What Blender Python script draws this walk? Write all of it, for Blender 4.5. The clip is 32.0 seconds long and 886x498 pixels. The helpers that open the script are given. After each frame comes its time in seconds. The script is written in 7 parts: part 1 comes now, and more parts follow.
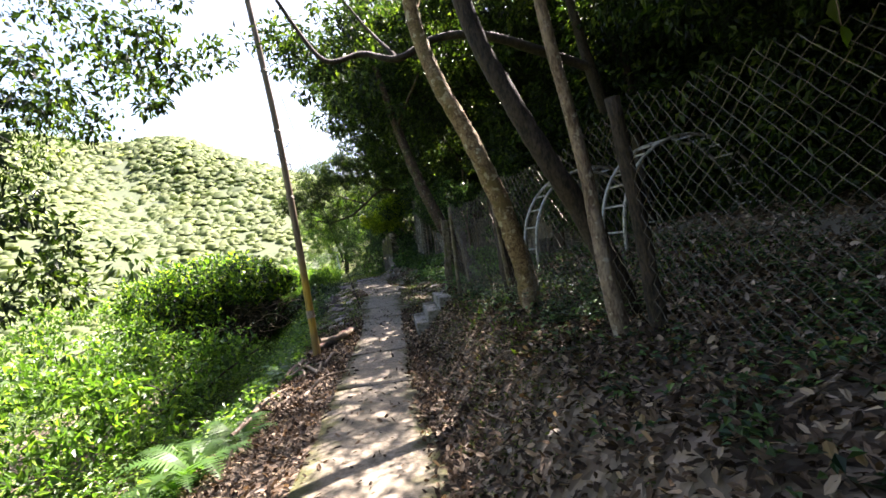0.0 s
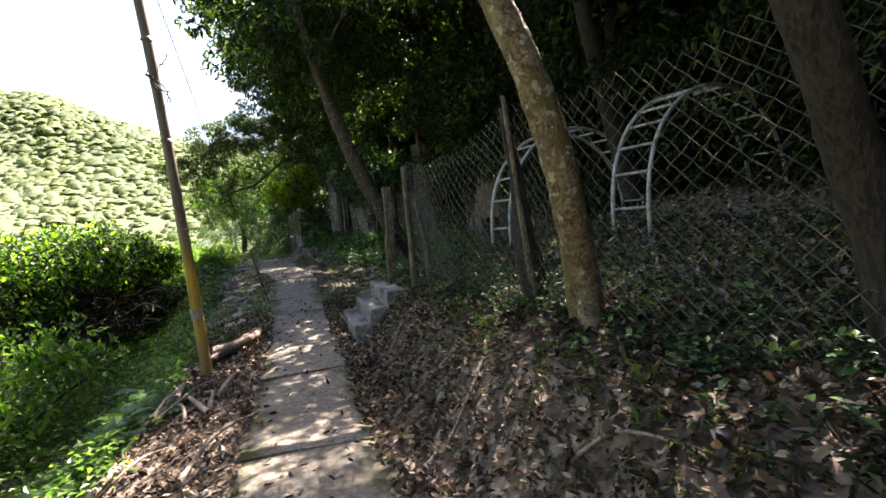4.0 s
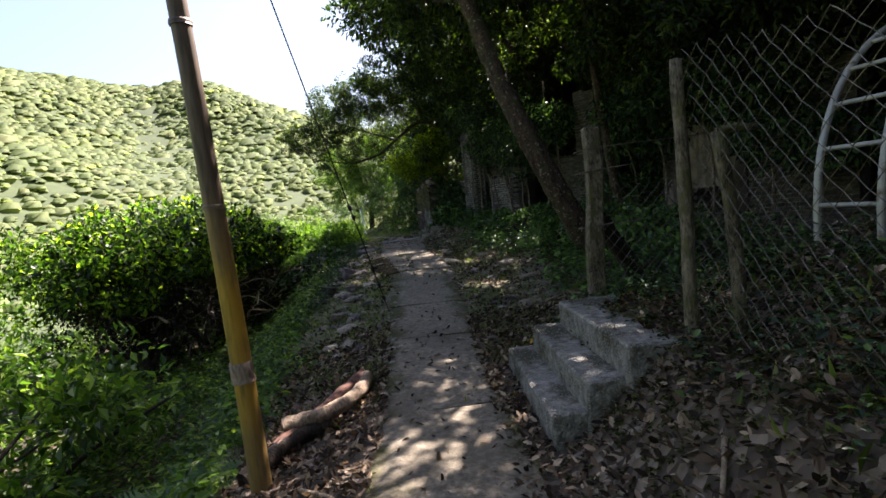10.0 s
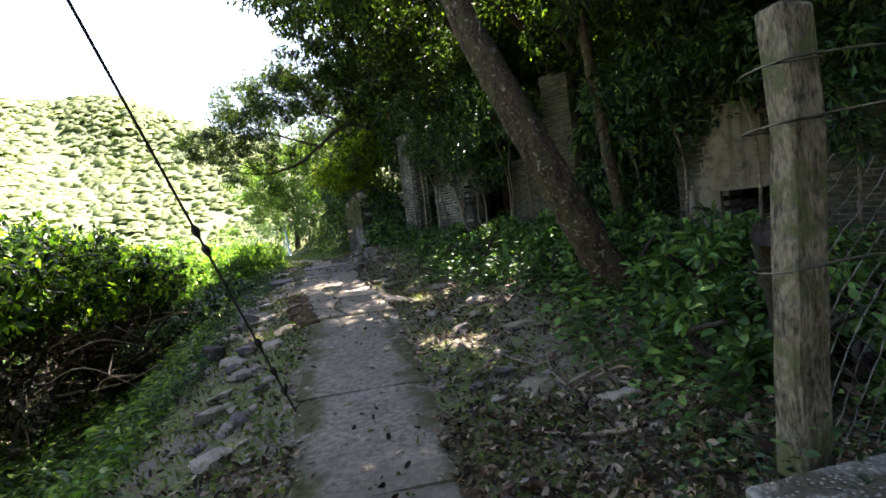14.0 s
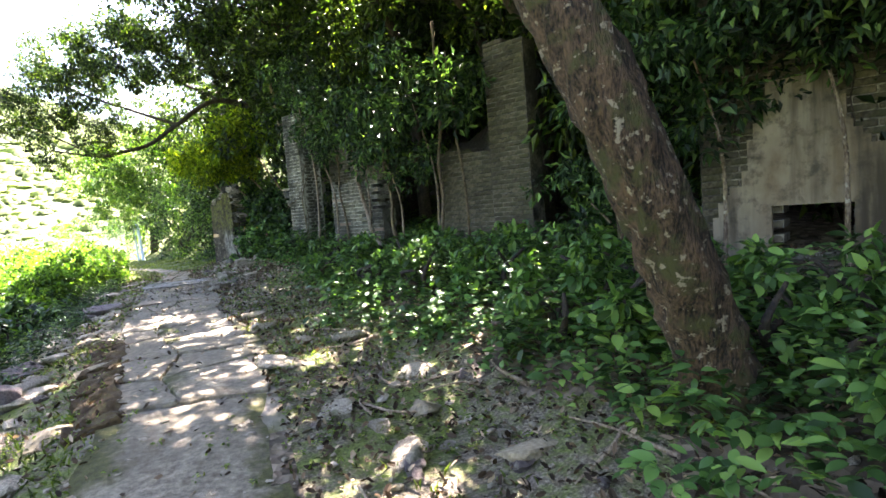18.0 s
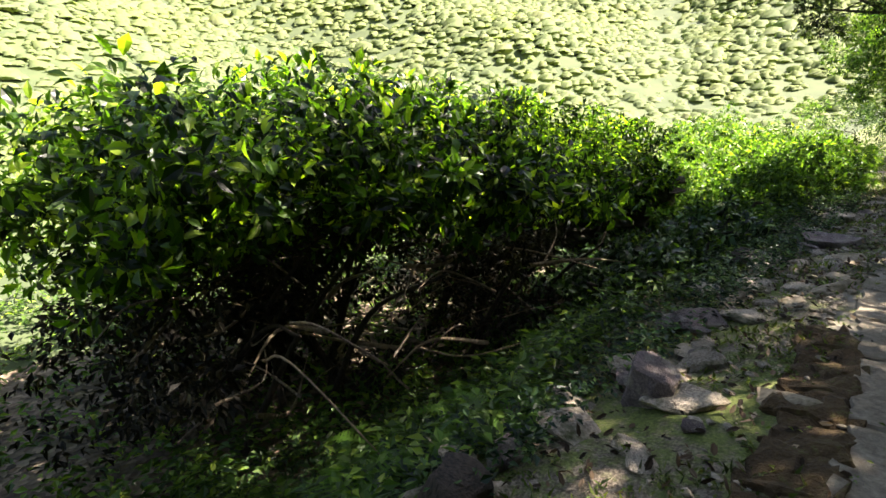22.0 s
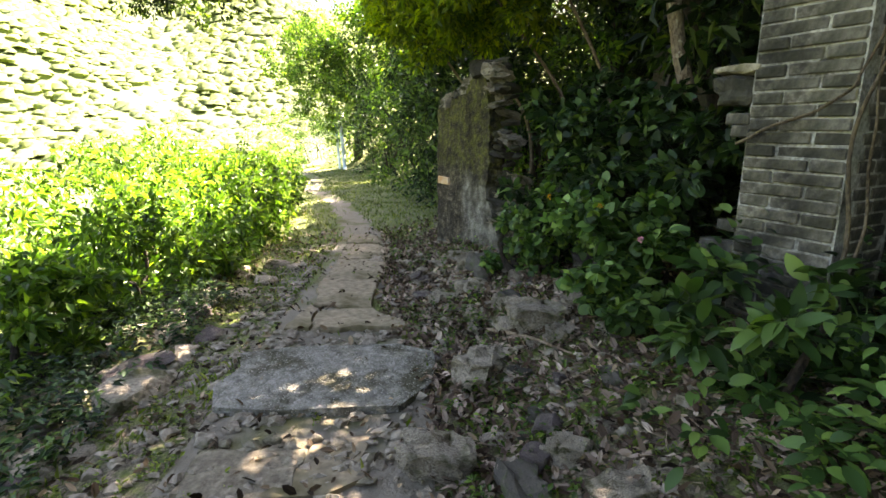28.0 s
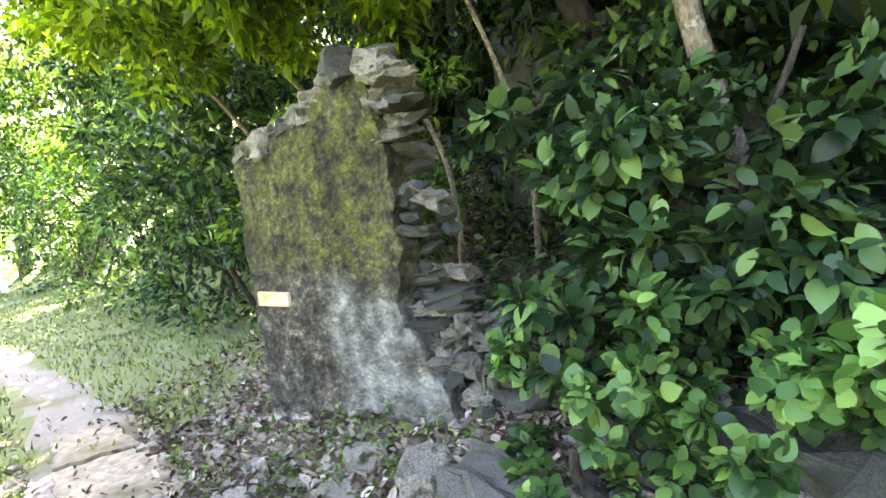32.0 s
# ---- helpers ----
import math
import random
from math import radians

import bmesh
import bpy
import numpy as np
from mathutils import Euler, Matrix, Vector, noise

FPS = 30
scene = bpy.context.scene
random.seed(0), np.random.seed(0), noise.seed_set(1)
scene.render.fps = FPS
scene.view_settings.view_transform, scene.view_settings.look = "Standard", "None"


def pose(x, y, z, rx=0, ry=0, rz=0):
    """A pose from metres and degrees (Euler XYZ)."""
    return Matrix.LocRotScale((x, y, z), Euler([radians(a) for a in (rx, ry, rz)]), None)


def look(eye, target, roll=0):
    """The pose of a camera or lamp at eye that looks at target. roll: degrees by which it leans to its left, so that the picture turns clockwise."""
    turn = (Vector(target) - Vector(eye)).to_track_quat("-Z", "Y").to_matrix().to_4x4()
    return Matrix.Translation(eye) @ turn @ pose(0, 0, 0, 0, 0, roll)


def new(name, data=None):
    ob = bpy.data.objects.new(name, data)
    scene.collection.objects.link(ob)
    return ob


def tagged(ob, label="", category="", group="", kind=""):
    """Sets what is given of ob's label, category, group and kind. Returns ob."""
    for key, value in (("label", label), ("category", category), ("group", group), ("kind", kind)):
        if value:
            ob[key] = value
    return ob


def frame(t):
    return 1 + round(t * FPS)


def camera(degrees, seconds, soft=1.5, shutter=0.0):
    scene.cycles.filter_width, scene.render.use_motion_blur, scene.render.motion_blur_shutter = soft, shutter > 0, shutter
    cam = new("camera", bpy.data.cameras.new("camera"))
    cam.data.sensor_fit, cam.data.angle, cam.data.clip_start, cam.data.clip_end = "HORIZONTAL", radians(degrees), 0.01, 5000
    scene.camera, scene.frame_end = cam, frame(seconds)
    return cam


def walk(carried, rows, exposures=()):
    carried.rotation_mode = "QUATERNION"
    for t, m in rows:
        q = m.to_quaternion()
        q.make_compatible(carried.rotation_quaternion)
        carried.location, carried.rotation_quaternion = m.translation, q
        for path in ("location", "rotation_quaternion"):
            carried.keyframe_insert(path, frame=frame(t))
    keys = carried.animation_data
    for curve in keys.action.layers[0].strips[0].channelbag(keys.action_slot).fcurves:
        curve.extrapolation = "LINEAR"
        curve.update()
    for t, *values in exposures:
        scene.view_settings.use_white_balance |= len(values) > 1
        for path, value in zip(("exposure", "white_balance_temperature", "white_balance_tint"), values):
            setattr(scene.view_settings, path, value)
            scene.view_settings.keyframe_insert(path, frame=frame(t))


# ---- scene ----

# ---- camera ----
cam = camera(80.2, 32.0, soft=1.6)
PATH = [
    (0, (0.09, 0.202, 1.344), (0.288, 2.192, 1.343), -7.4),
    (0.5, (0.016, 0.578, 1.348), (0.395, 2.542, 1.36), -7.2),
    (1, (0.04, 0.914, 1.332), (0.515, 2.857, 1.321), -7.2),
    (1.5, (0.046, 1.214, 1.327), (0.534, 3.153, 1.341), -7.4),
    (2, (-0.031, 1.528, 1.337), (0.423, 3.474, 1.279), -5.4),
    (2.5, (-0.091, 1.74, 1.298), (0.297, 3.701, 1.232), -5.3),
    (3, (-0.096, 2.03, 1.314), (0.258, 3.996, 1.206), -5.5),
    (3.5, (-0.196, 2.314, 1.333), (0.249, 4.26, 1.211), -5.5),
    (5.5, (-0.248, 3.33, 1.352), (0.411, 5.218, 1.307), -7.4),
    (6, (-0.213, 3.596, 1.372), (0.396, 5.501, 1.326), -9.1),
    (6.5, (-0.158, 3.88, 1.366), (0.39, 5.803, 1.353), -9.3),
    (7, (-0.168, 4.202, 1.368), (0.372, 6.127, 1.334), -8.3),
    (7.5, (-0.202, 4.443, 1.35), (0.286, 6.382, 1.31), -7.5),
    (8, (-0.195, 4.768, 1.371), (0.169, 6.732, 1.272), -6.8),
    (8.5, (-0.212, 5.004, 1.358), (0.042, 6.987, 1.282), -6.0),
    (9, (-0.246, 5.381, 1.388), (-0.06, 7.368, 1.265), -5.1),
    (9.5, (-0.283, 5.655, 1.349), (-0.171, 7.646, 1.202), -5.3),
    (10, (-0.245, 6.016, 1.379), (-0.167, 8.008, 1.219), -5.7),
    (10.5, (-0.258, 6.356, 1.409), (-0.117, 8.342, 1.223), -5.8),
    (11, (-0.277, 6.645, 1.376), (-0.072, 8.629, 1.225), -6.5),
    (11.5, (-0.218, 7.019, 1.416), (-0.047, 9.003, 1.231), -7.5),
    (12, (-0.226, 7.388, 1.414), (-0.035, 9.371, 1.247), -7.1),
    (12.5, (-0.225, 7.721, 1.381), (0.049, 9.697, 1.25), -7.1),
    (13, (-0.151, 8.101, 1.415), (0.151, 10.07, 1.236), -8.2),
    (13.5, (-0.154, 8.446, 1.396), (0.152, 10.417, 1.237), -7.8),
    (14, (-0.187, 8.766, 1.388), (0.146, 10.734, 1.261), -7.0),
    (14.5, (-0.132, 9.157, 1.402), (0.244, 11.116, 1.251), -7.2),
    (15, (-0.118, 9.503, 1.355), (0.382, 11.432, 1.189), -6.8),
    (15.5, (-0.121, 9.826, 1.343), (0.499, 11.721, 1.188), -6.4),
    (17.5, (0.016, 11.157, 1.434), (0.895, 12.941, 1.218), -4.9),
    (18, (0.038, 11.414, 1.465), (0.787, 13.262, 1.312), -4.6),
    (18.5, (-0.036, 11.871, 1.485), (0.601, 13.76, 1.333), -2.7),
    (19, (-0.087, 12.165, 1.449), (0.434, 14.092, 1.324), -2.4),
    (19.5, (-0.07, 12.529, 1.518), (0.212, 14.504, 1.373), -2.7),
    (20, (-0.126, 12.761, 1.508), (-0.175, 14.757, 1.396), -2.1),
    (20.5, (-0.265, 13.043, 1.567), (-0.705, 14.988, 1.421), -1.3),
    (21, (-0.387, 13.279, 1.58), (-1.245, 15.068, 1.327), -1.4),
    (21.5, (-0.468, 13.62, 1.601), (-1.686, 15.168, 1.257), -1.1),
    (22, (-0.651, 14.006, 1.621), (-2.068, 15.326, 1.121), 0.6),
    (22.5, (-0.704, 14.364, 1.587), (-2.285, 15.439, 1.001), -1.4),
    (23, (-0.713, 14.662, 1.597), (-2.39, 15.564, 0.983), -1.4),
    (23.5, (-0.799, 15.094, 1.6), (-2.51, 15.95, 1.018), -1.5),
    (24, (-0.824, 15.547, 1.568), (-2.546, 16.406, 1.024), -0.9),
    (24.5, (-0.787, 15.836, 1.631), (-2.502, 16.699, 1.069), 0.3),
    (26.5, (-0.51, 18.352, 1.853), (-1.688, 19.907, 1.412), 0.1),
    (27, (-0.481, 18.687, 1.862), (-1.319, 20.456, 1.453), 0.4),
    (27.5, (-0.33, 19.122, 1.903), (-0.788, 21.022, 1.476), 0.0),
    (28, (-0.306, 19.534, 1.81), (-0.276, 21.481, 1.352), 0.0),
    (28.5, (-0.319, 19.889, 1.791), (0.121, 21.784, 1.327), -0.6),
    (29, (-0.292, 20.268, 1.816), (0.394, 22.108, 1.435), -2.1),
    (29.5, (-0.435, 20.599, 1.811), (0.37, 22.404, 1.502), -3.0),
    (30, (-0.486, 20.927, 1.793), (0.308, 22.739, 1.497), -5.4),
    (30.5, (-0.492, 21.277, 1.781), (0.326, 23.082, 1.513), -5.5),
    (31, (-0.661, 21.638, 1.752), (0.274, 23.389, 1.503), -3.2),
    (31.5, (-0.749, 21.882, 1.776), (0.226, 23.607, 1.499), -5.4),
    (32, (-0.809, 22.247, 1.78), (0.2, 23.952, 1.507), -7.0),
]
EXPOSURES = [(0, 3.48, 6350, 22), (3, 3.48, 6350, 22), (6, 3.83, 6350, 22), (8, 3.38, 6350, 22), (9, 2.98, 6350, 22), (10, 2.83, 6350, 22), (11, 3.3, 6350, 22), (13, 3.9, 6350, 22), (15.5, 4.18, 6350, 22), (17.5, 5.35, 6500, 20), (18, 5.08, 6450, 20), (19, 4.68, 6400, 20), (20, 3.53, 6500, 20), (20.5, 2.98, 6600, 18), (21, 2.48, 6700, 16), (21.5, 2.63, 6850, 14), (22, 3.38, 6900, 14), (23, 3.86, 7050, 11), (24.5, 4.0, 7100, 10), (26.5, 3.86, 7350, 12), (27, 4.0, 7400, 13), (28, 4.63, 7600, 17), (29, 6.02, 7000, 25), (30, 6.26, 6900, 24), (31, 6.38, 6750, 22), (32, 6.48, 6750, 22)]
walk(cam, [(t, look(eye, target, roll)) for t, eye, target, roll in PATH], EXPOSURES)

# ---- world, sun, exposure ----
SUN_AZ, SUN_EL = radians(38), radians(55)      # compass turn from +y towards +x, height
world = bpy.data.worlds.new("sky_world")
scene.world = world
world.use_nodes = True
wn = world.node_tree.nodes
sky = wn.new("ShaderNodeTexSky")
sky.sky_type, sky.sun_disc = "NISHITA", False
sky.sun_elevation, sky.sun_rotation = SUN_EL, SUN_AZ
sky.air_density, sky.dust_density = 1.3, 3.0
world.node_tree.links.new(sky.outputs[0], wn["Background"].inputs[0])
wn["Background"].inputs[1].default_value = 0.04
sun = new("sun", bpy.data.lights.new("sun", "SUN"))
sun.data.energy, sun.data.angle, sun.data.color = 5.0, radians(0.5), (1.0, 0.93, 0.82)
sd = Vector((math.sin(SUN_AZ) * math.cos(SUN_EL), math.cos(SUN_AZ) * math.cos(SUN_EL), math.sin(SUN_EL)))
sun.matrix_world = look(sd * 60, (0, 0, 0))


# ---- materials ----
class Mat:
    """A node material with a Principled shader and short ways to add noise, ramps and bump."""

    def __init__(self, name, rough=0.8, metal=0.0, spec=0.3):
        self.m = bpy.data.materials.new(name)
        self.m.use_nodes = True
        self.t = self.m.node_tree
        self.n, self.l = self.t.nodes, self.t.links
        self.b = self.n["Principled BSDF"]
        self.b.inputs["Roughness"].default_value = rough
        self.b.inputs["Metallic"].default_value = metal
        self.b.inputs["Specular IOR Level"].default_value = spec
        self.co = self.n.new("ShaderNodeTexCoord").outputs["Object"]
        self.geo = None

    def noise(self, scale, detail=4.0, rough=0.6, stretch=None):
        t = self.n.new("ShaderNodeTexNoise")
        t.inputs["Scale"].default_value, t.inputs["Detail"].default_value, t.inputs["Roughness"].default_value = scale, detail, rough
        co = self.co
        if stretch:
            mp = self.n.new("ShaderNodeMapping")
            mp.inputs["Scale"].default_value = stretch
            self.l.new(co, mp.inputs[0])
            co = mp.outputs[0]
        self.l.new(co, t.inputs["Vector"])
        return t.outputs["Fac"]

    def voronoi(self, scale, feature="F1"):
        t = self.n.new("ShaderNodeTexVoronoi")
        t.feature = feature
        t.inputs["Scale"].default_value = scale
        self.l.new(self.co, t.inputs["Vector"])
        return t.outputs["Distance"]

    def ramp(self, fac, *stops):
        r = self.n.new("ShaderNodeValToRGB")
        e = r.color_ramp.elements
        while len(e) < len(stops):
            e.new(0.5)
        for el, (p, c) in zip(e, stops):
            el.position, el.color = p, (*c, 1)
        self.l.new(fac, r.inputs[0])
        return r.outputs[0]

    def mix(self, fac, a, b, mode="MIX"):
        m = self.n.new("ShaderNodeMix")
        m.data_type, m.blend_type = "RGBA", mode
        for sock, v in ((m.inputs[0], fac), (m.inputs[6], a), (m.inputs[7], b)):
            if isinstance(v, bpy.types.NodeSocket):
                self.l.new(v, sock)
            elif isinstance(v, tuple):
                sock.default_value = (*v, 1)
            else:
                sock.default_value = v
        return m.outputs[2]

    def rand(self, island=False):
        if island:
            return self.n.new("ShaderNodeNewGeometry").outputs["Random Per Island"]
        return self.n.new("ShaderNodeObjectInfo").outputs["Random"]

    def world_co(self):
        self.co = self.n.new("ShaderNodeNewGeometry").outputs["Position"]
        return self

    def colour(self, c):
        self.l.new(c, self.b.inputs["Base Color"])
        return self

    def bump(self, fac, strength=0.5, dist=0.01):
        bp = self.n.new("ShaderNodeBump")
        bp.inputs["Strength"].default_value, bp.inputs["Distance"].default_value = strength, dist
        self.l.new(fac, bp.inputs["Height"])
        self.l.new(bp.outputs[0], self.b.inputs["Normal"])
        return self


def leaf_material(name, dark, light, pale=None, gloss=0.45, through_amount=0.35, tint=(2.3, 2.6, 0.55), spec=0.25):
    """Leaf: varied from leaf to leaf, with light passing through it."""
    k = Mat(name, rough=gloss, spec=spec)
    r = k.rand(island=True)
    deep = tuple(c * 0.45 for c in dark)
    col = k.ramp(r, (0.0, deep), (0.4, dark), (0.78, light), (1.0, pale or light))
    big = k.world_co().noise(1.6, 3)
    col = k.mix(1.0, col, k.ramp(big, (0.35, (0.6, 0.6, 0.6)), (0.65, (1.25, 1.25, 1.25))), "MULTIPLY")
    k.colour(col)
    tr = k.n.new("ShaderNodeBsdfTranslucent")
    warm = k.mix(1.0, col, tint, "MULTIPLY")
    k.l.new(warm, tr.inputs[0])
    mx = k.n.new("ShaderNodeMixShader")
    mx.inputs[0].default_value = through_amount
    k.l.new(k.b.outputs[0], mx.inputs[1])
    k.l.new(tr.outputs[0], mx.inputs[2])
    k.l.new(mx.outputs[0], k.n["Material Output"].inputs[0])
    return k.m


def stone_like(name, a, b, moss=None, scale=6.0, rough=0.9, bump=0.6, dist=0.012, vary=0.25, grime=None):
    k = Mat(name, rough=rough)
    r = k.rand()
    n1, n2 = k.noise(scale, 6), k.noise(scale * 7, 5)
    col = k.mix(k.ramp(n2, (0.36, (0, 0, 0)), (0.64, (1, 1, 1))), a, b)
    col = k.mix(k.ramp(n1, (0.35, (0, 0, 0)), (0.65, (1, 1, 1))), col, k.mix(0.5, col, b))
    tone = k.ramp(r, (0.0, (1 - vary,) * 3), (1.0, (1 + vary,) * 3))
    col = k.mix(1.0, col, tone, "MULTIPLY")
    if moss:
        n3 = k.noise(scale * 0.6, 5)
        col = k.mix(k.ramp(n3, (0.52, (0, 0, 0)), (0.66, (1, 1, 1))), col, moss)
    if grime:
        n1b = k.noise(scale * 1.2, 5)
        k.world_co()
        g1, g2 = k.noise(1.7, 5, 0.6, (1, 1, 0.6)), k.noise(9, 5, 0.7)
        col = k.mix(k.ramp(k.mix(0.35, g1, g2), (0.45, (0, 0, 0)), (0.56, (1, 1, 1))), col, k.mix(0.75, col, grime))
        n1 = n1b
    k.colour(col)
    k.bump(k.mix(0.5, n1, n2), bump, dist)
    return k.m


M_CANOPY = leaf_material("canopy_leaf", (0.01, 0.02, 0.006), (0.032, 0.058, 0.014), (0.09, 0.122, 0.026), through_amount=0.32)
M_LIME = leaf_material("lime_leaf", (0.07, 0.11, 0.01), (0.17, 0.22, 0.018), (0.28, 0.29, 0.03), through_amount=0.5)
# Dry inner leaves, coloured near black to paint the shade inside the bush
M_INNER = leaf_material("dry_leaf_shade_tinted", (0.01, 0.008, 0.005), (0.025, 0.02, 0.01), (0.07, 0.05, 0.03), gloss=0.7, through_amount=0.08)
M_BUSH = leaf_material("bush_leaf", (0.008, 0.02, 0.004), (0.05, 0.105, 0.014), (0.21, 0.29, 0.034), gloss=0.36, through_amount=0.56)
M_SHRUB = leaf_material("shrub_leaf", (0.036, 0.075, 0.014), (0.09, 0.16, 0.028), (0.18, 0.24, 0.042), gloss=0.4, tint=(2.1, 2.5, 0.65))
M_HERB = leaf_material("herb_leaf", (0.016, 0.036, 0.014), (0.052, 0.1, 0.033), (0.14, 0.21, 0.056), gloss=0.42, through_amount=0.2, tint=(1.7, 2.0, 0.7), spec=0.2)
M_FRESH = leaf_material("fresh_leaf", (0.04, 0.088, 0.024), (0.105, 0.19, 0.048), (0.2, 0.3, 0.07), gloss=0.42, through_amount=0.25, tint=(1.7, 2.0, 0.7), spec=0.2)
M_FERN = leaf_material("fern_leaf", (0.05, 0.11, 0.015), (0.1, 0.2, 0.025), (0.14, 0.24, 0.035), gloss=0.5, through_amount=0.45)
M_GRASS = leaf_material("grass_blade", (0.06, 0.09, 0.02), (0.12, 0.16, 0.035), (0.2, 0.2, 0.07), gloss=0.5)
M_LITTER = leaf_material("dead_leaf", (0.036, 0.024, 0.015), (0.13, 0.088, 0.055), (0.42, 0.32, 0.22), gloss=0.85, through_amount=0.12, tint=(1.5, 1.2, 0.7), spec=0.15)
M_LITTER_PALE = leaf_material("pale_dead_leaf", (0.12, 0.082, 0.06), (0.3, 0.225, 0.175), (0.5, 0.4, 0.32), gloss=0.85, through_amount=0.1, tint=(1.5, 1.2, 0.8), spec=0.15)
M_OLIVE = leaf_material("olive_creeper_leaf", (0.022, 0.03, 0.008), (0.06, 0.075, 0.02), (0.12, 0.13, 0.045), gloss=0.6, spec=0.15)
# Leaf colours lifted and greyed so distance haze sits in the base colour
k = Mat("hazed_hillside_leaf", rough=0.8, spec=0.15)
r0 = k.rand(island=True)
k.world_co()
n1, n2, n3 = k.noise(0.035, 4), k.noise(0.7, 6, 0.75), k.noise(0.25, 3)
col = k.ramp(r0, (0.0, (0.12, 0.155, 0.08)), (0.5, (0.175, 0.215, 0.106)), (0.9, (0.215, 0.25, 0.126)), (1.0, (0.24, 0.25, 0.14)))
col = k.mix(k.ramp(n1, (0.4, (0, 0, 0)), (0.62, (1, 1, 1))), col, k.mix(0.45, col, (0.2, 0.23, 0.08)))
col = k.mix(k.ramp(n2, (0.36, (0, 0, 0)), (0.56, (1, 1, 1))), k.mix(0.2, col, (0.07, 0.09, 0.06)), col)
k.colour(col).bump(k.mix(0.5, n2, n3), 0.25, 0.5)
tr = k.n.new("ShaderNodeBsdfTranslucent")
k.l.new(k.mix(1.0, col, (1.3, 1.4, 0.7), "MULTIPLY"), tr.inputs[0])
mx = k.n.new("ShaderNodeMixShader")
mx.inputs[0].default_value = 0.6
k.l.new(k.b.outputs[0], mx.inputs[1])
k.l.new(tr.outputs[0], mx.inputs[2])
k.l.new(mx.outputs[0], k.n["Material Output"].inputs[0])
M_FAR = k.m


def bark(name, a, b, lichen=None, moss=None, scale=9.0, bump=0.8, spots=0.6, grain=0.35):
    k = Mat(name, rough=0.9)
    n1 = k.noise(scale, 6, 0.65, (1, 1, grain))
    n2 = k.noise(scale * 0.45, 4)
    n3 = k.noise(scale * 5, 3, 0.6, (1, 1, grain))
    col = k.mix(k.ramp(k.mix(0.5, n1, n3), (0.41, (0, 0, 0)), (0.58, (1, 1, 1))), a, b)
    if moss:
        col = k.mix(k.ramp(n2, (0.5, (0, 0, 0)), (0.62, (1, 1, 1))), col, moss)
    if lichen:
        n4 = k.noise(scale * 1.3, 3)
        col = k.mix(k.ramp(n4, (spots, (0, 0, 0)), (spots + 0.06, (1, 1, 1))), col, lichen)
    k.colour(col)
    k.bump(k.mix(0.5, n1, n3), bump, 0.03)
    return k.m


M_BARK_PALE = bark("pale_lichen_bark", (0.07, 0.04, 0.02), (0.25, 0.18, 0.095), (0.36, 0.31, 0.2), (0.13, 0.1, 0.035), scale=12, bump=1.0, spots=0.57, grain=0.8)
M_BARK_BROWN = bark("brown_bark", (0.01, 0.007, 0.005), (0.095, 0.058, 0.036), (0.22, 0.18, 0.135), (0.05, 0.048, 0.018), scale=17, bump=1.0, spots=0.6)
M_BARK_DARK = bark("dark_bark", (0.012, 0.01, 0.008), (0.05, 0.037, 0.027), scale=14)
M_BARK_GREY = bark("grey_bark", (0.08, 0.055, 0.04), (0.24, 0.185, 0.135), (0.32, 0.28, 0.22), scale=14)
M_DEADWOOD = bark("dead_wood", (0.13, 0.09, 0.06), (0.3, 0.23, 0.16), scale=14)
M_POST = bark("weathered_post", (0.04, 0.032, 0.022), (0.2, 0.165, 0.115), moss=(0.08, 0.08, 0.03), scale=16)

M_VINE = bark("brown_vine_bark", (0.045, 0.032, 0.02), (0.15, 0.115, 0.075), scale=20)
k = Mat("bamboo_pole_sun_band", rough=0.5)
n1 = k.noise(3, 4, 0.6, (1, 1, 0.4))
col = k.mix(k.ramp(n1, (0.42, (0, 0, 0)), (0.62, (1, 1, 1))), (0.42, 0.25, 0.03), (0.24, 0.15, 0.035))
col = k.mix(k.ramp(k.noise(25, 4, 0.6, (1, 1, 0.1)), (0.5, (0, 0, 0)), (0.75, (1, 1, 1))), col, (0.1, 0.075, 0.03))
# Weathered grey-brown above and at the foot; the yellow band between paints sunlight
old = k.ramp(k.noise(30, 4, 0.6, (1, 1, 0.12)), (0.35, (0.07, 0.05, 0.032)), (0.65, (0.17, 0.125, 0.085)))
spz = k.n.new("ShaderNodeSeparateXYZ")
k.l.new(k.co, spz.inputs[0])
hi = k.n.new("ShaderNodeMapRange")
hi.inputs[1].default_value, hi.inputs[2].default_value = 1.25, 1.85
k.l.new(spz.outputs[2], hi.inputs[0])
lo = k.n.new("ShaderNodeMapRange")
lo.inputs[1].default_value, lo.inputs[2].default_value = 0.7, 0.45
k.l.new(spz.outputs[2], lo.inputs[0])
# Mask of weathered top and foot, leaving the sunlit band in the colour
worn = k.n.new("ShaderNodeMath")
worn.operation = "MULTIPLY_ADD"
k.l.new(lo.outputs[0], worn.inputs[0])
worn.inputs[1].default_value = 0.55
k.l.new(hi.outputs[0], worn.inputs[2])
k.colour(k.mix(worn.outputs[0], col, old)).bump(n1, 0.2)
M_POLE = k.m

k = Mat("galvanised_wire", rough=0.45, metal=0.6)
k.colour(k.ramp(k.noise(20, 3), (0.4, (0.075, 0.065, 0.048)), (0.62, (0.17, 0.15, 0.115)), (0.75, (0.07, 0.042, 0.025))))
M_WIRE = k.m
k = Mat("worn_steel_tube", rough=0.5, metal=0.3)
k.colour(k.ramp(k.noise(9, 5), (0.35, (0.3, 0.29, 0.265)), (0.55, (0.4, 0.385, 0.35)), (0.68, (0.15, 0.1, 0.06))))
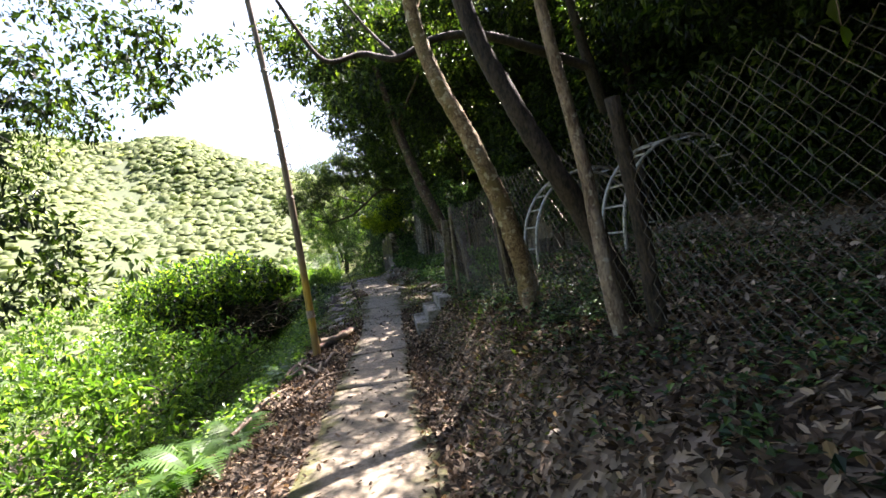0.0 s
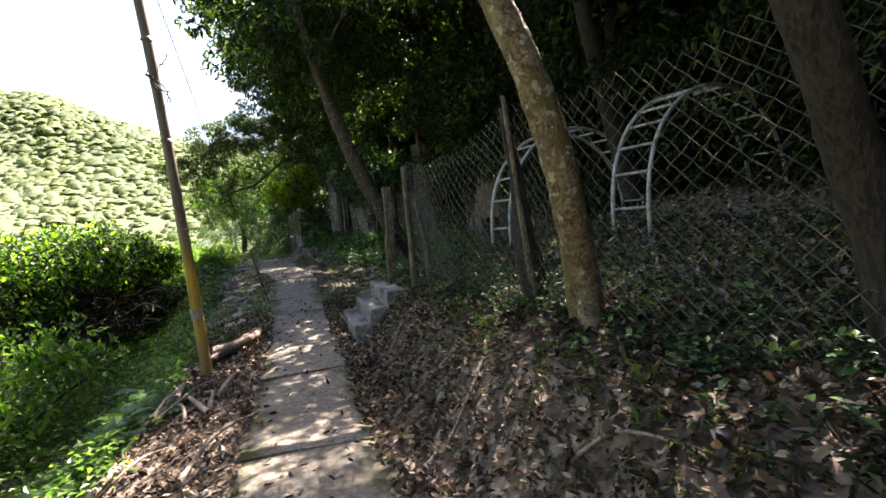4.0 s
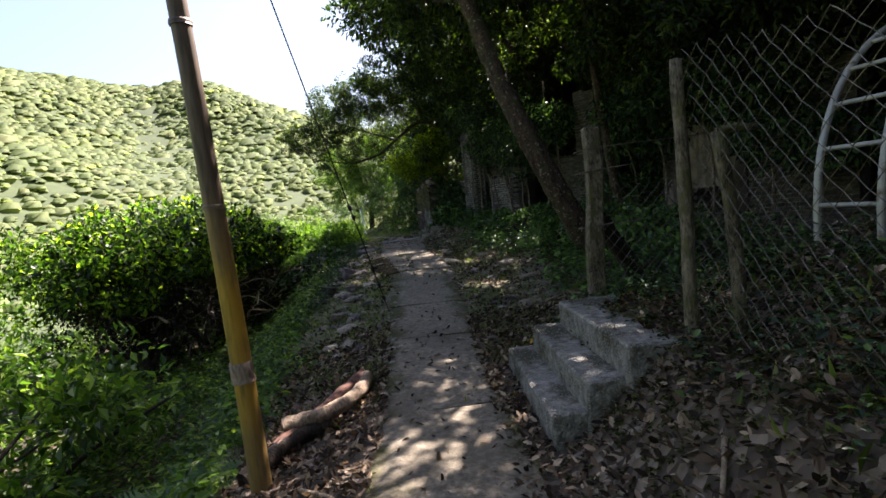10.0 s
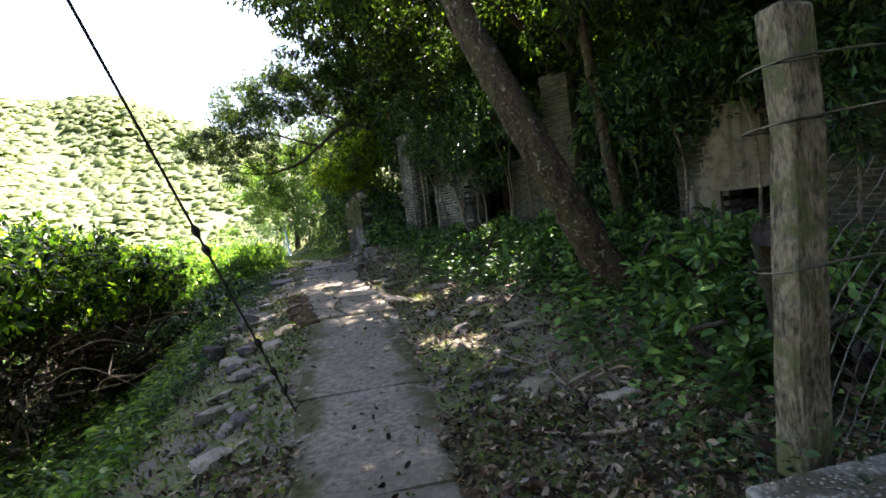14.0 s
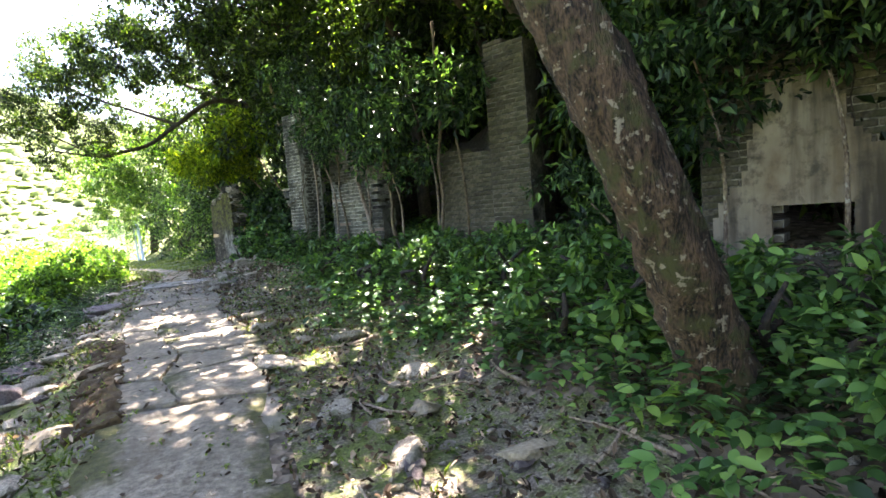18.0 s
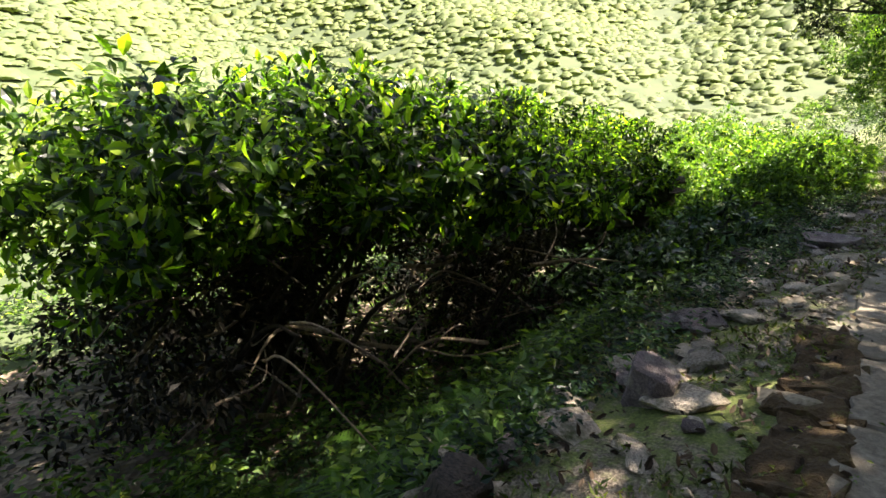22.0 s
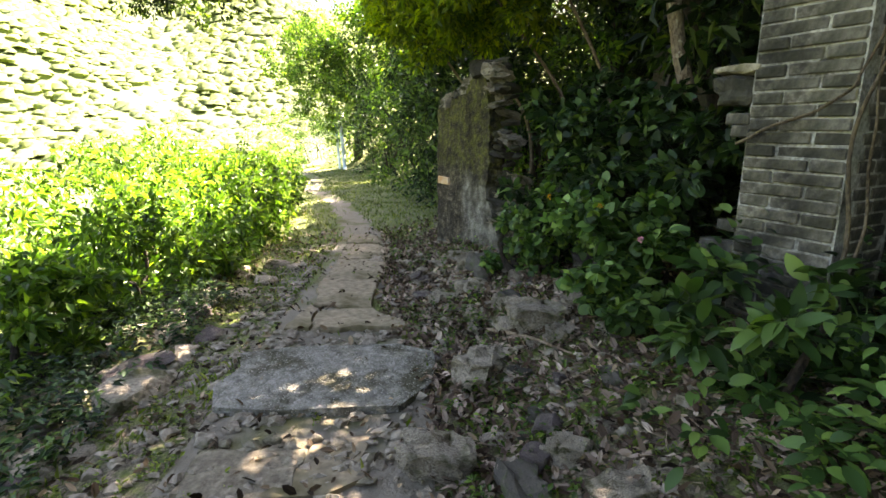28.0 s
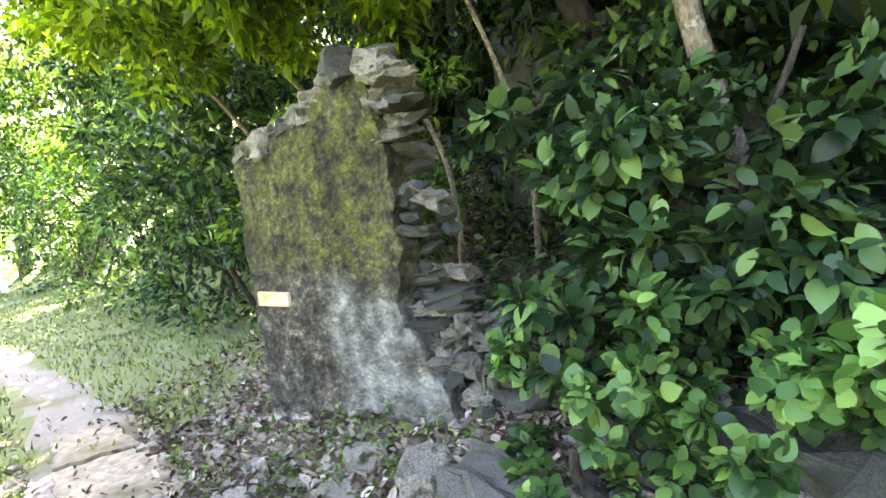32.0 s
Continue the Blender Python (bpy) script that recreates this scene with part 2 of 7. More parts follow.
M_TUBE = k.m
k = Mat("blue_white_paint", rough=0.5)
k.colour(k.ramp(k.noise(12, 4), (0.4, (0.5, 0.58, 0.68)), (0.7, (0.62, 0.66, 0.7))))
M_BLUEPOST = k.m
k = Mat("black_rope", rough=0.8)
k.colour(k.ramp(k.noise(60, 2), (0.4, (0.012, 0.011, 0.01)), (0.7, (0.04, 0.035, 0.03))))
M_ROPE = k.m

M_CONCRETE = stone_like("path_concrete", (0.1, 0.078, 0.05), (0.265, 0.215, 0.148), (0.08, 0.068, 0.028), scale=2.6, bump=0.5, vary=0.12)
k = Mat("mossy_path_concrete", rough=0.95)
sp0 = k.n.new("ShaderNodeSeparateXYZ")
k.l.new(k.co, sp0.inputs[0])
ax0 = k.n.new("ShaderNodeMath")
ax0.operation = "ABSOLUTE"
k.l.new(sp0.outputs[0], ax0.inputs[0])
k.world_co()
n1, n2, n3 = k.noise(3.2, 6, 0.65), k.noise(22, 6, 0.7), k.noise(90, 3)
side0 = k.n.new("ShaderNodeMath")
side0.operation = "MULTIPLY_ADD"
k.l.new(n1, side0.inputs[0])
side0.inputs[1].default_value = 0.9
k.l.new(ax0.outputs[0], side0.inputs[2])
col = k.ramp(n2, (0.3, (0.07, 0.056, 0.039)), (0.5, (0.165, 0.138, 0.1)), (0.72, (0.31, 0.27, 0.205)))
col = k.mix(k.ramp(k.noise(1.4, 4), (0.45, (0, 0, 0)), (0.62, (1, 1, 1))), col, k.mix(0.6, col, (0.1, 0.085, 0.06)))
moss0 = k.ramp(n2, (0.35, (0.03, 0.03, 0.01)), (0.55, (0.06, 0.06, 0.018)), (0.72, (0.1, 0.085, 0.035)))
col = k.mix(k.ramp(side0.outputs[0], (0.74, (0, 0, 0)), (0.9, (1, 1, 1))), col, moss0)
k.colour(col).bump(k.mix(0.4, n2, n3), 0.9, 0.015)
M_CONCRETE_MOSS = k.m
k = Mat("rough_step_concrete", rough=0.95)
n1, n2, vd = k.noise(3, 6, 0.65), k.noise(16, 6, 0.7), k.voronoi(60)
col = k.ramp(n2, (0.3, (0.07, 0.063, 0.052)), (0.5, (0.18, 0.168, 0.145)), (0.7, (0.32, 0.305, 0.27)))
col = k.mix(k.ramp(n1, (0.48, (0, 0, 0)), (0.6, (1, 1, 1))), col, (0.055, 0.05, 0.03))
col = k.mix(k.ramp(vd, (0.1, (1, 1, 1)), (0.35, (0, 0, 0))), col, (0.3, 0.285, 0.25))
k.colour(col).bump(k.mix(0.5, n2, vd), 1.0, 0.02)
M_STEP = k.m
M_ROCK = stone_like("grey_rock", (0.11, 0.09, 0.068), (0.4, 0.34, 0.265), (0.07, 0.07, 0.028), scale=4, bump=1.0, dist=0.05)
M_ROCK_PURPLE = stone_like("purple_rock", (0.05, 0.039, 0.038), (0.18, 0.142, 0.135), (0.25, 0.225, 0.18), scale=7, bump=1.0, dist=0.05)
M_BRICK = stone_like("grey_brick", (0.04, 0.035, 0.027), (0.19, 0.173, 0.14), (0.03, 0.03, 0.02), scale=5, bump=0.8, vary=0.5, grime=(0.012, 0.011, 0.009))
# Darker brick with mossy patches, for the gable, house and inner wall
M_BRICK_OLD = stone_like("dark_old_brick", (0.022, 0.018, 0.013), (0.095, 0.08, 0.058), (0.03, 0.032, 0.014), scale=5, bump=0.7, vary=0.4)
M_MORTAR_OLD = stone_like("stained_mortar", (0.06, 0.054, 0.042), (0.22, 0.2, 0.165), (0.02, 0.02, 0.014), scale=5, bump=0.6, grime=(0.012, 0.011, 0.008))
M_BRICK_RED = stone_like("reddish_brick", (0.14, 0.095, 0.075), (0.22, 0.155, 0.12), scale=8, vary=0.2)
M_MORTAR = stone_like("lime_mortar", (0.2, 0.19, 0.16), (0.55, 0.53, 0.47), (0.06, 0.055, 0.042), scale=9, bump=0.8, grime=(0.015, 0.014, 0.011))
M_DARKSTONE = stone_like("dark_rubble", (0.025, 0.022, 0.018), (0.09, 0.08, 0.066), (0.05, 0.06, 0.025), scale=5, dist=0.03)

k = Mat("stained_plaster", rough=0.92)
n1, n2 = k.noise(1.6, 6, 0.6, (1, 1, 0.5)), k.noise(7, 6, 0.65)
n3 = k.noise(30, 3)
col = k.mix(k.ramp(n1, (0.4, (0, 0, 0)), (0.6, (1, 1, 1))), (0.25, 0.21, 0.155), (0.13, 0.095, 0.06))
col = k.mix(k.ramp(n2, (0.5, (0, 0, 0)), (0.66, (1, 1, 1))), col, (0.07, 0.058, 0.042))
col = k.mix(k.ramp(k.noise(2.5, 5, 0.6, (1, 1, 0.12)), (0.44, (0, 0, 0)), (0.58, (1, 1, 1))), col, (0.045, 0.036, 0.026))
k.colour(col).bump(k.mix(0.5, n2, n3), 0.5, 0.012)
M_PLASTER = k.m

k = Mat("mossy_plaster", rough=0.95)
n1, n2, n3, vd = k.noise(2.6, 6, 0.65), k.noise(26, 8, 0.75), k.noise(9, 7, 0.7), k.voronoi(48)
sep = k.n.new("ShaderNodeSeparateXYZ")
k.l.new(k.co, sep.inputs[0])


def blend(a, b, value, wob, amount):
    """A soft mask where value, shaken by noise, goes from a to b."""
    add = k.n.new("ShaderNodeMath")
    add.operation = "MULTIPLY_ADD"
    k.l.new(wob, add.inputs[0])
    add.inputs[1].default_value = amount
    k.l.new(value, add.inputs[2])
    rg = k.n.new("ShaderNodeMapRange")
    rg.inputs[1].default_value, rg.inputs[2].default_value = a + amount * 0.5, b + amount * 0.5
    k.l.new(add.outputs[0], rg.inputs[0])
    return rg.outputs[0]


grit = k.ramp(n2, (0.36, (0.02, 0.016, 0.012)), (0.5, (0.075, 0.06, 0.042)), (0.6, (0.15, 0.125, 0.095)), (0.7, (0.42, 0.39, 0.34)))
smooth = k.ramp(n3, (0.3, (0.07, 0.064, 0.054)), (0.52, (0.19, 0.178, 0.155)), (0.72, (0.34, 0.325, 0.29)))
moss = k.ramp(n2, (0.34, (0.02, 0.02, 0.006)), (0.5, (0.075, 0.075, 0.014)), (0.66, (0.16, 0.15, 0.03)))
white = k.ramp(n3, (0.35, (0.3, 0.29, 0.27)), (0.6, (0.66, 0.65, 0.61)))
right = blend(-0.12, 0.02, sep.outputs[0], n1, 0.7)
lowz = blend(1.12, 0.98, sep.outputs[2], n1, 0.7)
both = k.n.new("ShaderNodeMath")
both.operation = "MULTIPLY"
k.l.new(right, both.inputs[0])
k.l.new(lowz, both.inputs[1])
mossy = k.n.new("ShaderNodeMath")
mossy.operation = "MULTIPLY"
k.l.new(blend(0.95, 1.2, sep.outputs[2], n1, 1.0), mossy.inputs[0])
k.l.new(k.ramp(n3, (0.4, (0, 0, 0)), (0.56, (1, 1, 1))), mossy.inputs[1])
grit = k.mix(1.0, grit, k.ramp(n3, (0.36, (0.35, 0.35, 0.35)), (0.62, (1.35, 1.35, 1.35))), "MULTIPLY")
col = k.mix(mossy.outputs[0], grit, moss)
col = k.mix(both.outputs[0], col, smooth)
col = k.mix(blend(0.32, 0.2, sep.outputs[2], n1, 0.5), col, white)
col = k.mix(1.0, col, k.ramp(k.noise(4.5, 5), (0.38, (0.38, 0.36, 0.32)), (0.6, (0.95, 0.95, 0.95))), "MULTIPLY")
k.colour(col).bump(k.mix(0.5, n2, vd), 1.0, 0.03)
M_PLASTER_MOSS = k.m

k = Mat("mossy_ground", rough=0.97)
k.world_co()
n1, n2, n3 = k.noise(1.3, 5), k.noise(11, 6, 0.7), k.noise(60, 4, 0.7)
soil = k.ramp(n3, (0.34, (0.045, 0.036, 0.026)), (0.52, (0.14, 0.112, 0.082)), (0.7, (0.32, 0.27, 0.2)))
green = k.ramp(n3, (0.34, (0.045, 0.058, 0.015)), (0.52, (0.1, 0.125, 0.028)), (0.7, (0.18, 0.2, 0.06)))
k.colour(k.mix(k.ramp(k.mix(0.5, n1, n2), (0.44, (0, 0, 0)), (0.54, (1, 1, 1))), soil, green)).bump(k.mix(0.5, n2, n3), 1.0, 0.03)
M_MOSSGROUND = k.m
k = Mat("pink_petal", rough=0.6)
k.colour(k.ramp(k.noise(30, 2), (0.4, (0.6, 0.2, 0.3)), (0.7, (0.7, 0.35, 0.42))))
M_PETAL = k.m

k = Mat("forest_soil", rough=0.95)
k.world_co()
n1, n2, n3 = k.noise(0.55, 4), k.noise(5, 6), k.noise(28, 4)
soil = k.mix(n2, (0.045, 0.035, 0.025), (0.13, 0.1, 0.07))
green = k.mix(n3, (0.035, 0.05, 0.014), (0.085, 0.1, 0.03))
col = k.mix(k.ramp(n1, (0.46, (0, 0, 0)), (0.58, (1, 1, 1))), soil, k.mix(k.ramp(n2, (0.4, (0, 0, 0)), (0.6, (1, 1, 1))), soil, green))
vt = k.n.new("ShaderNodeTexVoronoi")
vt.inputs["Scale"].default_value = 17
k.l.new(k.co, vt.inputs["Vector"])
sp = k.n.new("ShaderNodeSeparateColor")
k.l.new(vt.outputs["Color"], sp.inputs[0])
leafy = k.ramp(sp.outputs[0], (0.0, (0.03, 0.022, 0.015)), (0.55, (0.1, 0.072, 0.05)), (1.0, (0.22, 0.17, 0.125)))
col = k.mix(k.ramp(n2, (0.36, (0, 0, 0)), (0.5, (1, 1, 1))), col, leafy)
k.colour(col).bump(k.mix(0.5, n2, vt.outputs["Distance"]), 0.9, 0.04)
M_SOIL = k.m
k = Mat("yellow_leaf", rough=0.5)
k.colour(k.ramp(k.noise(30, 3), (0.3, (0.42, 0.2, 0.015)), (0.7, (0.55, 0.36, 0.03))))
M_YELLOW = k.m
k = Mat("orange_paint", rough=0.7)
k.colour(k.ramp(k.noise(14, 4), (0.35, (0.42, 0.2, 0.07)), (0.7, (0.55, 0.42, 0.3))))
M_ORANGE = k.m
k = Mat("rotten_red_wood", rough=0.9)
k.colour(k.ramp(k.noise(18, 5), (0.35, (0.07, 0.035, 0.025)), (0.7, (0.22, 0.11, 0.075))))
M_REDWOOD = k.m

k = Mat("far_woodland_floor", rough=0.95)
k.world_co()
k.colour(k.ramp(k.noise(0.12, 5), (0.35, (0.03, 0.042, 0.017)), (0.65, (0.05, 0.066, 0.026))))
M_FARFLOOR = k.m

k = Mat("gritty_trail_dirt", rough=0.95)
k.world_co()
n1, n2, n3 = k.noise(1.1, 5), k.noise(9, 6, 0.7), k.noise(45, 4)
col = k.mix(n2, (0.1, 0.085, 0.065), (0.24, 0.21, 0.17))
col = k.mix(k.ramp(n1, (0.5, (0, 0, 0)), (0.62, (1, 1, 1))), col, k.mix(n3, (0.06, 0.065, 0.022), (0.12, 0.115, 0.04)))
k.colour(col).bump(k.mix(0.5, n2, n3), 0.9, 0.03)
M_TRAIL = k.m
k = Mat("verge_turf", rough=0.95)
k.world_co()
n1, n2, n3 = k.noise(0.7, 4), k.noise(8, 6, 0.7), k.noise(60, 3)
col = k.mix(n3, (0.06, 0.08, 0.02), (0.14, 0.16, 0.05))
col = k.mix(k.ramp(n2, (0.5, (0, 0, 0)), (0.68, (1, 1, 1))), col, (0.16, 0.135, 0.095))
k.colour(col).bump(k.mix(0.5, n2, n3), 0.8, 0.03)
M_TURF = k.m

k = Mat("brown_moss", rough=1.0)
n1, n2 = k.noise(8, 5), k.noise(50, 4)
k.colour(k.ramp(k.mix(0.5, n1, n2), (0.35, (0.025, 0.015, 0.007)), (0.55, (0.06, 0.038, 0.016)), (0.7, (0.07, 0.075, 0.02)))).bump(n2, 1.0, 0.02)
M_MOSSBROWN = k.m

# ---- building helpers ----
rng = np.random.default_rng(7)


def mesh_np(name, verts, faces, mat, smooth=False):
    """A mesh from arrays: verts (n, 3); faces (m, 3) or (m, 4)."""
    me = bpy.data.meshes.new(name)
    verts, faces = np.asarray(verts, np.float32), np.asarray(faces, np.int32)
    me.vertices.add(len(verts))
    me.vertices.foreach_set("co", verts.ravel())
    n, w = faces.shape
    me.loops.add(n * w)
    me.loops.foreach_set("vertex_index", faces.ravel())
    me.polygons.add(n)
    me.polygons.foreach_set("loop_start", np.arange(0, n * w, w, dtype=np.int32))
    me.polygons.foreach_set("use_smooth", np.full(n, smooth))
    me.update(calc_edges=True)
    me.materials.append(mat)
    return me


def part(name, me, parent=None, label="", m=None):
    """One mesh object, under a thing or a part."""
    ob = new(name, me)
    if parent is not None:
        ob.parent = parent
    if m is not None:
        ob.matrix_basis = m
    if label:
        ob["label"] = label
    return ob


def empty(name, x, y, z, rz=0):
    ob = new(name)
    ob.empty_display_size = 0.1
    ob.matrix_basis = pose(x, y, z, 0, 0, rz)
    return ob


def bm_mesh(name, bm, mat, smooth=False):
    me = bpy.data.meshes.new(name)
    for f in bm.faces:
        f.smooth = smooth
    bm.to_mesh(me)
    bm.free()
    me.materials.append(mat)
    return me


def box_bm(sx, sy, sz, bevel=0.0, rough=0.0, seed=0, cuts=0):
    bm = bmesh.new()
    bmesh.ops.create_cube(bm, size=1.0)
    bmesh.ops.scale(bm, vec=(sx, sy, sz), verts=bm.verts)
    if cuts:
        bmesh.ops.subdivide_edges(bm, edges=bm.edges, cuts=cuts, use_grid_fill=True)
    if bevel:
        bmesh.ops.bevel(bm, geom=bm.edges[:] if not cuts else [e for e in bm.edges if e.calc_face_angle(0) > 1], offset=bevel, segments=1, affect="EDGES")
    if rough:
        for v in bm.verts:
            v.co += noise.noise_vector(v.co * (0.9 / max(sx, sy, sz) * 4) + Vector((seed * 3.1, seed, 0))) * rough
    return bm


def tube_arrays(pts, radii, sides=8, wobble=0.0, seed=0, cap=True):
    """A tapered tube along points."""
    pts = np.asarray(pts, float)
    n = len(pts)
    tang = np.gradient(pts, axis=0)
    tang /= np.linalg.norm(tang, axis=1)[:, None] + 1e-9
    ref = np.array([0.31, 0.95, 0.05]) if abs(tang[0][2]) > 0.7 else np.array([0.0, 0.0, 1.0])
    u = np.cross(tang, ref)
    u /= np.linalg.norm(u, axis=1)[:, None] + 1e-9
    v = np.cross(tang, u)
    a = np.linspace(0, 2 * np.pi, sides, endpoint=False)
    r = np.asarray(radii, float)[:, None] * np.ones((n, sides))
    if wobble:
        g = np.random.default_rng(seed)
        r = r * (1 + wobble * (g.random((n, sides)) - 0.5))
    vs = pts[:, None] + r[..., None] * (np.cos(a)[None, :, None] * u[:, None] + np.sin(a)[None, :, None] * v[:, None])
    vs = vs.reshape(-1, 3)
    i, j = np.meshgrid(np.arange(n - 1), np.arange(sides), indexing="ij")
    j2 = (j + 1) % sides
    f = np.stack([i * sides + j, i * sides + j2, (i + 1) * sides + j2, (i + 1) * sides + j], -1).reshape(-1, 4)
    if cap:
        k0, k1 = len(vs), len(vs) + 1
        vs = np.vstack([vs, pts[0], pts[-1]])
        jj = np.arange(sides)
        j3 = (jj + 1) % sides
        f = np.vstack([f, np.stack([jj, j3, jj * 0 + k0, jj * 0 + k0], -1) * 1, np.stack([(n - 1) * sides + jj, (n - 1) * sides + j3, jj * 0 + k1, jj * 0 + k1], -1)])
    return vs, f


def fix_quads(f):
    """Quads with a doubled corner become triangles in a list of faces."""
    return [tuple(dict.fromkeys(q)) for q in f.tolist()]


def tube_mesh(name, pts, radii, mat, sides=8, wobble=0.0, seed=0, smooth=True):
    vs, f = tube_arrays(pts, radii, sides, wobble, seed)
    me = bpy.data.meshes.new(name)
    me.from_pydata(vs.tolist(), [], fix_quads(f))
    me.polygons.foreach_set("use_smooth", np.full(len(me.polygons), smooth))
    me.update()
    me.materials.append(mat)
    return me


def smooth_line(pts, n=14):
    """A smooth run of points through the given ones."""
    p = np.asarray(pts, float)
    p = np.vstack([2 * p[0] - p[1], p, 2 * p[-1] - p[-2]])
    out = []
    for i in range(1, len(p) - 2):
        a, b, c, d = p[i - 1 : i + 3]
        for s in np.linspace(0, 1, n, endpoint=False):
            out.append(0.5 * (2 * b + (c - a) * s + (2 * a - 5 * b + 4 * c - d) * s * s + (3 * b - a - 3 * c + d) * s**3))
    out.append(p[-2])
    return np.array(out)


def unit(a):
    return a / (np.linalg.norm(a, axis=-1, keepdims=True) + 1e-9)


def leaves(name, pos, way, up, length, mat, wide=0.45, lod=0, droop=0.15):
    """Many leaves in one mesh: where each begins, the way it points, its upper side and its length."""
    pos, way, length = np.asarray(pos, float), unit(np.asarray(way, float)), np.asarray(length, float)
    side = unit(np.cross(way, unit(np.asarray(up, float))))
    top = np.cross(side, way)
    n, L = len(pos), length[:, None]
    w = wide * (0.8 + 0.4 * rng.random((n, 1)))
    if lod == 0:
        rows = [(0, 0, 0), (0.45, 0.5, 0.1), (1, 0, -droop), (0.45, -0.5, 0.1)]
        faces = [(0, 1, 2), (0, 2, 3)]
    elif lod == 3:
        rows = [(0, 0, 0), (0.3, 0.42, 0.12), (0.72, 0.36, 0.1 - droop * 0.6), (1, 0, -droop), (0.72, -0.36, 0.14 - droop * 0.6), (0.3, -0.42, 0.08)]
        faces = [(0, 1, 2), (0, 2, 3), (0, 3, 4), (0, 4, 5)]
    elif lod == 2:
        rows = [(0, 0, 0)]
        for a, b in ((0.12, 0.26), (0.3, 0.45), (0.52, 0.5), (0.74, 0.38), (0.9, 0.18)):
            low = 0.04 - droop * a * a * 1.2
            rows += [(a, b, low + 0.1 * b), (a, 0, low), (a, -b, low + 0.1 * b)]
        rows.append((1, 0, -droop * 1.3))
        faces = [(0, 1, 2), (0, 2, 3)]
        for q in (1, 4, 7, 10):
            faces += [(q, q + 3, q + 4), (q, q + 4, q + 1), (q + 1, q + 4, q + 5), (q + 1, q + 5, q + 2)]
        faces += [(13, 16, 14), (14, 16, 15)]
    else:
        rows = [(0, 0, 0), (0.22, 0.36, 0.07), (0.55, 0.5, 0.08), (1, 0, -droop), (0.55, -0.5, 0.08), (0.22, -0.36, 0.07), (0.3, 0, 0.01), (0.62, 0, -0.03)]
        faces = [(0, 1, 6), (0, 6, 5), (1, 2, 7), (1, 7, 6), (6, 7, 4), (6, 4, 5), (2, 3, 7), (7, 3, 4)]
    v = np.stack([pos + L * (a * way + b * w * side + c * top) for a, b, c in rows], 1)
    f = np.array(faces)[None] + (np.arange(n) * len(rows))[:, None, None]
    return mesh_np(name, v.reshape(-1, 3), f.reshape(-1, 3), mat, lod == 2)


def clump_points(n, centres, spread, shell=0.5):
    """n points in clumps round centres; also the way from each clump's middle."""
    c = np.asarray(centres, float)
    pick = rng.integers(0, len(c), n)
    d = unit(rng.normal(size=(n, 3)))
    r = np.asarray(spread)[pick][:, None] * (shell + (1 - shell) * rng.random((n, 1)))
    return c[pick] + d * r * np.array([1, 1, 0.75]), d


def crown_mesh(name, n, rx, ry, rz, clumps, size, mat, lod=0, hang=0.35, clump=0.28, hollow=0.45, face=0.0, wide=0.45):
    """A crown of leaf clumps inside an uneven ellipsoid about the origin."""
    d = unit(rng.normal(size=(clumps, 3)))
    r = hollow + (1 - hollow) * rng.random((clumps, 1)) ** 0.6
    bumpy = 1 + 0.22 * np.sin(d[:, :1] * 5 + 1.3) * np.cos(d[:, 1:2] * 6 + 0.4)
    c = d * r * bumpy * np.array([rx, ry, rz])
    spread = clump * (rx + ry + rz) / 3 * (0.6 + 0.8 * rng.random(clumps))
    p, out = clump_points(n, c, spread)
    way = unit(out + rng.normal(size=(n, 3)) * 0.7 + np.array([0, 0, -hang]))
    up = unit(np.array([0, 0, 1.0]) + rng.normal(size=(n, 3)) * 0.55 + out * 0.4 + face * unit(p / np.array([rx, ry, rz]) ** 2))
    return leaves(name, p, way, up, size * (0.6 + 0.7 * rng.random(n)), mat, wide, lod)


def sstep(a, b, x):
    s = np.clip((np.asarray(x, float) - a) / (b - a), 0, 1)
    return s * s * (3 - 2 * s)


# ---- the lie of the land ----
PY = [-20, 3, 6, 9.5, 11.5, 14, 15.2, 18.5, 20, 22.1, 23.4, 26.3, 30, 33, 36.8, 42, 60, 90]
PX = [-0.3, -0.24, -0.24, -0.19, -0.2, -0.3, -0.31, -0.7, -0.75, -0.9, -1.06, -1.26, -2.2, -3.45, -4.1, -6.5, -14, -30]
PW = [0.48, 0.48, 0.46, 0.42, 0.46, 0.5, 0.5, 0.58, 0.55, 0.5, 0.33, 0.26, 0.2, 0.2, 0.25, 0.3, 0.4, 0.5]
PZ = [-0.05, -0.05, -0.05, 0.0, 0.08, 0.22, 0.3, 0.34, 0.38, 0.45, 0.43, 0.36, 0.28, 0.2, 0.1, 0.0, -1.0, -3]


def path_at(y):
    return np.interp(y, PY, PX), np.interp(y, PY, PW), np.interp(y, PY, PZ)


def wav(x, y, s, a=0.0):
    return np.sin(x * s + 1.7 * np.sin(y * s * 0.7 + a)) * np.cos(y * s * 0.9 - 1.1 * np.sin(x * s * 0.6 + a))


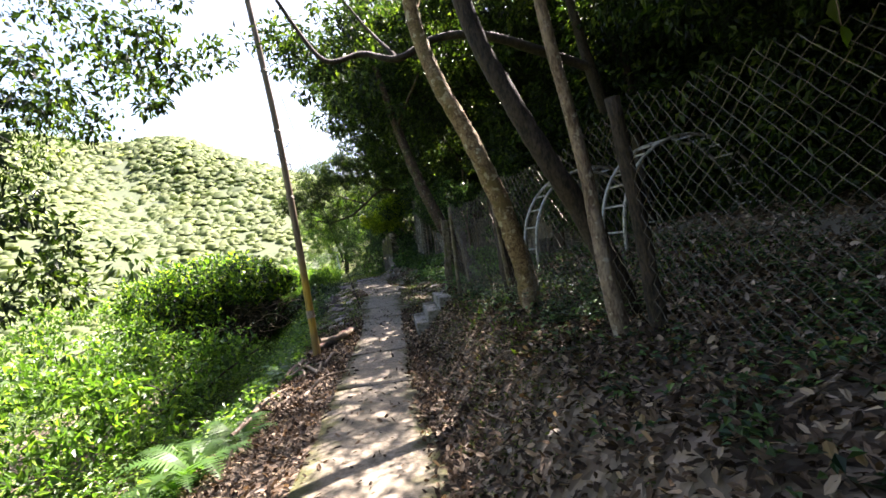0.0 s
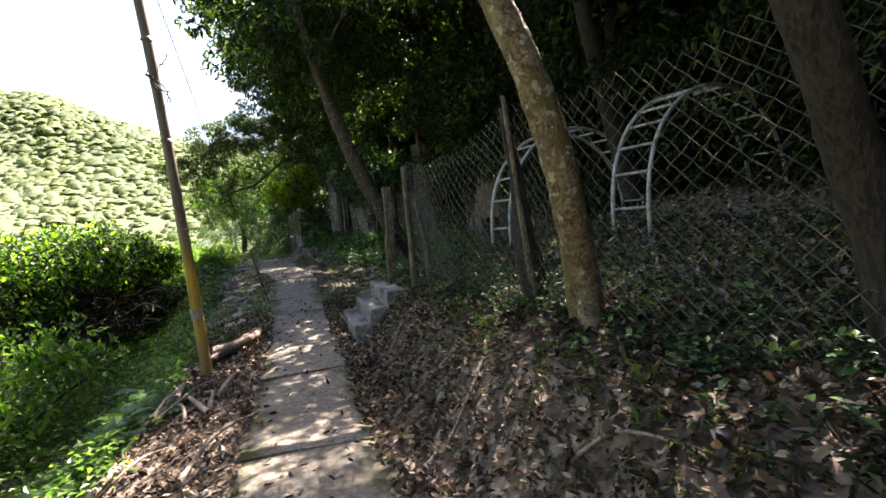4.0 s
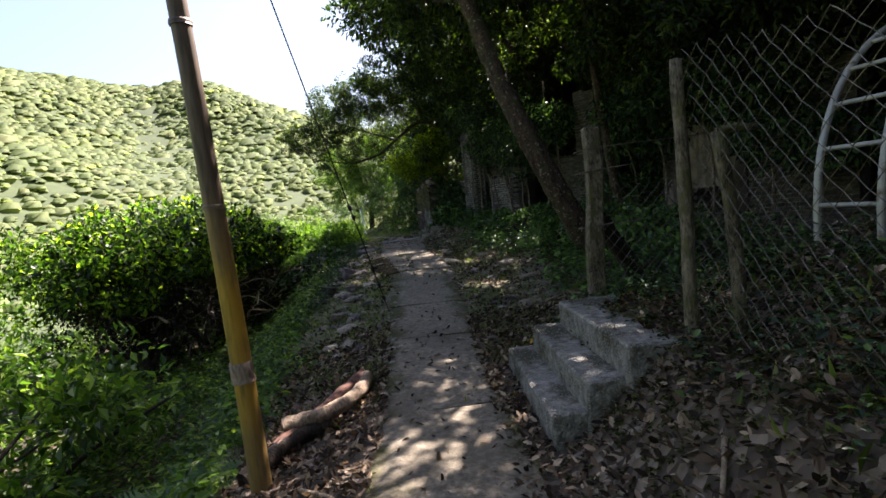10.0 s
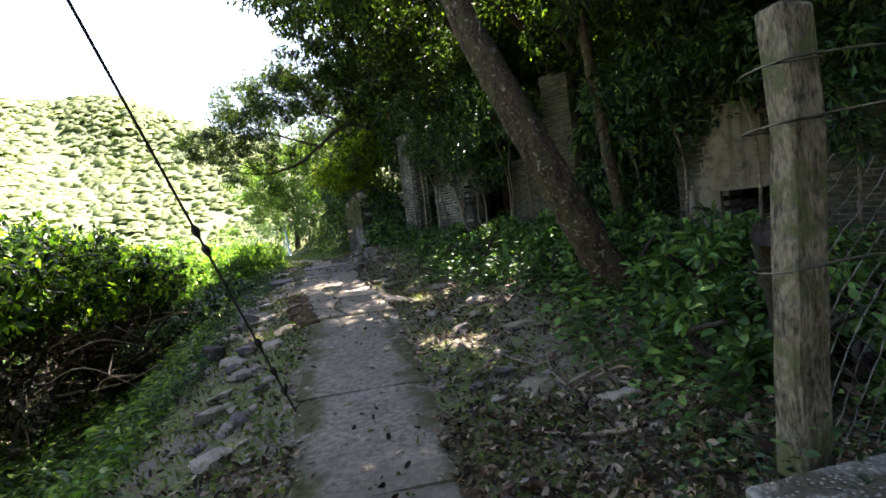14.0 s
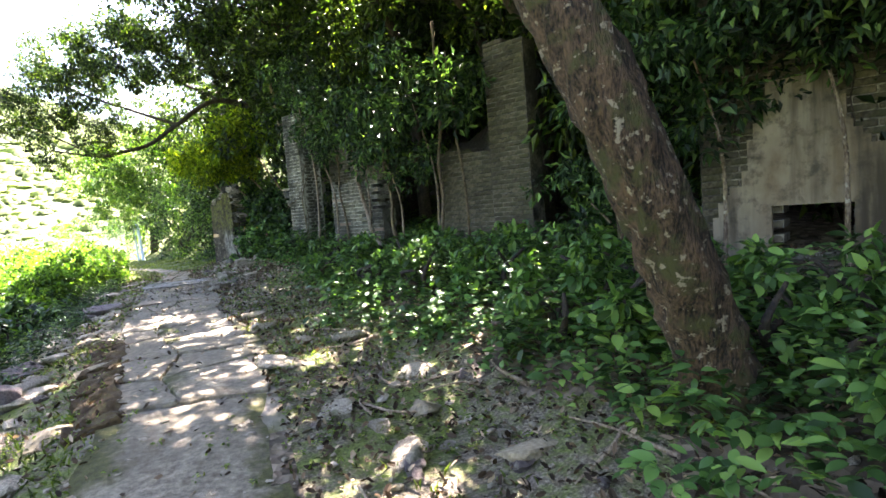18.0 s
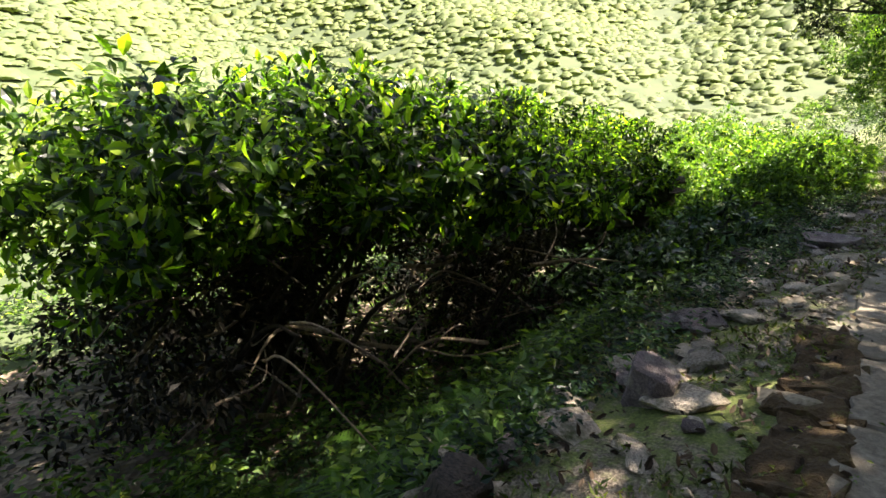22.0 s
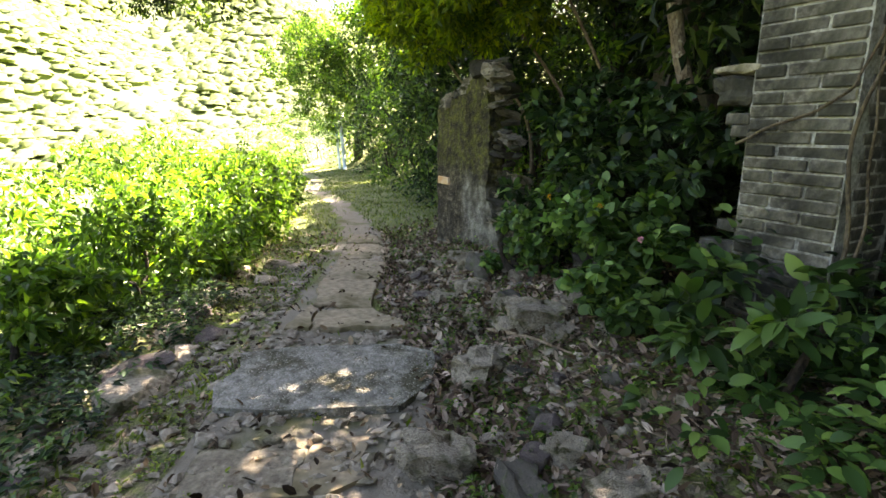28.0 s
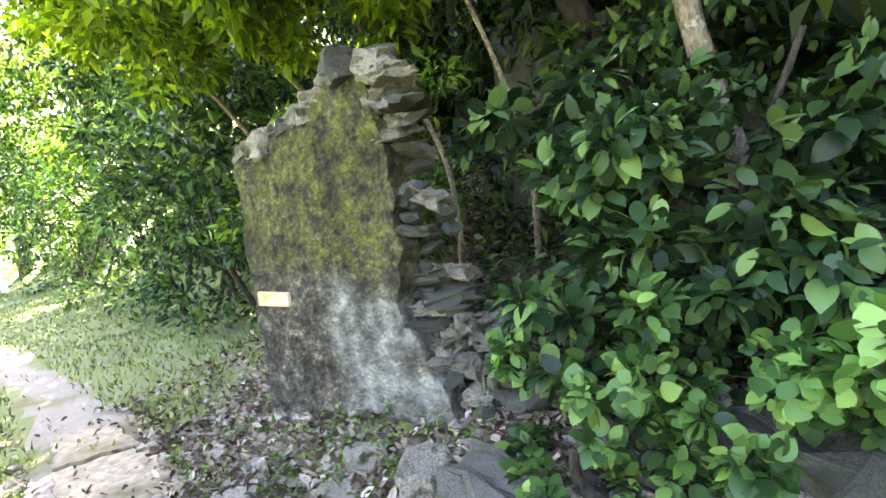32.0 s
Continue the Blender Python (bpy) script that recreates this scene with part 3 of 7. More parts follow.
def gz(x, y):
    """Height of the ground."""
    x, y = np.asarray(x, float), np.asarray(y, float)
    xc, hw, zp = path_at(y)
    d, e = x - xc - hw, xc - hw - x
    b1 = 0.62 * sstep(0.1, 0.9, d) + 0.16 * np.maximum(0, d - 0.9)
    b2 = 0.33 * sstep(0.6, 2.2, d) + 0.12 * np.maximum(0, d - 2.0)
    b3 = 0.32 * sstep(0.15, 1.3, d) + 0.12 * np.maximum(0, d - 1.5)
    b4 = 0.1 * sstep(0, 1.5, d) + 1.2 * sstep(1.6, 4, d) + 0.3 * np.maximum(0, d - 3)
    w2, w3, w4 = sstep(9.3, 11.0, y), sstep(19.5, 21.5, y), sstep(25.5, 29, y)
    right = ((b1 * (1 - w2) + b2 * w2) * (1 - w3) + b3 * w3) * (1 - w4) + b4 * w4
    right = right + 0.25 * np.maximum(0, d - 6) - 0.25 * np.maximum(0, d - 70)
    shoulder = np.interp(y, [-5, 9, 12, 20, 25, 29, 40], [0.75, 0.7, 0.9, 1.3, 1.2, 1.2, 2.5])
    left = -np.interp(y, [-5, 11, 15, 20, 23], [0.16, 0.16, 0.28, 0.28, 0.16]) * np.minimum(e, 1.2) - 1.0 * sstep(shoulder, shoulder + 1.7, e) - 0.02 * np.maximum(0, e - 4) - 0.2 * np.clip(e - 14, 0, 60)
    lump = 0.035 * wav(x, y, 2.1) + 0.02 * wav(x, y, 5.3, 2.0)
    near = zp + np.where(d > 0, right, 0) + np.where(e > 0, left, 0) + lump * sstep(0.0, 0.4, np.maximum(d, e))
    r = np.hypot(x + 5, y - 15)
    ang = np.degrees(np.arctan2(x + 5, y - 15))
    top = np.interp(ang, [-180, -130, -90, -62, -52, -45, -38, -31, -25, -20, -12, -4, 10, 40, 90, 180], [85, 95, 108, 112, 112, 113, 121, 114, 104, 106, 88, 74, 70, 66, 60, 85])
    hill = sstep(55, 430, r) * top * (1 + 0.05 * wav(x, y, 0.02)) + 4.0 * wav(x, y, 0.035) * sstep(70, 150, r) + 6.0 * np.sin(np.radians(ang) * 9 + r * 0.012) * sstep(90, 220, r) * (1 - sstep(330, 430, r))
    return near * (1 - sstep(50, 110, r)) + (hill - 9) * sstep(50, 110, r)


def gz1(x, y):
    return float(gz(x, y))

# ---- ground: one sheet out to the hills ----
def spaced(lo, hi, step, far, growth=1.22):
    a, b, s = list(np.arange(lo, hi, step)), [], step
    v = a[-1]
    while v < far:
        s = min(s * growth, 16)
        v += s
        b.append(v)
    v, s, c = lo, step, []
    while v > -far:
        s = min(s * growth, 16)
        v -= s
        c.append(v)
    return np.array(c[::-1] + a + b)


gx, gy = spaced(-4.6, 5.2, 0.11, 700), spaced(-3.0, 29.0, 0.13, 700)
X, Y = np.meshgrid(gx, gy, indexing="ij")
Z = gz(X, Y)
nx, ny = X.shape
I, J = np.meshgrid(np.arange(nx - 1), np.arange(ny - 1), indexing="ij")
quad = np.stack([I * ny + J, (I + 1) * ny + J, (I + 1) * ny + J + 1, I * ny + J + 1], -1).reshape(-1, 4)
ground = tagged(part("ground", mesh_np("ground", np.stack([X, Y, Z], -1).reshape(-1, 3), quad, M_SOIL, True)),
                "bare brown forest soil with leaf litter and moss", "ground", kind="structure")


ground.data.materials.append(M_FARFLOOR)
mids = (X[I, J] + X[I + 1, J]) / 2, (Y[I, J] + Y[I, J + 1]) / 2
far = ((np.hypot(mids[0] + 5, mids[1] - 15) > 45) | (mids[0] < -8) | (mids[0] > 7)).ravel()
ground.data.materials.append(M_TRAIL)
ground.data.materials.append(M_TURF)
mx, my = mids[0].ravel(), mids[1].ravel()
pc, pw, _ = path_at(my)
off = np.abs(mx - pc) - pw + 0.12 * wav(mx, my, 3.1)
pick = far.astype(np.int32)
pick[(my > 23.8) & (my < 46) & (mx > -7) & (mx < pc + pw + 2.2 + 0.3 * wav(mx, my, 2)) & (off > 0.0)] = 3
pick[(my > 14.6) & (my < 40) & (off < np.where(my < 24, 0.22, 0.02))] = 2
ground.data.materials.append(M_MOSSGROUND)
pick[(my > 10.2) & (my < 23.8) & (mx > pc - pw - 1.7) & (mx < pc + pw + 1.6 + 0.3 * wav(mx, my, 2)) & (off > 0.0)] = 4
pick[(my >= 23.0) & (my < 27) & (mx > -1.0) & (mx < 1.2) & (off > 0.3)] = 4
pick[(my > 30) & (far.astype(bool) == False) & (off > 0.02)] = 3
pick[(mx > 2.1 + 0.3 * wav(mx, my, 1.9)) & (mx < 5.2) & (my > 3.5) & (my < 9.6)] = 2
ground.data.polygons.foreach_set("material_index", pick)


# hillside woods: rounded crowns of uneven size, as one far stuff
def hill_woods():
    n = 34000
    ang = np.radians(rng.uniform(-132, 14, n))
    r = 55 + 410 * rng.random(n) ** 0.72
    x, y = -5 + r * np.sin(ang), 15 + r * np.cos(ang)
    keep = (x < -25) | (y > 70)
    x, y, r = x[keep], y[keep], r[keep]
    z = gz(x, y)
    n = len(x)
    size = (1.35 + 1.5 * rng.random(n) ** 1.7 + 1.9 * (rng.random(n) > 0.9) * rng.random(n)) * (0.45 + r / 380)
    tall = 0.36 + 0.34 * rng.random(n)
    rings, sides = 2, 6
    a = np.linspace(0, 2 * np.pi, sides, endpoint=False)
    vs = []
    for i in range(rings):
        t = (-0.1, 0.62)[i]
        rr = np.cos(t * 1.35) * (0.7 + 0.5 * rng.random((n, sides)))
        vs.append(np.stack([x[:, None] + size[:, None] * rr * np.cos(a + i * 0.45), y[:, None] + size[:, None] * rr * np.sin(a + i * 0.45),
                            z[:, None] + size[:, None] * (tall[:, None] * np.sin(t * 1.35) + 0.05 + 0.28 * (rng.random((n, sides)) - 0.5))], -1))
    tip = np.stack([x, y, z + size * (tall * 1.02 + 0.05)], -1)[:, None]
    v = np.concatenate([np.stack(vs, 1).reshape(n, -1, 3), tip], 1)
    i, j = np.meshgrid(np.arange(rings - 1), np.arange(sides), indexing="ij")
    j2 = (j + 1) % sides
    lo = np.stack([i * sides + j, i * sides + j2, (i + 1) * sides + j2], -1).reshape(-1, 3)
    hi = np.stack([i * sides + j, (i + 1) * sides + j2, (i + 1) * sides + j], -1).reshape(-1, 3)
    q = np.arange(sides)
    cap = np.stack([(rings - 1) * sides + q, (rings - 1) * sides + (q + 1) % sides, q * 0 + rings * sides], -1)
    f = np.vstack([lo, hi, cap])
    per = rings * sides + 1
    faces = f[None] + (np.arange(n) * per)[:, None, None]
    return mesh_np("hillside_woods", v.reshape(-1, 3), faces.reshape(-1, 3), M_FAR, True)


tagged(part("hillside_woods", hill_woods()), "sunlit green woods covering the far hillside, haze painted into the leaf colour", "woods", kind="stuff")

# ---- trees ----
def tree(name, label, trunk, radii, mat, crowns=(), limbs=(), sides=12, group="", wobble=0.12):
    """A tree: trunk line and radii, crowns as (mesh, x, y, z, scale, turn), limbs as (points, radii)."""
    b = trunk[0]
    root = empty(name, *b)
    pts = smooth_line(trunk, 8)
    rr = np.interp(np.linspace(0, 1, len(pts)), np.linspace(0, 1, len(radii)), radii)
    part("trunk", tube_mesh("trunk", pts - np.array(b), rr, mat, sides, wobble, len(bpy.data.objects)), root)
    for p, r in limbs:
        q = smooth_line(p, 6)
        part("limb", tube_mesh("limb", q - np.array(b), np.interp(np.linspace(0, 1, len(q)), np.linspace(0, 1, len(r)), r), mat, 7, 0.2, len(bpy.data.objects)), root)
    for me, x, y, z, s, turn in crowns:
        part("crown", me, root, m=Matrix.LocRotScale((x - b[0], y - b[1], z - b[2]), Euler((0, 0, turn)), (s, s, s)))
    return tagged(root, label, "tree", group)


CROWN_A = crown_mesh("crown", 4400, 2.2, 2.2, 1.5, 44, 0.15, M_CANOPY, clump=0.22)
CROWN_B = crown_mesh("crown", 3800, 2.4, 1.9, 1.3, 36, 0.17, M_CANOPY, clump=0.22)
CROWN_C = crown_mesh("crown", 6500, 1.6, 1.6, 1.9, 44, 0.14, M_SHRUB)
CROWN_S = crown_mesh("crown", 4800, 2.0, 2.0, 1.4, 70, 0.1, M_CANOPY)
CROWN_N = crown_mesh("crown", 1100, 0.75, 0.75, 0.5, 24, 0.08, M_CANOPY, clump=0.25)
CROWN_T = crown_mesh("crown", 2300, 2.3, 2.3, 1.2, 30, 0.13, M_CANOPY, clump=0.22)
CROWN_L = crown_mesh("crown", 2600, 1.0, 1.0, 0.7, 26, 0.15, M_LIME)

# The third crown is added out of view to shade part of the path
tree("leaning_tree", "pale lichen-covered tree leaning over the leaf-strewn bank", [(1.46, 5.42, 0.35), (1.38, 5.32, 1.0), (1.29, 5.24, 1.35), (1.2, 5.19, 1.7), (1.06, 5.15, 2.1), (0.93, 5.2, 2.5), (0.76, 5.22, 2.9), (0.6, 5.3, 3.6), (0.5, 5.3, 5.0), (0.3, 5.2, 6.4)],
     [0.125, 0.1, 0.096, 0.093, 0.088, 0.082, 0.075, 0.07, 0.055, 0.04], M_BARK_PALE, [(CROWN_T, 0.4, 5.4, 6.6, 0.8, 0), (CROWN_T, 1.9, 6.1, 6.2, 0.7, 2), (CROWN_T, 2.7, 6.6, 6.4, 0.6, 3)], [([(0.6, 5.35, 3.7), (1.0, 5.7, 4.6), (1.6, 6.2, 5.6)], [0.045, 0.02]), ([(1.4, 5.32, 0.85), (1.28, 5.08, 0.58), (1.17, 4.86, gz1(1.17, 4.86) - 0.02)], [0.075, 0.05, 0.03])], sides=16, wobble=0.16)
tree("slender_tree", "slender pale brown tree beside the wire fence", [(1.5, 3.42, 0.5), (1.43, 3.42, 1.0), (1.42, 3.48, 1.4), (1.38, 3.48, 1.85), (1.22, 3.42, 2.8), (1.1, 3.4, 4.2), (1.0, 3.4, 5.6)],
     [0.065, 0.05, 0.045, 0.04, 0.035, 0.02], M_BARK_GREY, [(CROWN_T, 1.2, 3.4, 5.9, 0.7, 1)])
tree("dark_tree", "dark-barked tree leaning behind the slender one", [(1.76, 3.85, 0.5), (1.65, 3.82, 1.0), (1.5, 3.82, 1.4), (1.28, 3.76, 1.8), (1.1, 3.78, 2.2), (0.86, 3.88, 2.9), (0.65, 4.0, 4.2), (0.6, 4.0, 6.0)],
     [0.11, 0.085, 0.075, 0.07, 0.06, 0.04], M_BARK_DARK, [(CROWN_T, 0.9, 4.2, 6.4, 0.7, 2.2)])
tree("old_tree", "big rough-barked brown tree leaning over the undergrowth", [(2.2, 13.2, 0.35), (1.97, 13.14, 0.81), (1.65, 13.09, 1.44), (1.38, 13.14, 2.07), (1.15, 13.3, 2.7), (0.95, 13.5, 3.4), (0.65, 13.7, 4.6), (0.3, 13.7, 6.2)],
     [0.2, 0.16, 0.145, 0.14, 0.13, 0.12, 0.1, 0.06], M_BARK_BROWN, [(CROWN_A, 0.4, 13.7, 6.2, 1.0, 1), (CROWN_B, 0.6, 15.2, 5.4, 0.8, 3), (CROWN_T, 1.7, 12.8, 6.2, 0.8, 4)],
     [([(0.9, 13.55, 3.7), (0.8, 14.4, 4.5), (0.4, 15.6, 5.0)], [0.06, 0.03]), ([(0.65, 13.7, 4.6), (1.3, 12.9, 5.6)], [0.05, 0.02])], sides=20, wobble=0.3)
tree("slim_tree", "slim straight tree with pale lower bark among broad-leaved plants", [(3.26, 15.0, 0.5), (3.2, 15.0, 1.2), (3.08, 15.0, 2.2), (2.96, 15.0, 3.3), (2.85, 15.0, 5.0)],
     [0.09, 0.075, 0.07, 0.06, 0.04], M_BARK_BROWN, [(CROWN_A, 2.7, 15.0, 5.6, 0.9, 2)])
# The last four crowns are added as a roof darkening the house interior
tree("house_tree", "slim pale trunk growing inside the ruined house", [(1.95, 23.6, 0.9), (1.75, 23.7, 1.7), (1.55, 23.8, 2.5), (1.4, 23.8, 3.4), (1.2, 23.9, 5.0)],
     [0.07, 0.06, 0.055, 0.05, 0.03], M_BARK_GREY, [(CROWN_B, 1.3, 23.9, 5.6, 0.8, 0.6), (CROWN_A, 2.5, 23.2, 4.7, 0.8, 1.1), (CROWN_B, 2.7, 24.7, 4.5, 0.8, 2.2), (CROWN_A, 3.4, 22.5, 4.4, 0.75, 3.1), (CROWN_B, 2.0, 25.5, 4.9, 0.7, 4.0)])

# canopy trees along the wooded side
rt, dense = np.random.default_rng(11), np.random.default_rng(12)
spots = [(3.2, 0.5), (4.5, 3.0), (7.2, 6.8), (7.5, 10.7), (8.2, 13.2), (5.2, 13.0), (6.2, 16.0), (5.6, 19.6), (3.9, 22.4), (4.3, 25.4), (3.5, 28.5), (2.4, 32), (1.0, 35.5), (4.0, 30.0), (6.8, 6.0), (7.2, 11.0), (7.5, 20.5), (7.5, 26), (5.5, -3.0), (2.8, -4.0), (-1.2, 40.5), (2.0, 41), (5.5, 36), (6.0, 4.6), (4.4, 1.0), (7.1, 8.2), (5.7, 14.7), (6.0, 17.0), (5.8, 22.5), (4.6, 24.0), (4.2, 27.5), (8.2, 9.4), (6.8, 2.0), (6.5, 13.2)]
for i, (x, y) in enumerate(spots):
    z, h = gz1(x, y), rt.uniform(4.4, 6.2)
    lean = rt.uniform(-0.6, 0.2)
    push = 0.9 if y < 12 and x < 4.2 else 0.0
    tk = [(x, y, z - 0.1), (x + lean * 0.3, y, z + h * 0.4), (x + lean, y + rt.uniform(-0.4, 0.4), z + h)]
    cr = [((CROWN_A, CROWN_B)[j % 2], x + lean + push + rt.uniform(-1.4, 1.2), y + rt.uniform(-1.5, 1.5), z + h * (0.6 + 0.16 * j), rt.uniform(0.8, 1.15), rt.uniform(0, 6)) for j in range(3 if y > 17 or x < 4.2 else 4)]
    # Extra crowns added overhead to deepen the shade on the bank
    if y < 6 and x < 7.3:
        cr += [((CROWN_A, CROWN_B)[j % 2], x + dense.uniform(-1.3, 0.6), y + dense.uniform(-1.4, 1.0), z + h * (0.72 + 0.14 * j), 1.0, dense.uniform(0, 6)) for j in range(3)]
    tree("forest_tree", "tall shady forest tree with a dark trunk and dense dark leaves", tk, [rt.uniform(0.08, 0.14), 0.08, 0.05], M_BARK_DARK, cr, sides=9, group="trees of the wooded slope")

# trees added up the slope and, unseen, behind the start to block skylight
g = np.random.default_rng(19)
for i in range(34):
    y = -8 + i * 1.5
    x = g.uniform(8.6, 11.0)
    if y > 26:
        x -= (y - 26) * 0.12
    if i >= 28:
        x, y = -4.5 + (i - 28) * 2.4, -7.5
    z = gz1(x, y)
    h = g.uniform(5.0, 7.0)
    tree("forest_tree", "tall shady forest tree with a dark trunk and dense dark leaves", [(x, y, z - 0.1), (x + 0.2, y, z + h * 0.5), (x, y + 0.2, z + h)], [0.14, 0.1, 0.05], M_BARK_DARK,
         [((CROWN_A, CROWN_B)[j % 2], x + g.uniform(-0.8, 0.8), y + g.uniform(-0.6, 0.6), z + 1.6 + 2.2 * j, g.uniform(1.1, 1.4), g.uniform(0, 6)) for j in range(3)], sides=7, group="trees of the wooded slope")

# ---- left-hand bushes ----
def bush(name, label, blobs, stems, n, size, mat, lod=1, group="", face=0.0, wide=0.45):
    """A bush: leaf masses as (x, y, z, rx, ry, rz), stems as point lines."""
    x0, y0 = blobs[0][:2]
    b = np.array([x0, y0, gz1(x0, y0)])
    root = empty(name, *b)
    for k2, (x, y, z, rx, ry, rz) in enumerate(blobs):
        vol = rx * ry * rz
        share = int(n * vol / sum(q[3] * q[4] * q[5] for q in blobs))
        me = crown_mesh("foliage", share, rx, ry, rz, max(12, share // 55), size, mat, lod, hang=0.1, clump=0.2, hollow=0.5, face=face, wide=wide)
        part("foliage", me, root, m=pose(*(np.array([x, y, z]) - b)))
    for s in stems:
        q = smooth_line(s, 6)
        part("branch", tube_mesh("branch", q - b, np.linspace(0.035, 0.012, len(q)), M_BARK_DARK, 6, 0.2, len(bpy.data.objects)), root)
    return tagged(root, label, "bush", group)


def stems_for(x, y, z0, r, h, n, seed):
    g = np.random.default_rng(seed)
    out = []
    for _ in range(n):
        a, k3 = g.uniform(0, 6.28), g.uniform(0.5, 1)
        bx, by = x + g.uniform(-0.5, 0.5) * r, y + g.uniform(-0.5, 0.5) * r
        ex, ey = bx + math.cos(a) * r * k3, by + math.sin(a) * r * k3
        out.append([(bx, by, z0), ((bx + ex) / 2 + g.uniform(-0.2, 0.2), (by + ey) / 2 + g.uniform(-0.2, 0.2), z0 + h * 0.5), (ex, ey, z0 + h * g.uniform(0.5, 1.0))])
    return out


big = bush("big_bush", "large dense glossy-leaved bush, sunlit on top and dark beneath", [(-4.9, 16.0, 1.25, 1.6, 1.9, 0.65), (-4.5, 18.2, 1.0, 1.45, 1.6, 0.55), (-5.3, 15.0, 0.85, 1.2, 0.9, 0.7), (-5.2, 17.0, 1.45, 1.3, 1.5, 0.55), (-6.4, 16.6, 0.8, 1.3, 1.8, 1.1), (-4.1, 19.4, 0.8, 0.9, 0.8, 0.4), (-3.75, 17.0, 1.1, 0.6, 1.3, 0.32), (-3.9, 15.4, 1.1, 0.5, 0.6, 0.3), (-4.1, 14.8, 0.85, 0.5, 0.6, 0.25)],
     stems_for(-5, 16, -1.0, 1.8, 1.9, 16, 3) + stems_for(-4.8, 18.2, -0.9, 1.3, 1.5, 8, 4), 31000, 0.115, M_BUSH, face=1.3)
# Inner masses that carry the hollow's shade in their dark colour
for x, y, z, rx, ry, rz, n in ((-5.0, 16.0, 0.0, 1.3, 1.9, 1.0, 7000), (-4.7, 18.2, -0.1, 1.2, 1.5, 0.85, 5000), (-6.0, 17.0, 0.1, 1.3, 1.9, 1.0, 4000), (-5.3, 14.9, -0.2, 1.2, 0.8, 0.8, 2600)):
    part("inner_foliage", crown_mesh("inner_foliage", n, rx, ry, rz, 40, 0.085, M_INNER, 0, hang=0.3, clump=0.3, hollow=0.05), big, "dry inner leaves, darkened to paint the bush's shaded hollow", m=pose(*(np.array([x, y, z]) - np.array(big.location))))
bush("ruin_bush", "leafy bush hanging over the low ruined wall", [(-5.5, 23.5, 0.95, 0.8, 0.9, 0.5), (-5.8, 22.0, 1.05, 0.95, 1.2, 0.65), (-6.2, 20.5, 1.15, 1.1, 1.2, 0.8), (-5.1, 22.9, 0.65, 0.35, 1.3, 0.35), (-5.5, 21.2, 0.75, 0.45, 1.2, 0.4), (-5.55, 21.3, 0.2, 0.3, 1.2, 0.4), (-5.2, 22.9, 0.25, 0.25, 1.1, 0.35), (-6.9, 21.6, 0.6, 0.6, 1.9, 0.9)], stems_for(-5.9, 22, -1.0, 1.0, 1.6, 8, 5), 23000, 0.1, M_BUSH, 0)
for i, (x, y, r, h) in enumerate([(-3.2, 21.6, 0.55, 0.35), (-3.1, 23.0, 0.65, 0.5), (-3.0, 24.3, 0.7, 0.6), (-4.2, 22.8, 0.75, 0.5), (-4.4, 24.4, 0.9, 0.7), (-2.95, 25.6, 0.65, 0.55), (-3.1, 27.2, 0.7, 0.6), (-3.5, 28.9, 0.8, 0.65), (-4.2, 30.6, 0.8, 0.65), (-4.9, 33.0, 0.9, 0.7), (-5.2, 35.4, 0.9, 0.7), (-4.0, 26.0, 0.9, 0.85), (-4.9, 25.0, 0.9, 1.0)]):
    z = gz1(x, y) + h * 0.7
    bush("leafy_shrub", "dense fresh-green shrub crowding the stony path edge", [(x, y, z, r, r, h)], stems_for(x, y, gz1(x, y), r * 0.6, h, 4, 150 + i), int(1500 + 1300 * r), 0.1, M_SHRUB, 0, "shrubs along the path edge")
bush("low_bush", "tangled shady bush on the lower terrace", [(-4.6, 10.4, -0.2, 1.7, 2.0, 0.85), (-5.2, 7.4, -0.3, 1.8, 1.9, 0.8)], stems_for(-4.6, 10, -1.2, 1.6, 1.2, 8, 6), 9000, 0.13, M_SHRUB, 0)
for i, (x, y, z, r, h, n) in enumerate([(-3.4, 24.6, 0.0, 1.0, 0.75, 2300), (-3.6, 26.6, 0.1, 1.1, 0.8, 2500), (-5.0, 26.5, 0.2, 1.3, 0.95, 2500), (-4.4, 28.6, 0.15, 1.2, 0.85, 2500), (-6.5, 29.5, 0.4, 1.6, 1.2, 2600), (-5.6, 32.0, 0.2, 1.3, 0.9, 2300), (-7.8, 33.5, 0.4, 1.7, 1.2, 2500), (-8.6, 26.5, 0.3, 1.6, 1.3, 2400), (-8.8, 21.0, 0.2, 1.7, 1.4, 2600), (-9.5, 16.0, 0.0, 1.9, 1.4, 2600), (-9.0, 11.0, -0.2, 1.9, 1.3, 2500), (-7.6, 37.5, 0.3, 1.5, 1.0, 2200), (-10, 39, 0.3, 2, 1.4, 2200)]):
    bush("sunny_shrub", "bright sunlit green shrub below the path edge", [(x, y, z, r, r, h)], stems_for(x, y, gz1(x, y), r * 0.7, h, 3, 20 + i), n, 0.15, M_SHRUB, 0, "sunlit shrubs")
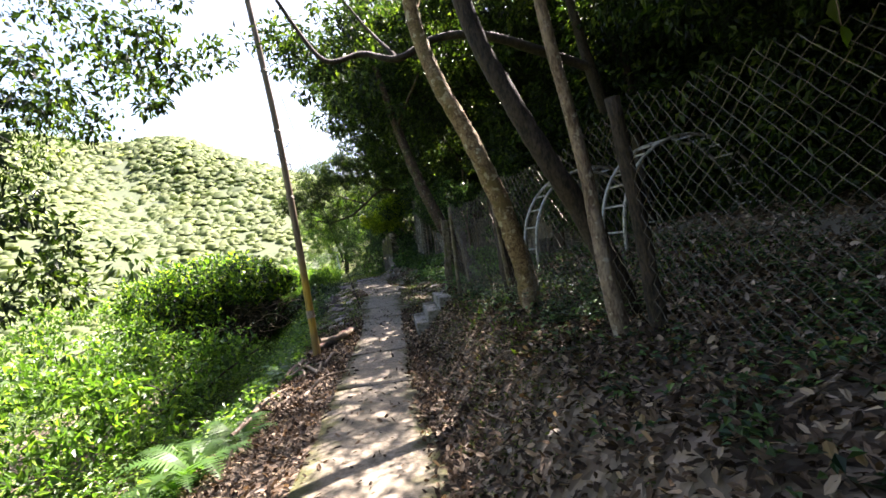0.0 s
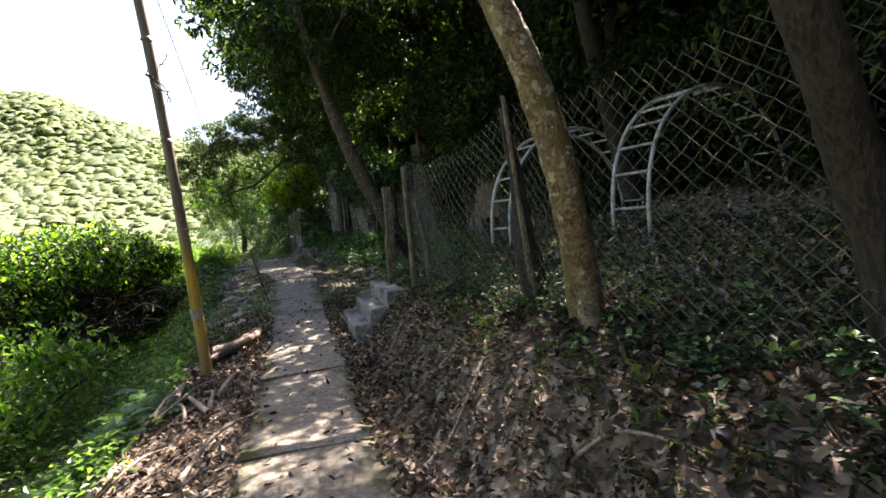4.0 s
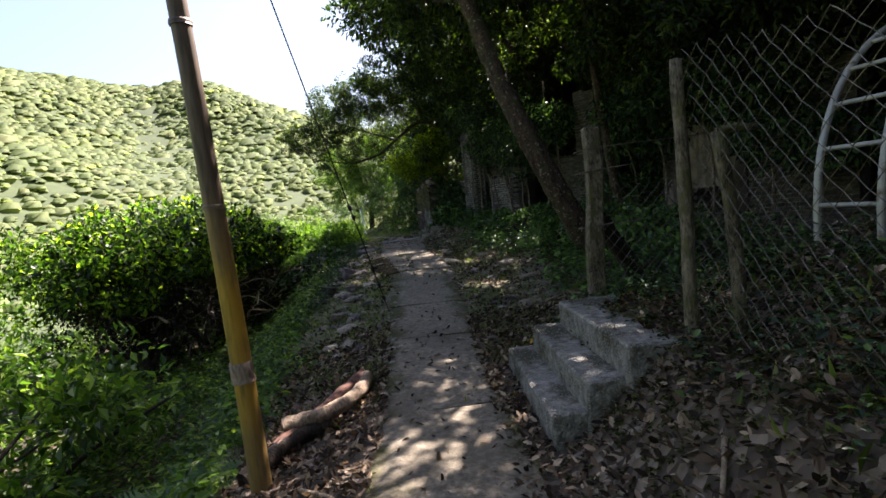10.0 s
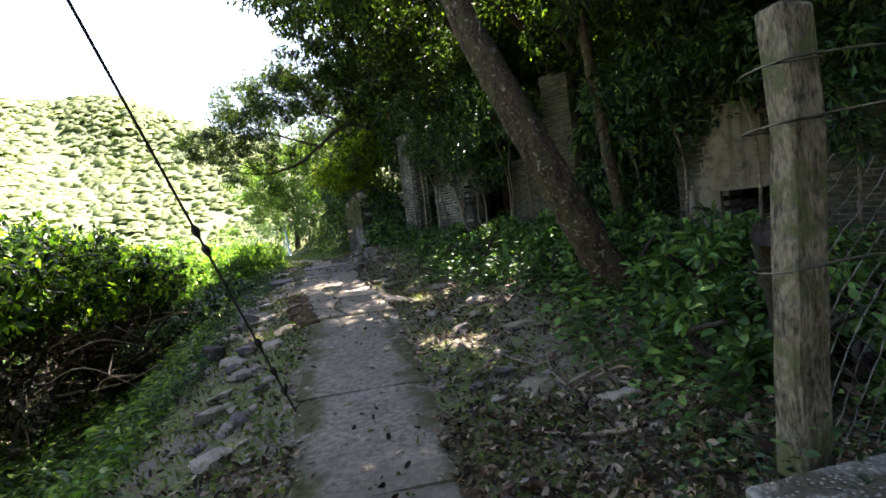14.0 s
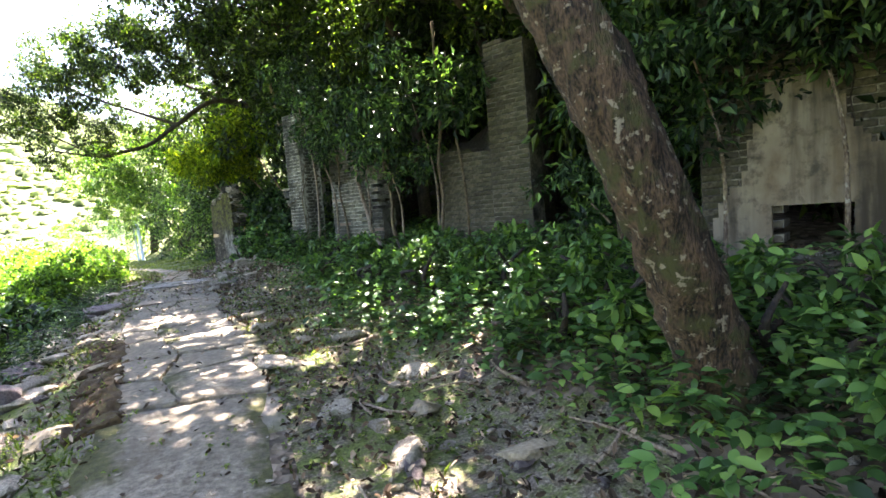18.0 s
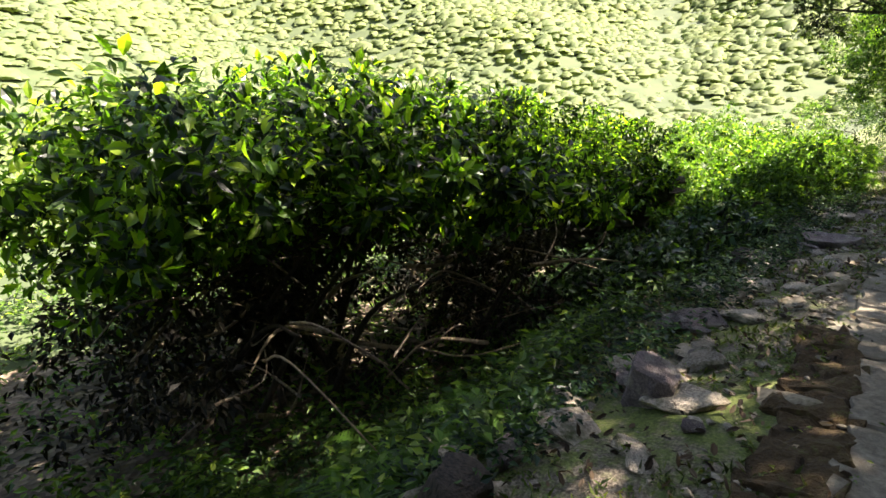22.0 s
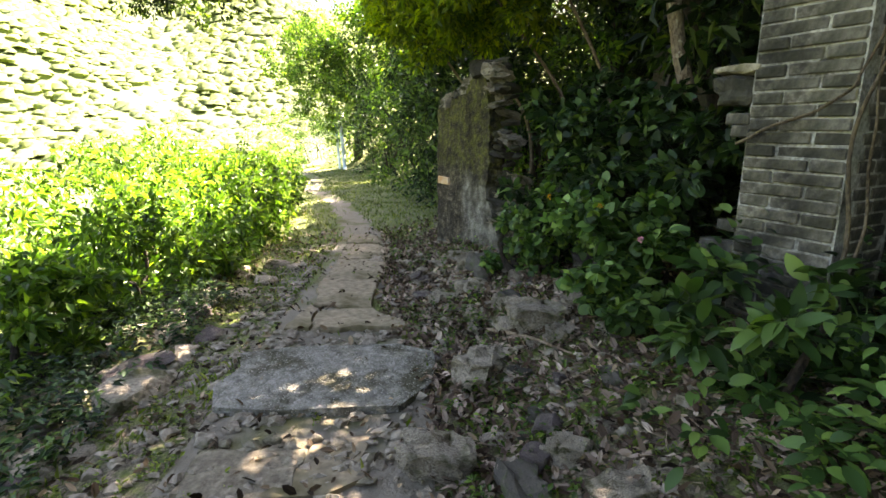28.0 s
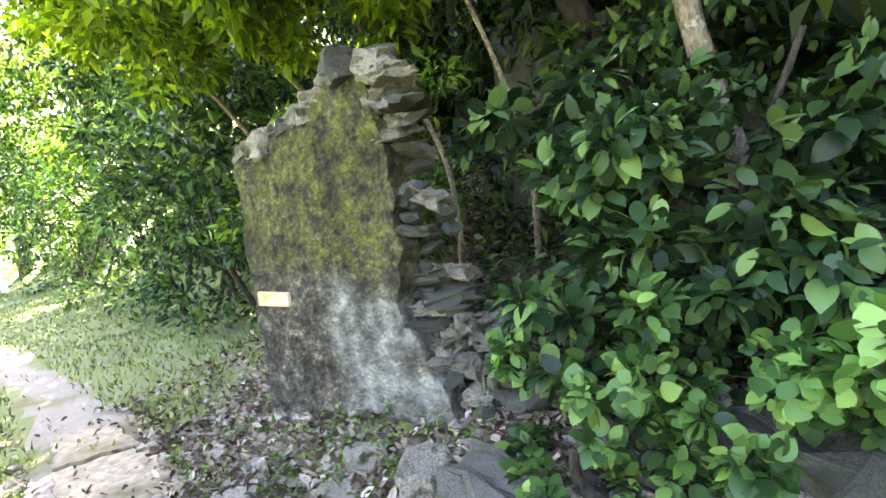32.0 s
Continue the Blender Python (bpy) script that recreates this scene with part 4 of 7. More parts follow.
for i, (x, y, z, r, h) in enumerate([(1.3, 27.2, 1.5, 1.1, 1.6), (0.5, 28.8, 1.6, 1.1, 1.9), (0.1, 30.8, 1.6, 1.2, 2.0), (-0.6, 33.0, 1.6, 1.3, 2.1), (-1.3, 35.4, 1.6, 1.4, 2.1), (-2.0, 38.2, 1.6, 1.5, 2.1), (-2.9, 41.6, 1.6, 1.5, 2.0), (-4.2, 44.6, 1.3, 1.6, 2.0), (-6.2, 46.6, 1.0, 1.8, 1.9), (-8.6, 47.6, 0.6, 1.9, 1.7), (1.4, 29.6, 3.4, 1.4, 1.7), (0.7, 32.0, 3.5, 1.5, 1.8), (0.1, 35.0, 3.6, 1.6, 1.8), (0.35, 27.3, 2.3, 0.9, 1.3), (-0.1, 29.4, 2.9, 1.1, 1.5)]):
    bush("hedge_bush", "leafy green bush lining the grassy verge", [(x, y, z, r, r * 1.2, h)], stems_for(x, y, gz1(x, y), r * 0.6, h, 3, 60 + i), 4200, 0.115, M_HERB if i % 3 else M_SHRUB, 0, "bushes along the verge")

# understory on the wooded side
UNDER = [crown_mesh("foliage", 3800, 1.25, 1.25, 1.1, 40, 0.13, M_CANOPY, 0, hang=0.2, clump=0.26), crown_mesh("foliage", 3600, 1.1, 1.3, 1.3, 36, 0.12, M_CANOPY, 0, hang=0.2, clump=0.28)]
g = np.random.default_rng(15)
for i in range(62):
    y = -4 + i * 0.66
    x = g.uniform(5.3, 8.2) if y < 13 else g.uniform(5.4, 8.5)
    if y > 23:
        x = g.uniform(3.0, 6.5) - max(0, y - 29) * 0.12
    z = gz1(x, y)
    root = empty("understory_bush", x, y, z)
    s = g.uniform(0.9, 1.5)
    part("foliage", UNDER[i % 2], root, m=Matrix.LocRotScale((0, 0, 1.0 * s), Euler((0, 0, g.uniform(0, 6))), (s, s, s * g.uniform(0.9, 1.4))))
    part("branch", tube_mesh("branch", smooth_line([(0, 0, -0.1), (0.1, 0.05, 0.6), (g.uniform(-0.4, 0.4), 0.2, 1.5)], 5), np.linspace(0.04, 0.015, 11), M_BARK_DARK, 6), root)
    tagged(root, "dark leafy bush under the forest trees", "bush", "bushes under the forest")

# tree over the lower side near the start: its crown hangs beside the path
tree("verge_tree", "leafy tree rising from the lower terrace with hanging branches", [(-5.0, 5.0, gz1(-5.0, 5.0) - 0.1), (-4.7, 5.0, 1.4), (-4.0, 5.1, 3.6), (-3.6, 5.2, 5.4)], [0.14, 0.11, 0.08, 0.05], M_BARK_DARK,
     [(CROWN_S, -3.6, 5.0, 3.0, 0.6, 1), (CROWN_S, -3.0, 6.0, 5.2, 0.6, 2), (CROWN_S, -4.4, 4.2, 5.0, 0.8, 3), (CROWN_N, -2.75, 4.4, 1.75, 1.0, 1), (CROWN_N, -2.2, 4.7, 3.2, 1.0, 4), (CROWN_N, -1.75, 5.2, 3.55, 0.9, 5), (CROWN_N, -3.4, 4.3, 2.4, 1.2, 2)], [([(-4.2, 5.1, 3.0), (-3.5, 5.0, 3.2), (-2.8, 5.2, 3.0)], [0.04, 0.015])])
tree("overhang_tree", "dark-limbed tree reaching over the path with drooping leaves", [(2.9, 25.2, 0.9), (2.5, 25.2, 2.6), (1.6, 25.3, 3.9), (0.2, 25.4, 4.5), (-0.8, 25.5, 3.95), (-1.4, 25.5, 3.52), (-2.0, 25.6, 3.36), (-2.5, 25.6, 3.28), (-3.4, 25.7, 3.45)], [0.13, 0.11, 0.09, 0.06, 0.05, 0.045, 0.04, 0.03, 0.015], M_BARK_DARK,
     [(CROWN_A, -3.2, 25.7, 3.55, 0.4, 1), (CROWN_B, -2.3, 25.6, 3.8, 0.34, 2), (CROWN_A, -3.0, 25.9, 4.9, 0.5, 5), (CROWN_B, -3.1, 25.8, 4.8, 0.5, 2), (CROWN_A, -4.3, 25.9, 4.3, 0.36, 2), (CROWN_B, -4.2, 25.9, 4.4, 0.36, 4), (CROWN_A, -1.9, 25.7, 5.6, 0.55, 3), (CROWN_B, -1.8, 25.6, 5.7, 0.55, 1), (CROWN_A, -3.3, 26.4, 5.7, 0.42, 1), (CROWN_B, -0.8, 25.3, 6.3, 0.6, 0), (CROWN_A, -0.9, 25.4, 5.6, 0.5, 2), (CROWN_A, 0.0, 24.4, 5.3, 0.6, 4)], [([(-0.8, 25.5, 3.95), (-1.8, 26.0, 4.4), (-3.0, 26.0, 4.9), (-3.6, 26.6, 5.6)], [0.04, 0.012]), ([(-2.5, 25.6, 3.28), (-3.4, 25.8, 3.8), (-4.3, 25.9, 4.3)], [0.025, 0.01]), ([(0.2, 25.4, 4.5), (-0.9, 25.6, 5.1), (-1.9, 25.7, 5.6)], [0.04, 0.012]), ([(-2.0, 25.6, 3.36), (-2.5, 25.5, 3.6), (-3.2, 25.3, 3.3)], [0.02, 0.008]), ([(0.2, 25.4, 4.6), (0.1, 24.4, 5.0), (-0.2, 23.4, 5.5)], [0.05, 0.02])])
tree("bend_tree", "round leafy tree at the bend of the path", [(-3.4, 41.0, 0.0), (-3.3, 41.0, 1.6), (-3.0, 41.0, 3.2)], [0.2, 0.16, 0.1], M_BARK_DARK,
     [(CROWN_C, -4.4, 40.2, 3.4, 0.9, 1), (CROWN_C, -3.0, 40.6, 4.4, 1.1, 2), (CROWN_C, -2.2, 39.8, 2.6, 0.9, 3), (CROWN_C, -5.2, 41.5, 4.4, 0.9, 5)])
for x, y, z, s in [(-0.15, 25.6, 2.75, 0.6), (0.25, 25.2, 3.1, 0.7), (-0.6, 26.2, 2.9, 0.6), (0.55, 24.7, 3.5, 0.7)]:
    root = empty("lime_sapling", x + 1.0, y + 0.3, gz1(x + 1.0, y + 0.3))
    part("stem", tube_mesh("stem", smooth_line([(0, 0, -0.1), (-0.1, -0.1, 1.2), (-1.0, -0.3, z - gz1(x, y))], 6), np.linspace(0.03, 0.01, 13), M_BARK_GREY, 6), root)
    part("foliage", CROWN_L, root, m=Matrix.LocRotScale((-1.0, -0.3, z - gz1(x, y)), Euler((0, 0, x * 9)), (s, s, s)))
    tagged(root, "sapling with bright yellow-green leaves above the plaster wall", "sapling", "bright saplings")

tree("arching_tree", "dark tree sending one long crooked limb over the path", [(4.9, 9.6, 1.4), (4.5, 9.5, 2.8), (4.0, 9.2, 4.2), (3.6, 9.0, 6.0)], [0.15, 0.13, 0.1, 0.06], M_BARK_DARK, [(CROWN_T, 3.3, 9.9, 6.4, 0.5, 2), (CROWN_T, 3.2, 8.9, 6.6, 0.7, 3)],
     [([(4.0, 9.2, 4.2), (2.2, 8.7, 4.7), (1.3, 8.8, 4.8), (0.6, 8.6, 4.45), (0.05, 8.8, 4.65), (-0.5, 8.6, 4.5), (-0.85, 8.7, 4.95), (-1.2, 8.6, 5.6)], [0.09, 0.05, 0.03]), ([(0.6, 8.7, 4.5), (0.2, 9.2, 5.2), (-0.2, 9.4, 5.9)], [0.035, 0.015])])

# tall trees added with unseen high crowns to keep sun off the path
for i, (x, y, cr) in enumerate([(5.9, 12.3, [(1.7, 13.8, 7.2), (3.2, 12.6, 7.0)]), (4.4, 15.0, [(-0.5, 14.6, 7.0), (2.2, 15.4, 7.2), (0.9, 16.4, 7.6)]), (4.6, 18.2, [(0.7, 17.6, 7.2), (1.6, 19.0, 7.3), (3.4, 18.0, 7.2), (2.7, 18.7, 8.3), (2.4, 19.3, 6.7, 0.8), (-0.5, 18.9, 8.0, 0.8)]), (3.6, 20.9, [(0.3, 20.9, 7.4), (1.6, 22.3, 7.7)]), (4.0, 23.4, [(0.1, 23.4, 7.6), (1.8, 24.6, 7.4)]),
                           (3.2, 26.8, [(1.3, 26.3, 7.6), (2.0, 27.6, 7.2), (2.0, 25.7, 8.2)]), (3.0, 29.4, [(2.3, 29.2, 7.6), (2.4, 30.8, 7.9)]), (3.4, 25.2, [(-0.1, 25.1, 8.8), (2.4, 26.8, 8.6)]), (5.4, 10.4, [(3.1, 10.3, 7.3), (3.2, 9.5, 7.6, 0.6), (3.6, 11.2, 7.6, 0.6)])]):
    z = gz1(x, y)
    tx, ty = cr[0][0] * 0.4 + x * 0.6, cr[0][1]
    lm = [([(tx, ty, 6.2), ((tx + c[0]) / 2, (ty + c[1]) / 2, 6.6), c[:3]], [0.05, 0.015]) for c in cr]
    tree("shade_tree", "added tall tree, its crown out of view to shade the path", [(x, y, z - 0.1), (x - 0.1, y, z + 2.4), (x * 0.8 + tx * 0.2, (y + ty) / 2, 4.6), (tx, ty, 6.3)], [0.13, 0.11, 0.09, 0.06], M_BARK_DARK,
         [((CROWN_A, CROWN_B, CROWN_S)[(i + j) % 3], *c[:3], c[3] if len(c) > 3 else 1.0, i + j) for j, c in enumerate(cr)], lm, sides=9, group="trees of the wooded slope")

# Three more unseen crown pairs, added to shade the bush front and path
for x, y, cr in ((5.6, 17.6, [(2.4, 17.6, 9.6), (2.8, 18.6, 9.9)]), (4.9, 18.6, [(2.0, 17.9, 8.6), (2.3, 18.4, 9.2)]), (5.0, 20.2, [(0.4, 21.3, 8.6), (1.0, 21.5, 9.2)])):
    z = gz1(x, y)
    tree("shade_tree", "added tall tree, its crown out of view to shade the path", [(x, y, z - 0.1), (x - 0.1, y, z + 2.6), (x - 1.2, y - 0.1, 5.6), (cr[0][0] + 1.0, cr[0][1], 7.8)], [0.14, 0.12, 0.09, 0.05], M_BARK_DARK,
         [(CROWN_S, *cr[0], 0.95, x), (CROWN_A, *cr[1], 0.9, y)], [([(x - 1.2, y - 0.1, 5.6), (x - 2.0, y + 0.2, 6.9), (cr[1][0] + 1.2, cr[1][1], 8.4)], [0.05, 0.02])], sides=9, group="trees of the wooded slope")

# ---- path slabs ----
def slab(y0, y1, seed, lift=0.0, tilt=0.0, wl=0.0, wr=0.0):
    """One concrete slab of the path from y0 to y1, with ragged edges."""
    g = np.random.default_rng(seed)
    ym = (y0 + y1) / 2
    xc, hw, zp = (float(v) for v in path_at(ym))
    n = 7
    left, right = [], []
    for s in np.linspace(0, 1, n):
        y = y0 + (y1 - y0) * s
        c, w, _ = (float(v) for v in path_at(y))
        left.append((c - w - wl + g.uniform(-0.025, 0.025), y + 0.06 * g.uniform(-1, 1) * (s in (0, 1))))
        right.append((c + w + wr + g.uniform(-0.03, 0.03), y + 0.07 * g.uniform(-1, 1) * (s in (0, 1))))
    bm = bmesh.new()
    rows = []
    cols = 6
    for (xl, yl), (xr, yr) in zip(left, right):
        row = []
        for q in range(cols + 1):
            t = q / cols
            x, y = xl + (xr - xl) * t, yl + (yr - yl) * t
            z = float(path_at(y)[2]) + 0.012 + lift + tilt * (x - xc) + g.uniform(-0.006, 0.006) - 0.012 * (q in (0, cols))
            row.append(bm.verts.new((x - xc, y - ym, z - zp)))
        rows.append(row)
    top = []
    for a, b in zip(rows, rows[1:]):
        for q in range(cols):
            top.append(bm.faces.new((a[q], a[q + 1], b[q + 1], b[q])))
    ext = bmesh.ops.extrude_face_region(bm, geom=top)
    for v in [e for e in ext["geom"] if isinstance(e, bmesh.types.BMVert)]:
        v.co.z -= 0.11
    bmesh.ops.recalc_face_normals(bm, faces=bm.faces)
    return part("slab", bm_mesh("slab", bm, M_CONCRETE_MOSS, False), walkway, m=pose(xc, ym, zp))


walkway = tagged(empty("pavement", -0.2, 8.0, 0.0), "narrow walkway of worn grey concrete slabs", "path", kind="structure")
walkway.matrix_basis = Matrix.Identity(4)
cuts = [-6.0, -4.2, -2.4, -0.6, 1.0, 2.6, 4.3, 6.0, 7.75, 9.5, 11.3, 12.7, 13.9, 15.15]
for i, (a, b) in enumerate(zip(cuts, cuts[1:])):
    slab(a + 0.012, b - 0.012, i, lift=0.01 * (i % 3), tilt=0.01 * ((i * 7) % 3 - 1))

# ---- steps up to the fence ----
steps = empty("concrete_steps", 0.7, 9.4, 0.0)
tagged(steps, "three worn grey concrete steps up the bank", "steps")
for i, (x0, x1, y0, y1, z) in enumerate([(0.36, 0.57, 8.74, 10.15, 0.2), (0.55, 0.79, 8.72, 10.06, 0.38), (0.76, 1.35, 8.65, 10.0, 0.57)]):
    bm = box_bm(x1 - x0, y1 - y0, 0.5, 0.012, 0.012, i, 4)
    part("step", bm_mesh("step", bm, M_STEP, False), steps, m=pose((x0 + x1) / 2 - 0.7, (y0 + y1) / 2 - 9.4, z - 0.25))

# ---- leaning pole ----
pole = empty("leaning_pole", -1.3, 8.98, gz1(-1.3, 8.98) - 0.1)
pz = [(-1.3, 8.98, -0.3), (-1.33, 9.0, 0.5), (-1.365, 9.0, 1.4), (-1.41, 9.0, 2.4), (-1.49, 9.0, 3.7), (-1.58, 9.0, 4.7), (-1.74, 9.0, 6.3)]
part("shaft", tube_mesh("shaft", smooth_line(pz, 10) - np.array(pole.location), np.interp(np.linspace(0, 1, 61), [0, 1], [0.063, 0.045]), M_POLE, 14), pole, "yellow-brown bamboo shaft")
tagged(pole, "tall leaning yellow-brown bamboo pole set in the verge", "pole")

# ---- fence ----
FENCE = [(1.1, 8.64), (1.42, 6.02), (1.68, 3.3), (2.0, 0.4), (2.25, -2.4)]
fence = empty("wire_fence", 1.4, 6.0, 0.0)
fence.matrix_basis = Matrix.Identity(4)
tagged(fence, "sagging rusty chain-link fence on weathered posts", "fence")
tops = [(1.12, 8.68, 2.0), (1.24, 5.92, 2.05), (1.55, 3.3, 2.13), (1.95, 0.4, 2.3), (2.2, -2.4, 2.4)]
for (x, y), tp in zip(FENCE, tops):
    p = [(x, y, gz1(x, y) - 0.2), ((x + tp[0]) / 2 + 0.01, (y + tp[1]) / 2, (gz1(x, y) + tp[2]) / 2), tp]
    rad = np.interp(np.linspace(0, 1, 11), [0, 0.35, 0.6, 1], [0.105, 0.085, 0.05, 0.024]) if x == 1.42 else np.interp(np.linspace(0, 1, 11), [0, 1], [0.036, 0.03] if x == 1.1 else [0.055, 0.045])
    part("post", tube_mesh("post", smooth_line(p, 5), rad, M_BARK_DARK if x in (1.42, 1.68) else M_POST, 9, 0.5 if x == 1.42 else 0.25, int(x * 100)), fence)
corner = part("corner_post", tube_mesh("corner_post", smooth_line([(1.27, 8.5, 0.4), (1.25, 8.46, 1.0), (1.17, 8.42, 1.6)], 5), np.full(11, 0.032), M_POST, 6, 0.3, 5), fence, "shorter split post beside the corner")
part("arm", tube_mesh("arm", [(1.16, 8.42, 1.595), (1.24, 8.4, 1.61), (1.33, 8.38, 1.6)], [0.022, 0.02, 0.014], M_POST, 6, 0.2, 6), corner)
part("splint", tube_mesh("splint", smooth_line([(1.36, 5.93, 0.75), (1.3, 5.9, 1.3), (1.23, 5.87, 2.12)], 5), np.linspace(0.03, 0.016, 11), M_POST, 5, 0.3, 7), fence, "split pale plank standing on the rotten post")


def chain_link(a, b, za, zb, h, seed, pitch=0.105, wire=0.0019):
    """Diamond wire mesh between two posts: two families of slanting wires, kinked where they cross."""
    a, b = np.array(a, float), np.array(b, float)
    L = np.linalg.norm(b - a)
    allv, allf, k0 = [], [], 0
    rows = int(h / pitch * 2)
    g = np.random.default_rng(seed)
    for fam in (-1, 1):
        for i in range(int(-h / pitch) - 1, int((L + h) / pitch) + 2):
            pts = []
            for j in range(rows + 1):
                t = j / rows
                u = i * pitch + fam * t * h
                if not 0 <= u <= L:
                    continue
                s = u / L
                q = a + (b - a) * s
                sag = (-0.13 * math.sin(s * math.pi) + 0.02 * math.sin(s * 17 + seed)) * t
                out = 0.004 * fam * (1 if (i + j) % 2 else -1) + 0.05 * math.sin(s * 7 + t * 2.5 + seed) * math.sin(math.pi * t)
                pts.append((q[0] + out, q[1] + g.uniform(-0.004, 0.004), za + (zb - za) * s + h * t + sag))
            if len(pts) > 2:
                v, f = tube_arrays(pts, np.full(len(pts), wire), 4, cap=False)
                allv.append(v)
                allf.append(f + k0)
                k0 += len(v)
    return np.vstack(allv), np.vstack(allf)


for i in range(4):
    a, b = FENCE[i], FENCE[i + 1]
    za, zb = gz1(*a) + 0.02, gz1(*b) + 0.02
    v, f = chain_link((tops[i][0] * 0.5 + a[0] * 0.5, a[1]), (tops[i + 1][0] * 0.5 + b[0] * 0.5, b[1]), za, zb, 1.42, i)
    tagged(part("mesh", mesh_np("mesh", v, f, M_WIRE), fence, "diamond wire mesh"), kind="stuff")
gate = empty("gate_post", 1.13, 10.17, 0.55)
bm = box_bm(0.125, 0.105, 1.45, 0.012, 0.035, 4, 7)
bmesh.ops.transform(bm, matrix=pose(0.02, 0, 0.6, 0, 2.5, 0), verts=bm.verts)
gate_shaft = part("shaft", bm_mesh("shaft", bm, M_POST), gate)
for zz, ln in ((0.55, 0.2), (0.98, 0.16), (1.15, 0.9)):
    pts = [(-0.09, -0.07, zz), (0.09, -0.07, zz + 0.01), (0.1, 0.07, zz), (-0.08, 0.07, zz - 0.01), (-0.09, -0.07, zz), (0.12, -0.1, zz + 0.02), (0.12 + ln, -0.2, zz + 0.03)]
    part("wire", tube_mesh("wire", smooth_line(pts, 4), [0.0035] * 25, M_WIRE, 5), gate_shaft, "twisted rusty wire")
v, f = chain_link((1.16, 10.18), (3.5, 10.7), gz1(1.16, 10.2) + 0.1, gz1(3.5, 10.7) - 0.05, 1.05, 9, wire=0.0028)
tagged(part("mesh", mesh_np("mesh", v - np.array(gate.location), f, M_WIRE), gate, "sagging diamond wire mesh"), kind="stuff")
tagged(gate, "square weathered post with bits of wire beside the steps", "post")

# ---- ruined houses ----
FX, FY, DX, DY = 1.235, 22.17, 0.447, -0.894
FACE = math.degrees(math.atan2(DY, DX))


def on_front(k4, out=0.0, z=0.0, base=(FX, FY)):
    """A pose on the front line: k4 along it, out towards the path."""
    return pose(base[0] + DX * k4 + DY * out, base[1] + DY * k4 - DX * out, z, 0, 0, FACE)


BRICKS = [bm_mesh("brick", box_bm(0.294, 0.1, 0.0515, 0.005, 0.006, s), M_BRICK) for s in range(5)]
BRICKS += [bm_mesh("brick", box_bm(0.294, 0.1, 0.0515, 0.006, 0.005, 9), M_BRICK_RED)]
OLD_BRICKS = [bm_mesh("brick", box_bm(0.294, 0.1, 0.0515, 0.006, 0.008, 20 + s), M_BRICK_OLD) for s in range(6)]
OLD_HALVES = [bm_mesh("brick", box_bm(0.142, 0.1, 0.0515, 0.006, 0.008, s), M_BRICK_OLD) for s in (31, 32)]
HALVES = [bm_mesh("brick", box_bm(0.142, 0.1, 0.0515, 0.006, 0.006, s), M_BRICK) for s in (11, 12)]


def brick_wall(name, label, k0, k1, z0, top, thick=0.3, base=(FX, FY), keep=None, seed=0, old=False, ends=False):
    """A grey-brick wall along the front: top(k) gives its broken top, keep(k, z) leaves gaps."""
    g = np.random.default_rng(seed)
    root = new(name)
    root.matrix_basis = on_front((k0 + k1) / 2, 0, z0, base)
    tagged(root, label, "wall", kind="structure")
    course, n = 0.0605, 0
    cells = []
    zz = 0.0
    while z0 + zz < max(top(k) for k in np.linspace(k0, k1, 12)):
        off = 0.0 if n % 2 else 0.153
        k5 = k0 - off
        while k5 < k1 - 0.01:
            a, b = max(k5, k0), min(k5 + 0.306, k1)
            mid = (a + b) / 2
            if b - a > 0.06 and z0 + zz + course < top(mid) + g.uniform(-0.04, 0.04) and (keep is None or keep(mid, z0 + zz)):
                cells.append((a, b, zz))
            k5 += 0.306
        zz += course
        n += 1
    mid0 = (k0 + k1) / 2
    vs, fs = [], []
    for a, b, zz in cells:
        full = b - a > 0.2
        me = (OLD_BRICKS if old else BRICKS)[g.integers(0, 5) if g.random() > 0.08 else 5] if full else (OLD_HALVES if old else HALVES)[g.integers(0, 2)]
        w = (b - a) / (0.306 if full else 0.153)
        m = Matrix.LocRotScale(((a + b) / 2 - mid0, g.uniform(-0.006, 0.006) + 0.045, zz + course / 2), Euler((g.normal() * 0.012, 0, g.normal() * 0.012)), (w, 1, 1))
        part("brick", me, root, m=m)
        i0 = len(vs)
        for x in (a - mid0 - 0.002, b - mid0 + 0.002):
            for y in (0.005, thick):
                for z in (zz - 0.001, zz + course + 0.001):
                    vs.append((x, y, z))
        fs += [(i0 + q[0], i0 + q[1], i0 + q[2], i0 + q[3]) for q in ((0, 1, 3, 2), (4, 6, 7, 5), (0, 4, 5, 1), (2, 3, 7, 6), (0, 2, 6, 4), (1, 5, 7, 3))]
    if ends:
        for n2 in range(int(max(c[2] for c in cells) / course) + 1):
            for side, q in ((-1, k0), (1, k1)):
                for j in range(int((thick - 0.12) / 0.153)):
                    m = Matrix.LocRotScale((q - mid0 - side * 0.044, 0.19 + 0.153 * j - 0.04 * (n2 % 2), course * (n2 + 0.5)), Euler((0, 0, math.pi / 2 + g.normal() * 0.01)), None)
                    part("brick", (OLD_HALVES if old else HALVES)[g.integers(0, 2)], root, m=m)
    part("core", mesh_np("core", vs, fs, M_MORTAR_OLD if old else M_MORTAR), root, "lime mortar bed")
    return root


